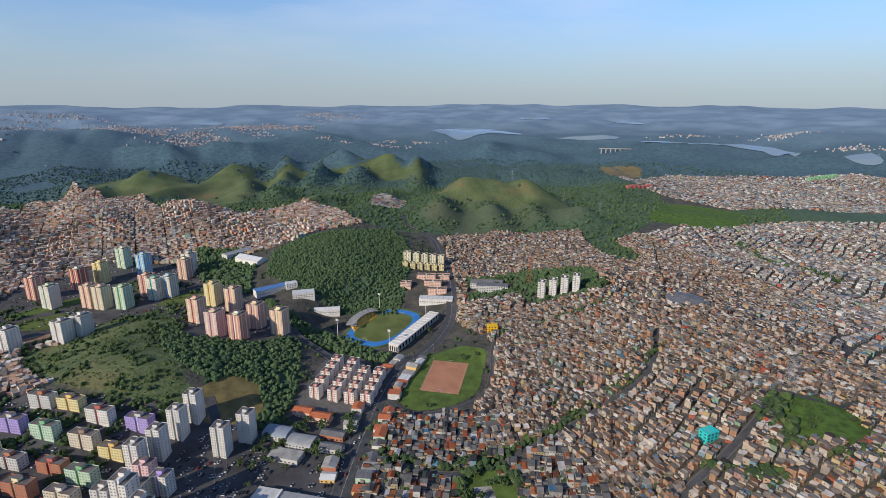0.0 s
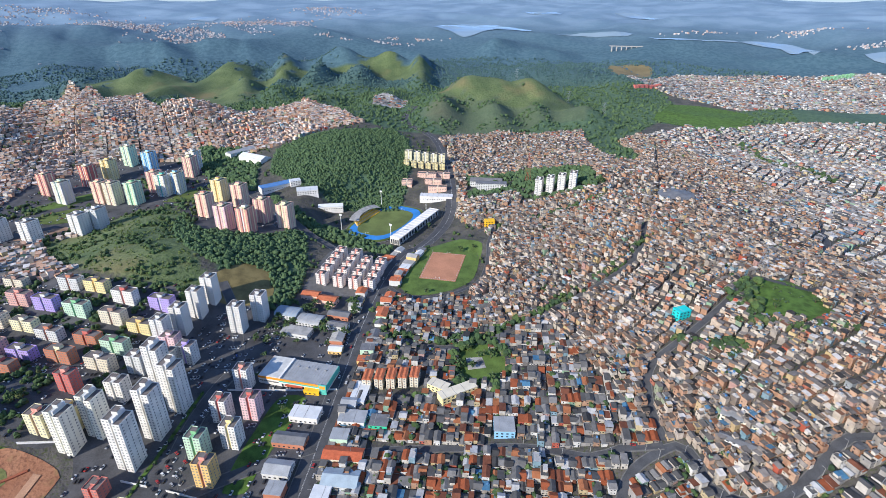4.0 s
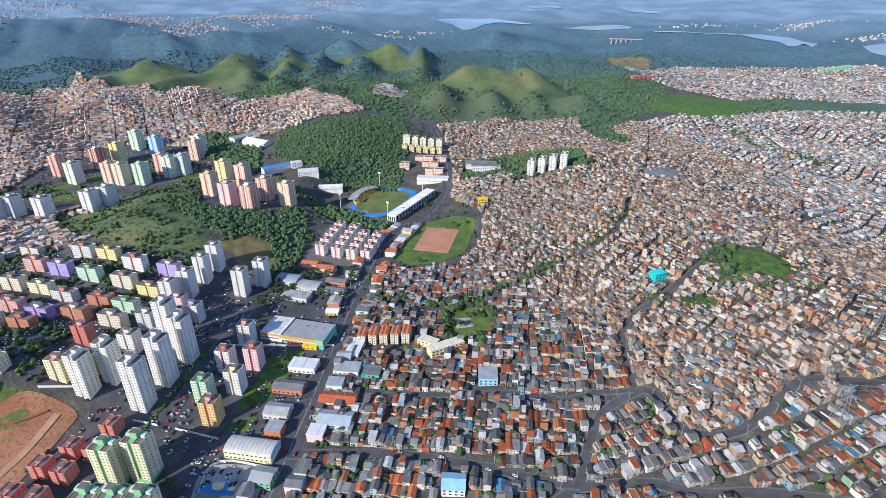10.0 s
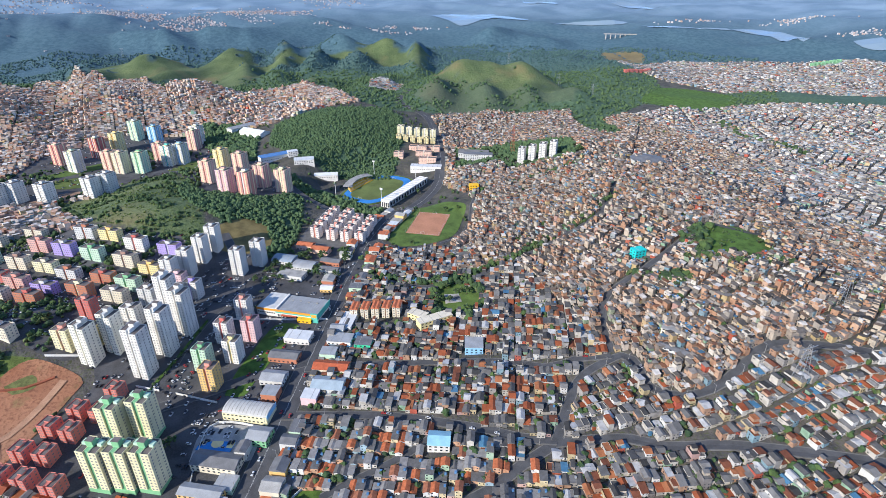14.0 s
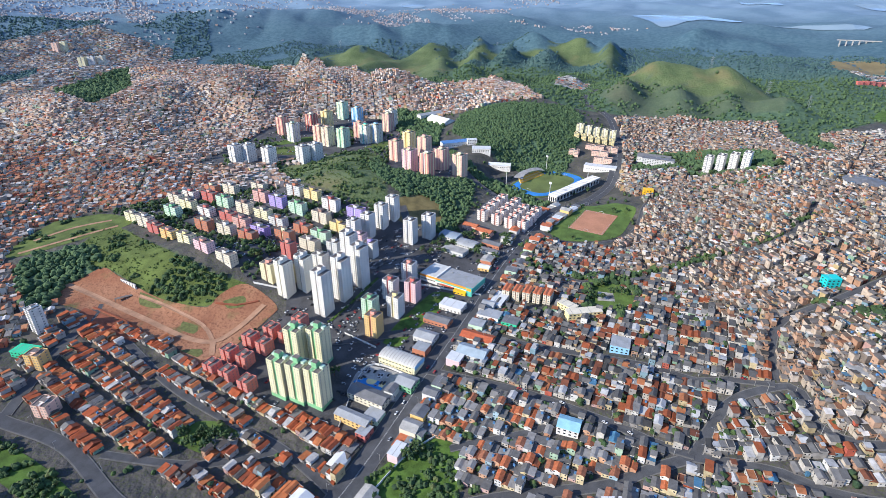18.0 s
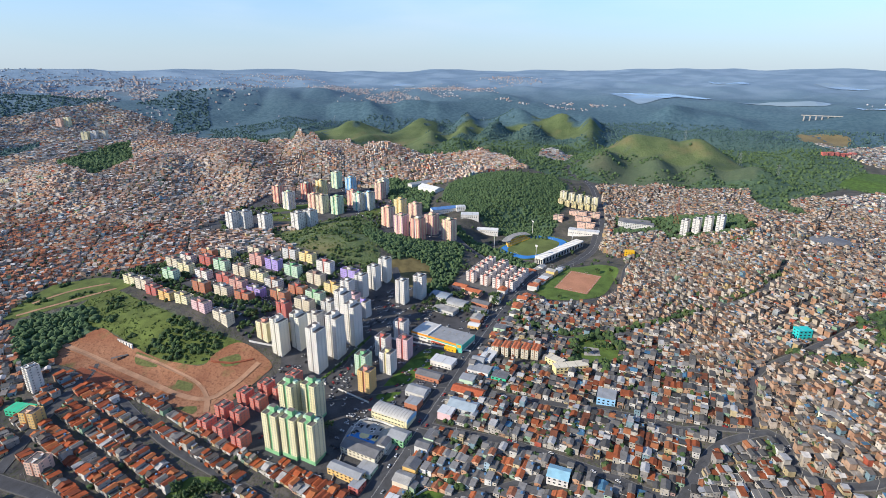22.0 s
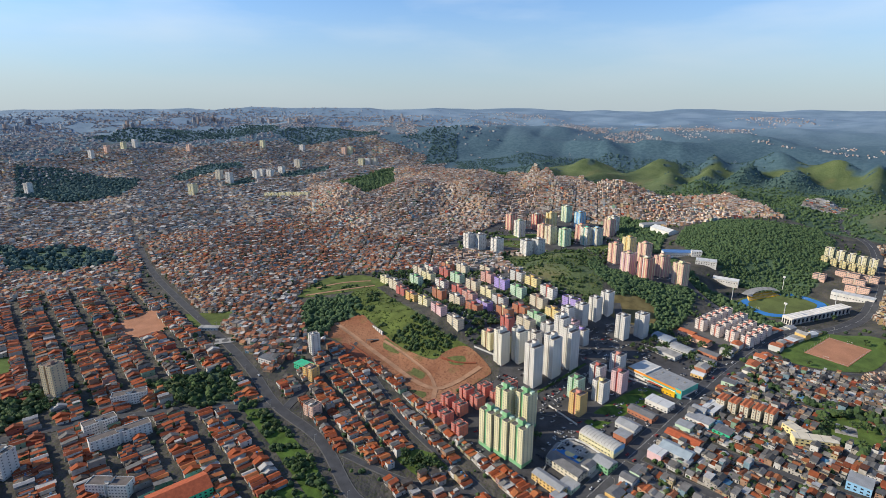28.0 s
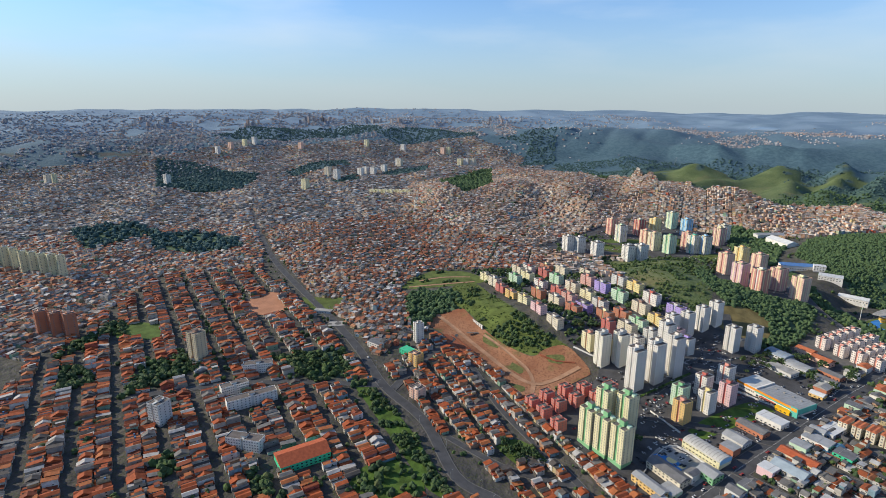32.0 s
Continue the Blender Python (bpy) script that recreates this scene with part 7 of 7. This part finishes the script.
def tree_mesh(seed, h, spread):
    """A trunk with limbs, and a crown of many uneven leaf clumps."""
    r = random.Random(seed)
    trunk = bmesh.new()

    def limb(a, b, ra, rb):
        m = (Vector(b) - Vector(a)).to_track_quat("Z", "Y").to_matrix().to_4x4()
        length = (Vector(b) - Vector(a)).length
        bmesh.ops.create_cone(trunk, cap_ends=True, segments=6, radius1=ra, radius2=rb, depth=length, matrix=Matrix.Translation((Vector(a) + Vector(b)) / 2) @ m)
    limb((0, 0, -0.6), (0.1, 0, h * 0.5), 0.28, 0.18)
    tips = []
    for k in range(5):
        a = k * 1.257 + r.uniform(-0.3, 0.3)
        tip = (math.cos(a) * spread * 0.55, math.sin(a) * spread * 0.55, h * r.uniform(0.58, 0.8))
        limb((0.1, 0, h * r.uniform(0.34, 0.48)), tip, 0.12, 0.05)
        tips.append(tip)
    tips.append((0, 0, h * 0.85))
    crown = bmesh.new()
    for k in range(44):
        c = Vector(r.choice(tips)) + Vector((r.gauss(0, 0.24), r.gauss(0, 0.24), r.gauss(0, 0.17))) * spread
        rad = spread * r.uniform(0.12, 0.26)
        got = bmesh.ops.create_icosphere(crown, subdivisions=1, radius=rad, matrix=Matrix.Translation(c))
        for v in got["verts"]:
            v.co = c + (v.co - c) * r.uniform(0.6, 1.35)
    return trunk, crown


def make_tree(seed, h, spread, label):
    trunk, crown = tree_mesh(seed, h, spread)
    ob = thing("tree", 0, 0, -100, 0, label, "tree", "street trees")
    part("trunk", trunk, BARK, ob)
    part("crown", crown, LEAVES, ob)
    return ob


spots = []
tr = random.Random(12)
for poly, n in [(PARK, 16), (SQUARE_GREEN, 16), (BOTTOM_GREEN, 6), (DEPOTS, 90), (STRIP_WOOD, 6), (ESTATE, 45), ([(-560, 60), (-470, 40), (-450, 100), (-540, 118)], 16), (DITCH, 8), (PITCH_LOT, 10), (MEADOW, 4), ([(200, 400), (250, 430), (280, 400), (230, 380)], 10), ([(-90, 700), (-60, 720), (20, 850), (0, 860)], 10), (SCHOOL_LOT, 10), (BLOCKS_LOT, 14), ([(-620, -20), (-560, -70), (-540, 10)], 10)]:
    p = np.array(poly)
    k = 0
    while k < n:
        x, y = tr.uniform(p[:, 0].min(), p[:, 0].max()), tr.uniform(p[:, 1].min(), p[:, 1].max())
        k += 1
        if poly_in(x, y, poly) and all(line_gap(np.array(x), np.array(y), l) > w / 2 + 2.5 for l, w in ROADS):
            spots.append((x, y))
kinds = [make_tree(1, 8, 4.2, "broad green street tree with an uneven crown"), make_tree(2, 6, 3.2, "small bushy green tree"), make_tree(3, 10, 5.0, "tall dark green tree")]
footprints = [(o.location.x, o.location.y, 13) for o in bpy.data.objects if o.get("category") in ("apartment building",)] + [(o.location.x, o.location.y, 13) for o in bpy.data.objects if o.get("category") in ("hall", "warehouse", "school", "shop") and o.name != "supermarket"] + [(-139, 431, 40), (-10, 637, 44)]
first = [True, True, True]
for x, y in spots:
    if any(math.hypot(x - a, y - b) < r for a, b, r in footprints):
        continue
    k = tr.choice((0, 1, 1, 2))
    m = pose(x, y, float(ground(x, y)) + 0.1, 0, 0, tr.uniform(0, 360))
    if first[k]:
        kinds[k].matrix_world = m
        first[k] = False
    else:
        copy_thing(kinds[k], m)
x, y = rng.uniform(-1100, 560, 14000), rng.uniform(0, 1250, 14000)
ok = free_of_sites(x, y) & ((noise2(x, y, 45, 1.0) > 0.38) | (rng.random(14000) < 0.22))
crowns("garden_trees", x[ok], y[ok], rng.uniform(2.2, 4.6, ok.sum()) * 1.35, "small green garden trees between the houses", 1, None, 0.1)
x, y = scatter([(-105, 120), (-95, 490), (80, 490), (140, 320), (240, 280), (380, 250), (380, 120), (100, 110)], 11)
ok = free_of_sites(x, y)
crowns("backyard_trees", x[ok], y[ok], rng.uniform(2.5, 5.5, ok.sum()), "green trees in back yards", 3)
x, y = scatter(SCHOOL_WOOD, 5)
ok = np.array([all(math.hypot(a - c, b - d) > r + 2 for c, d, r in footprints) and abs(b - 922) + abs(a - 69) * 0.6 > 36 for a, b in zip(x, y)])
crowns("school_wood", x[ok], y[ok], rng.uniform(4, 8, ok.sum()), "dark wood round the school and the white slabs", 2, FOREST_LEAVES)
x, y = scatter(BANK, 3.2)
ok = noise2(x, y, 8, 6.0) > -0.1
crowns("embankment_scrub", x[ok], y[ok], rng.uniform(1.0, 2.4, ok.sum()), "low pale green scrub and tall grass on the embankment", 1, BRIGHT_LEAVES, 0.2)
x, y = scatter(BANK, 4.2)
ok = (noise2(x, y, 15, 3.0) > 0.45) | ((x > -430) & (x < -355) & (y < 335) & (noise2(x, y, 12, 1.0) > -0.6))
crowns("embankment_bushes", x[ok], y[ok], rng.uniform(2, 5.5, ok.sum()), "green bushes on the embankment", 3)
x, y = scatter(ESTATE, 6.0)
ok = (noise2(x, y, 33, 2.2) > -0.2) & (x < -285) & ~many_in(x, y, [BANK, DIRT]) & np.array([all(abs(a - c) > 15 or abs(b - d) > 9 for c, d, r in footprints) for a, b in zip(x, y)])
for line, width in ROADS:
    ok &= line_gap(x, y, line) > width / 2 + 3
crowns("estate_trees", x[ok], y[ok], rng.uniform(2.5, 6.0, ok.sum()), "green trees between the estate blocks", 3)
x, y = scatter([(-880, 130), (-600, 130), (-300, 60), (-250, -110), (-420, -250), (-700, -190)], 17)
ok = free_of_sites(x, y) & (noise2(x, y, 37, 5.5) > 0.15)
crowns("terrace_garden_trees", x[ok], y[ok], rng.uniform(3, 6.5, ok.sum()), "dark garden trees between the terraces", 3)
x, y = scatter(GREEN_FIELD_W, 8)
ok = noise2(x, y, 21, 1.5) > 0.3
crowns("green_edge_trees", x[ok], y[ok], rng.uniform(2.5, 6, ok.sum()), "trees at the edge of the estate green", 3)
x, y = scatter(PINK_GRASS, 7)
ok = noise2(x, y, 17, 6.0) > 0.1
u, v = scatter(PINK_GRASS, 3.8)
low_ok = noise2(u, v, 9, 2.0) > 0.0
crowns("hill_scrub", u[low_ok], v[low_ok], rng.uniform(0.9, 2.2, low_ok.sum()), "low scrub and tall grass on the hill", 1, BRIGHT_LEAVES, 0.2)
crowns("hill_bushes", x[ok], y[ok], rng.uniform(2, 5, ok.sum()), "scattered bushes on the grassy hill", 3)
x, y = scatter([(-700, 640), (-720, 900), (-440, 1040), (-290, 860), (-400, 690)], 11)
ok = (noise2(x, y, 40, 9.0) > 0.0) & np.array([all(math.hypot(a - c, b - d) > 16 for c, d, r in footprints) for a, b in zip(x, y)])
crowns("tower_garden_trees", x[ok], y[ok], rng.uniform(3, 7, ok.sum()), "green trees between the hill towers", 3)


# ---- belts of trees along lanes, round the park and the meadow ----
def belt(line, width, gap, size, label):
    p = rounded(line, gap)
    p = np.repeat(p, 2, 0) + rng.normal(0, width, (2 * len(p), 2))
    crowns("tree_belt", p[:, 0], p[:, 1], rng.uniform(0.6, 1.3, len(p)) * size, label, 3)


belt([(-60, 492), (-17, 472), (42, 484), (92, 508), (136, 528)], 2.0, 4, 5.5, "belt of dark green trees along a lane")
belt([(150, 548), (174, 546), (201, 579), (226, 600), (250, 616)], 3.0, 4, 5.0, "strip of bushes and trees on a steep bank")
belt([(*q,) for q in PARK] + [PARK[0]], 2.2, 4.5, 6.0, "ring of trees round the small park")
belt([(266, 436), (268, 458), (286, 486)], 7.0, 2.2, 6.5, "dark trees at the edge of the meadow")
belt([(262, 424), (300, 412), (345, 418)], 3.0, 4, 6.0, "dark trees at the foot of the meadow")
belt([(195, 425), (222, 405), (240, 398)], 3.0, 3, 6.0, "clump of dark trees among the houses")
belt([(-60, 480), (-80, 530), (-60, 556)], 4.0, 5, 5.0, "green trees beside the avenue")
belt([(70, 735), (117, 735), (175, 740), (228, 758)], 2.5, 4, 5.5, "line of dark trees along a valley lane")
belt([(668, 1229), (666, 1154), (652, 1100), (700, 1010), (690, 960)], 7.0, 4, 7.0, "green strip of trees beside a far lane")
belt([(330, 180), (345, 230), (338, 270)], 5.0, 4, 6.0, "green gully between houses")

for wname, poly, gap, cut, size, label in (("plot_bushes", BOTTOM_GREEN, 3.2, 0.1, (1.5, 4.5), "bushes and small trees on the fenced plot"), ("stream_trees", DITCH, 3.5, -0.25, (2, 5.5), "dark trees along the stream"), ("square_trees", SQUARE_GREEN, 3.5, -0.2, (2.5, 5), "green trees round a small court"), ("meadow_scrub", MEADOW, 4, 0.5, (1, 2.5), "low scrub on the meadow")):
    x, y = scatter(poly, gap)
    ok = noise2(x, y, 9, 4.0) > cut
    crowns(wname, x[ok], y[ok], rng.uniform(*size, ok.sum()), label, 3)


# ---- shops and yards along the avenue ----
SHOP_ROOFS = [DARKTIN, TIN, PALETIN, TERRACOTTA, CONCRETE]
SHOP_WALLS = [P_WHITE, P_GREY, P_BEIGE, P_OCHRE, P_BRICK, P_MINT, P_PINK]
SHOP_WORDS = {"white_paint": "white", "pale_grey_paint": "pale grey", "beige_paint": "beige", "ochre_paint": "ochre", "brick_paint": "brick red", "mint_paint": "mint green", "pink_paint": "pale pink"}
sr = random.Random(21)
avenue = rounded(STREET[:10], 2)
gone, at = 0.0, 0
while at < len(avenue) - 4:
    (ax, ay), (bx, by) = avenue[at], avenue[at + 2]
    a = math.atan2(by - ay, bx - ax)
    w, d = sr.uniform(8, 14), sr.uniform(9, 15)
    for sd in (-1, 1):
        off = 17 / 2 + 2.2 + d / 2
        x, y = ax - math.sin(a) * off * sd, ay + math.cos(a) * off * sd
        clear = all(math.hypot(x - c, y - e) > r * 0.6 + 7 for c, e, r in footprints) and not many_in(np.array([x]), np.array([y]), [BOTTOM_GREEN, STADIUM, PITCH_LOT, GREEN_STRIP])[0] and math.hypot(x + 141, y - 421) > 44
        if clear and all(line_gap(np.array(x), np.array(y), rounded(l)) > v / 2 + 6 for l, v in ROADS[1:]):
            wall = sr.choice(SHOP_WALLS)
            fl = sr.choice((1, 1, 2, 2))
            plain_building("avenue_shop", x, y, math.degrees(a) + (90 if sd < 0 else -90), w, d, 3.2 * fl + 0.6, wall, sr.choice(SHOP_ROOFS), "%s %s-storey shop on the avenue" % (SHOP_WORDS[wall.name], ("one", "two")[fl - 1]), "shop", sr.choice(("flat", "gable")), "avenue shops", 1)
    at += int(w / 2) + 1
WALL_WHITE = plain("whitewashed_wall", (0.6, 0.59, 0.56), 0.9, 0.3, 0.2)
for line in ([(-208, 301), (-171, 292)], [(-244, 308), (-223, 304)], [(-300, 231), (-250, 206.5), (-170, 204)], [(-160, 200), (-168, 268), (-128, 268)], [(-200, 402), (-104, 404)], [(-330, 330), (-290, 338)], [(-84, 372), (-30, 374)], [(-112, 158), (-100, 196), (-80, 224)]):
    ribbon("perimeter_wall", line, 0.4, 2.1, WALL_WHITE, "low whitewashed perimeter wall", "wall", thick=2.6)
for line in ([(-233, 296), (-225, 345), (-220, 398)], [(-300, 420), (-296, 480), (-290, 530)]):
    ribbon("green_median", line, 3.0, 0.6, LAWN, "narrow strip of grass between car parks", "lawn")
    q = rounded(line, 6)
    crowns("median_shrubs", q[:, 0] + rng.normal(0, 0.6, len(q)), q[:, 1], rng.uniform(1.2, 3.0, len(q)), "shrubs and small trees on the green median", 3)

# ---- cars ----
CAR_PAINT = palette("car_paint", [(5, (0.62, 0.63, 0.64)), (4, (0.32, 0.33, 0.35)), (4, (0.03, 0.03, 0.035)), (2, (0.35, 0.03, 0.03)), (1, (0.05, 0.1, 0.3))], 0.35, 0.1, "object")
TYRE = plain("tyre_rubber", (0.02, 0.02, 0.02), 0.9, 0.2, 2.0)


def make_car():
    ob = thing("car", 0, 0, -100, 0, "small parked hatchback car on asphalt", "car", "parked cars")
    bm = boxes((-0.85, 0.85, -2.05, 2.05, 0.3, 0.85))
    bmesh.ops.bevel(bm, geom=bm.edges[:], offset=0.12, segments=1, affect="EDGES")
    block(bm, -0.58, 0.58, -1.18, 0.22, 1.4, 1.46)
    part("body", bm, CAR_PAINT, ob)
    bm = bmesh.new()
    lo = [bm.verts.new(q) for q in ((-0.78, -1.6, 0.85), (0.78, -1.6, 0.85), (0.78, 0.9, 0.85), (-0.78, 0.9, 0.85))]
    hi = [bm.verts.new(q) for q in ((-0.6, -1.2, 1.4), (0.6, -1.2, 1.4), (0.6, 0.25, 1.4), (-0.6, 0.25, 1.4))]
    bm.faces.new(hi), bm.faces.new(lo[::-1])
    for k in range(4):
        bm.faces.new((lo[k], lo[(k + 1) % 4], hi[(k + 1) % 4], hi[k]))
    part("cabin", bm, GLASS, ob, "dark glazed cabin")
    for sx in (-0.78, 0.78):
        for sy in (-1.3, 1.3):
            bm = bmesh.new()
            bmesh.ops.create_cone(bm, cap_ends=True, segments=10, radius1=0.32, radius2=0.32, depth=0.22, matrix=Matrix.Translation((sx, sy, 0.32)) @ Matrix.Rotation(radians(90), 4, "Y"))
            part("wheel", bm, TYRE, ob)
    return ob


car = make_car()
places = []
for i in range(7):
    for j in range(3):
        places.append((-178 + j * 13, 226 + i * 9 + 3 * j, tr.choice((82, -98))))
for i in range(20):
    places.append((-218 + i * 0.8, 302 + i * 6.2, -8 + tr.choice((0, 180)) + 60))
for i in range(14):
    places.append((-206 + i * 0.5, 306 + i * 6.5, 50))
for i in range(8):
    places.append((-76 + i * 5, 384, 0))
for k in range(24):
    f = tr.uniform(0, 1)
    line = rounded(STREET[:9], 4)
    q = line[int(f * (len(line) - 2))]
    side = tr.choice((-5.5, -2.5, 2.5, 5.5))
    places.append((q[0] + side, q[1], -6 + (180 if side < 0 else 0)))
for k in range(26):
    l, w = tr.choice(ROADS[1:5] + ROADS[7:8] + ROADS[9:10])
    line = rounded(l, 4)
    i = tr.randrange(1, len(line) - 2)
    dx, dy = line[i + 1] - line[i - 1]
    off = tr.choice((-1, 1)) * (w / 2 - 1.6)
    a = math.atan2(dy, dx)
    places.append((line[i][0] - math.sin(a) * off, line[i][1] + math.cos(a) * off, math.degrees(a) - 90))
for n, (x, y, turn) in enumerate(places):
    m = pose(x, y, float(ground(x, y)) + 0.55, 0, 0, turn)
    if n == 0:
        car.matrix_world = m
    else:
        copy_thing(car, m)

# ---- far parked cars ----
cx, cy = np.concatenate([np.stack(scatter(ESTATE, 7.0)), np.stack(scatter(PINK_TOWERS, 13))], 1)
ok = ~many_in(cx, cy, [BANK, DIRT]) & np.array([all(abs(a - c) > 15 or abs(b - d) > 10 for c, d, r in footprints) for a, b in zip(cx, cy)]) & (noise2(cx, cy, 19, 4.0) > -0.25)
cx, cy = np.round(cx[ok] / 2.6) * 2.6, np.round(cy[ok] / 9) * 9 + 0.23 * cx[ok] % 4
way = np.full(len(cx), radians(-8))
cz = ground(cx, cy) + 0.35
v, q = np_boxes(np.stack([cx, cy, cz], 1), np.tile([1.7, 4.1, 0.75], (len(cx), 1)), way)
tagged(new("distant_cars", np_mesh("cars", v, q, palette("far_car_paint", [(5, (0.6, 0.6, 0.6)), (4, (0.3, 0.31, 0.33)), (5, (0.04, 0.04, 0.045)), (0.7, (0.33, 0.03, 0.03))], 0.4, 0.1))), "many parked cars between the estate blocks", "cars", kind="stuff")
v, q = np_boxes(np.stack([cx, cy - 0.2, cz + 0.75], 1), np.tile([1.4, 2.0, 0.5], (len(cx), 1)), way)
tagged(new("distant_car_cabins", np_mesh("cabins", v, q, GLASS)), "dark glazed cabins of parked cars", "cars", kind="stuff")

# ---- street lamps ----
lamp = thing("street_lamp", 0, 0, -100, 0, "tall grey concrete street lamp on the pavement", "street lamp", "street lamps")
bm = bmesh.new()
bmesh.ops.create_cone(bm, cap_ends=True, segments=8, radius1=0.16, radius2=0.1, depth=9, matrix=Matrix.Translation((0, 0, 4.3)))
part("pole", bm, CONCRETE, lamp)
part("arm", boxes((-0.06, 2.0, -0.05, 0.05, 8.6, 8.72)), STEEL, lamp)
part("head", boxes((1.6, 2.3, -0.14, 0.14, 8.45, 8.6)), STEEL, lamp)
n = 0
for l, w in (ROADS[0], ROADS[2], ROADS[3], ROADS[7], ROADS[1]):
    line = rounded(l, 38)
    for i in range(1, len(line) - 1):
        if line[i][1] > 760 or line[i][0] < -700:
            continue
        dx, dy = line[i + 1] - line[i - 1]
        a = math.atan2(dy, dx)
        s = -1 if i % 2 else 1
        x, y = line[i][0] - math.sin(a) * s * (w / 2 + 1.2), line[i][1] + math.cos(a) * s * (w / 2 + 1.2)
        m = pose(x, y, float(ground(x, y)) + 0.3, 0, 0, math.degrees(a) - s * 90)
        if n == 0:
            lamp.matrix_world = m
        else:
            copy_thing(lamp, m)
        n += 1
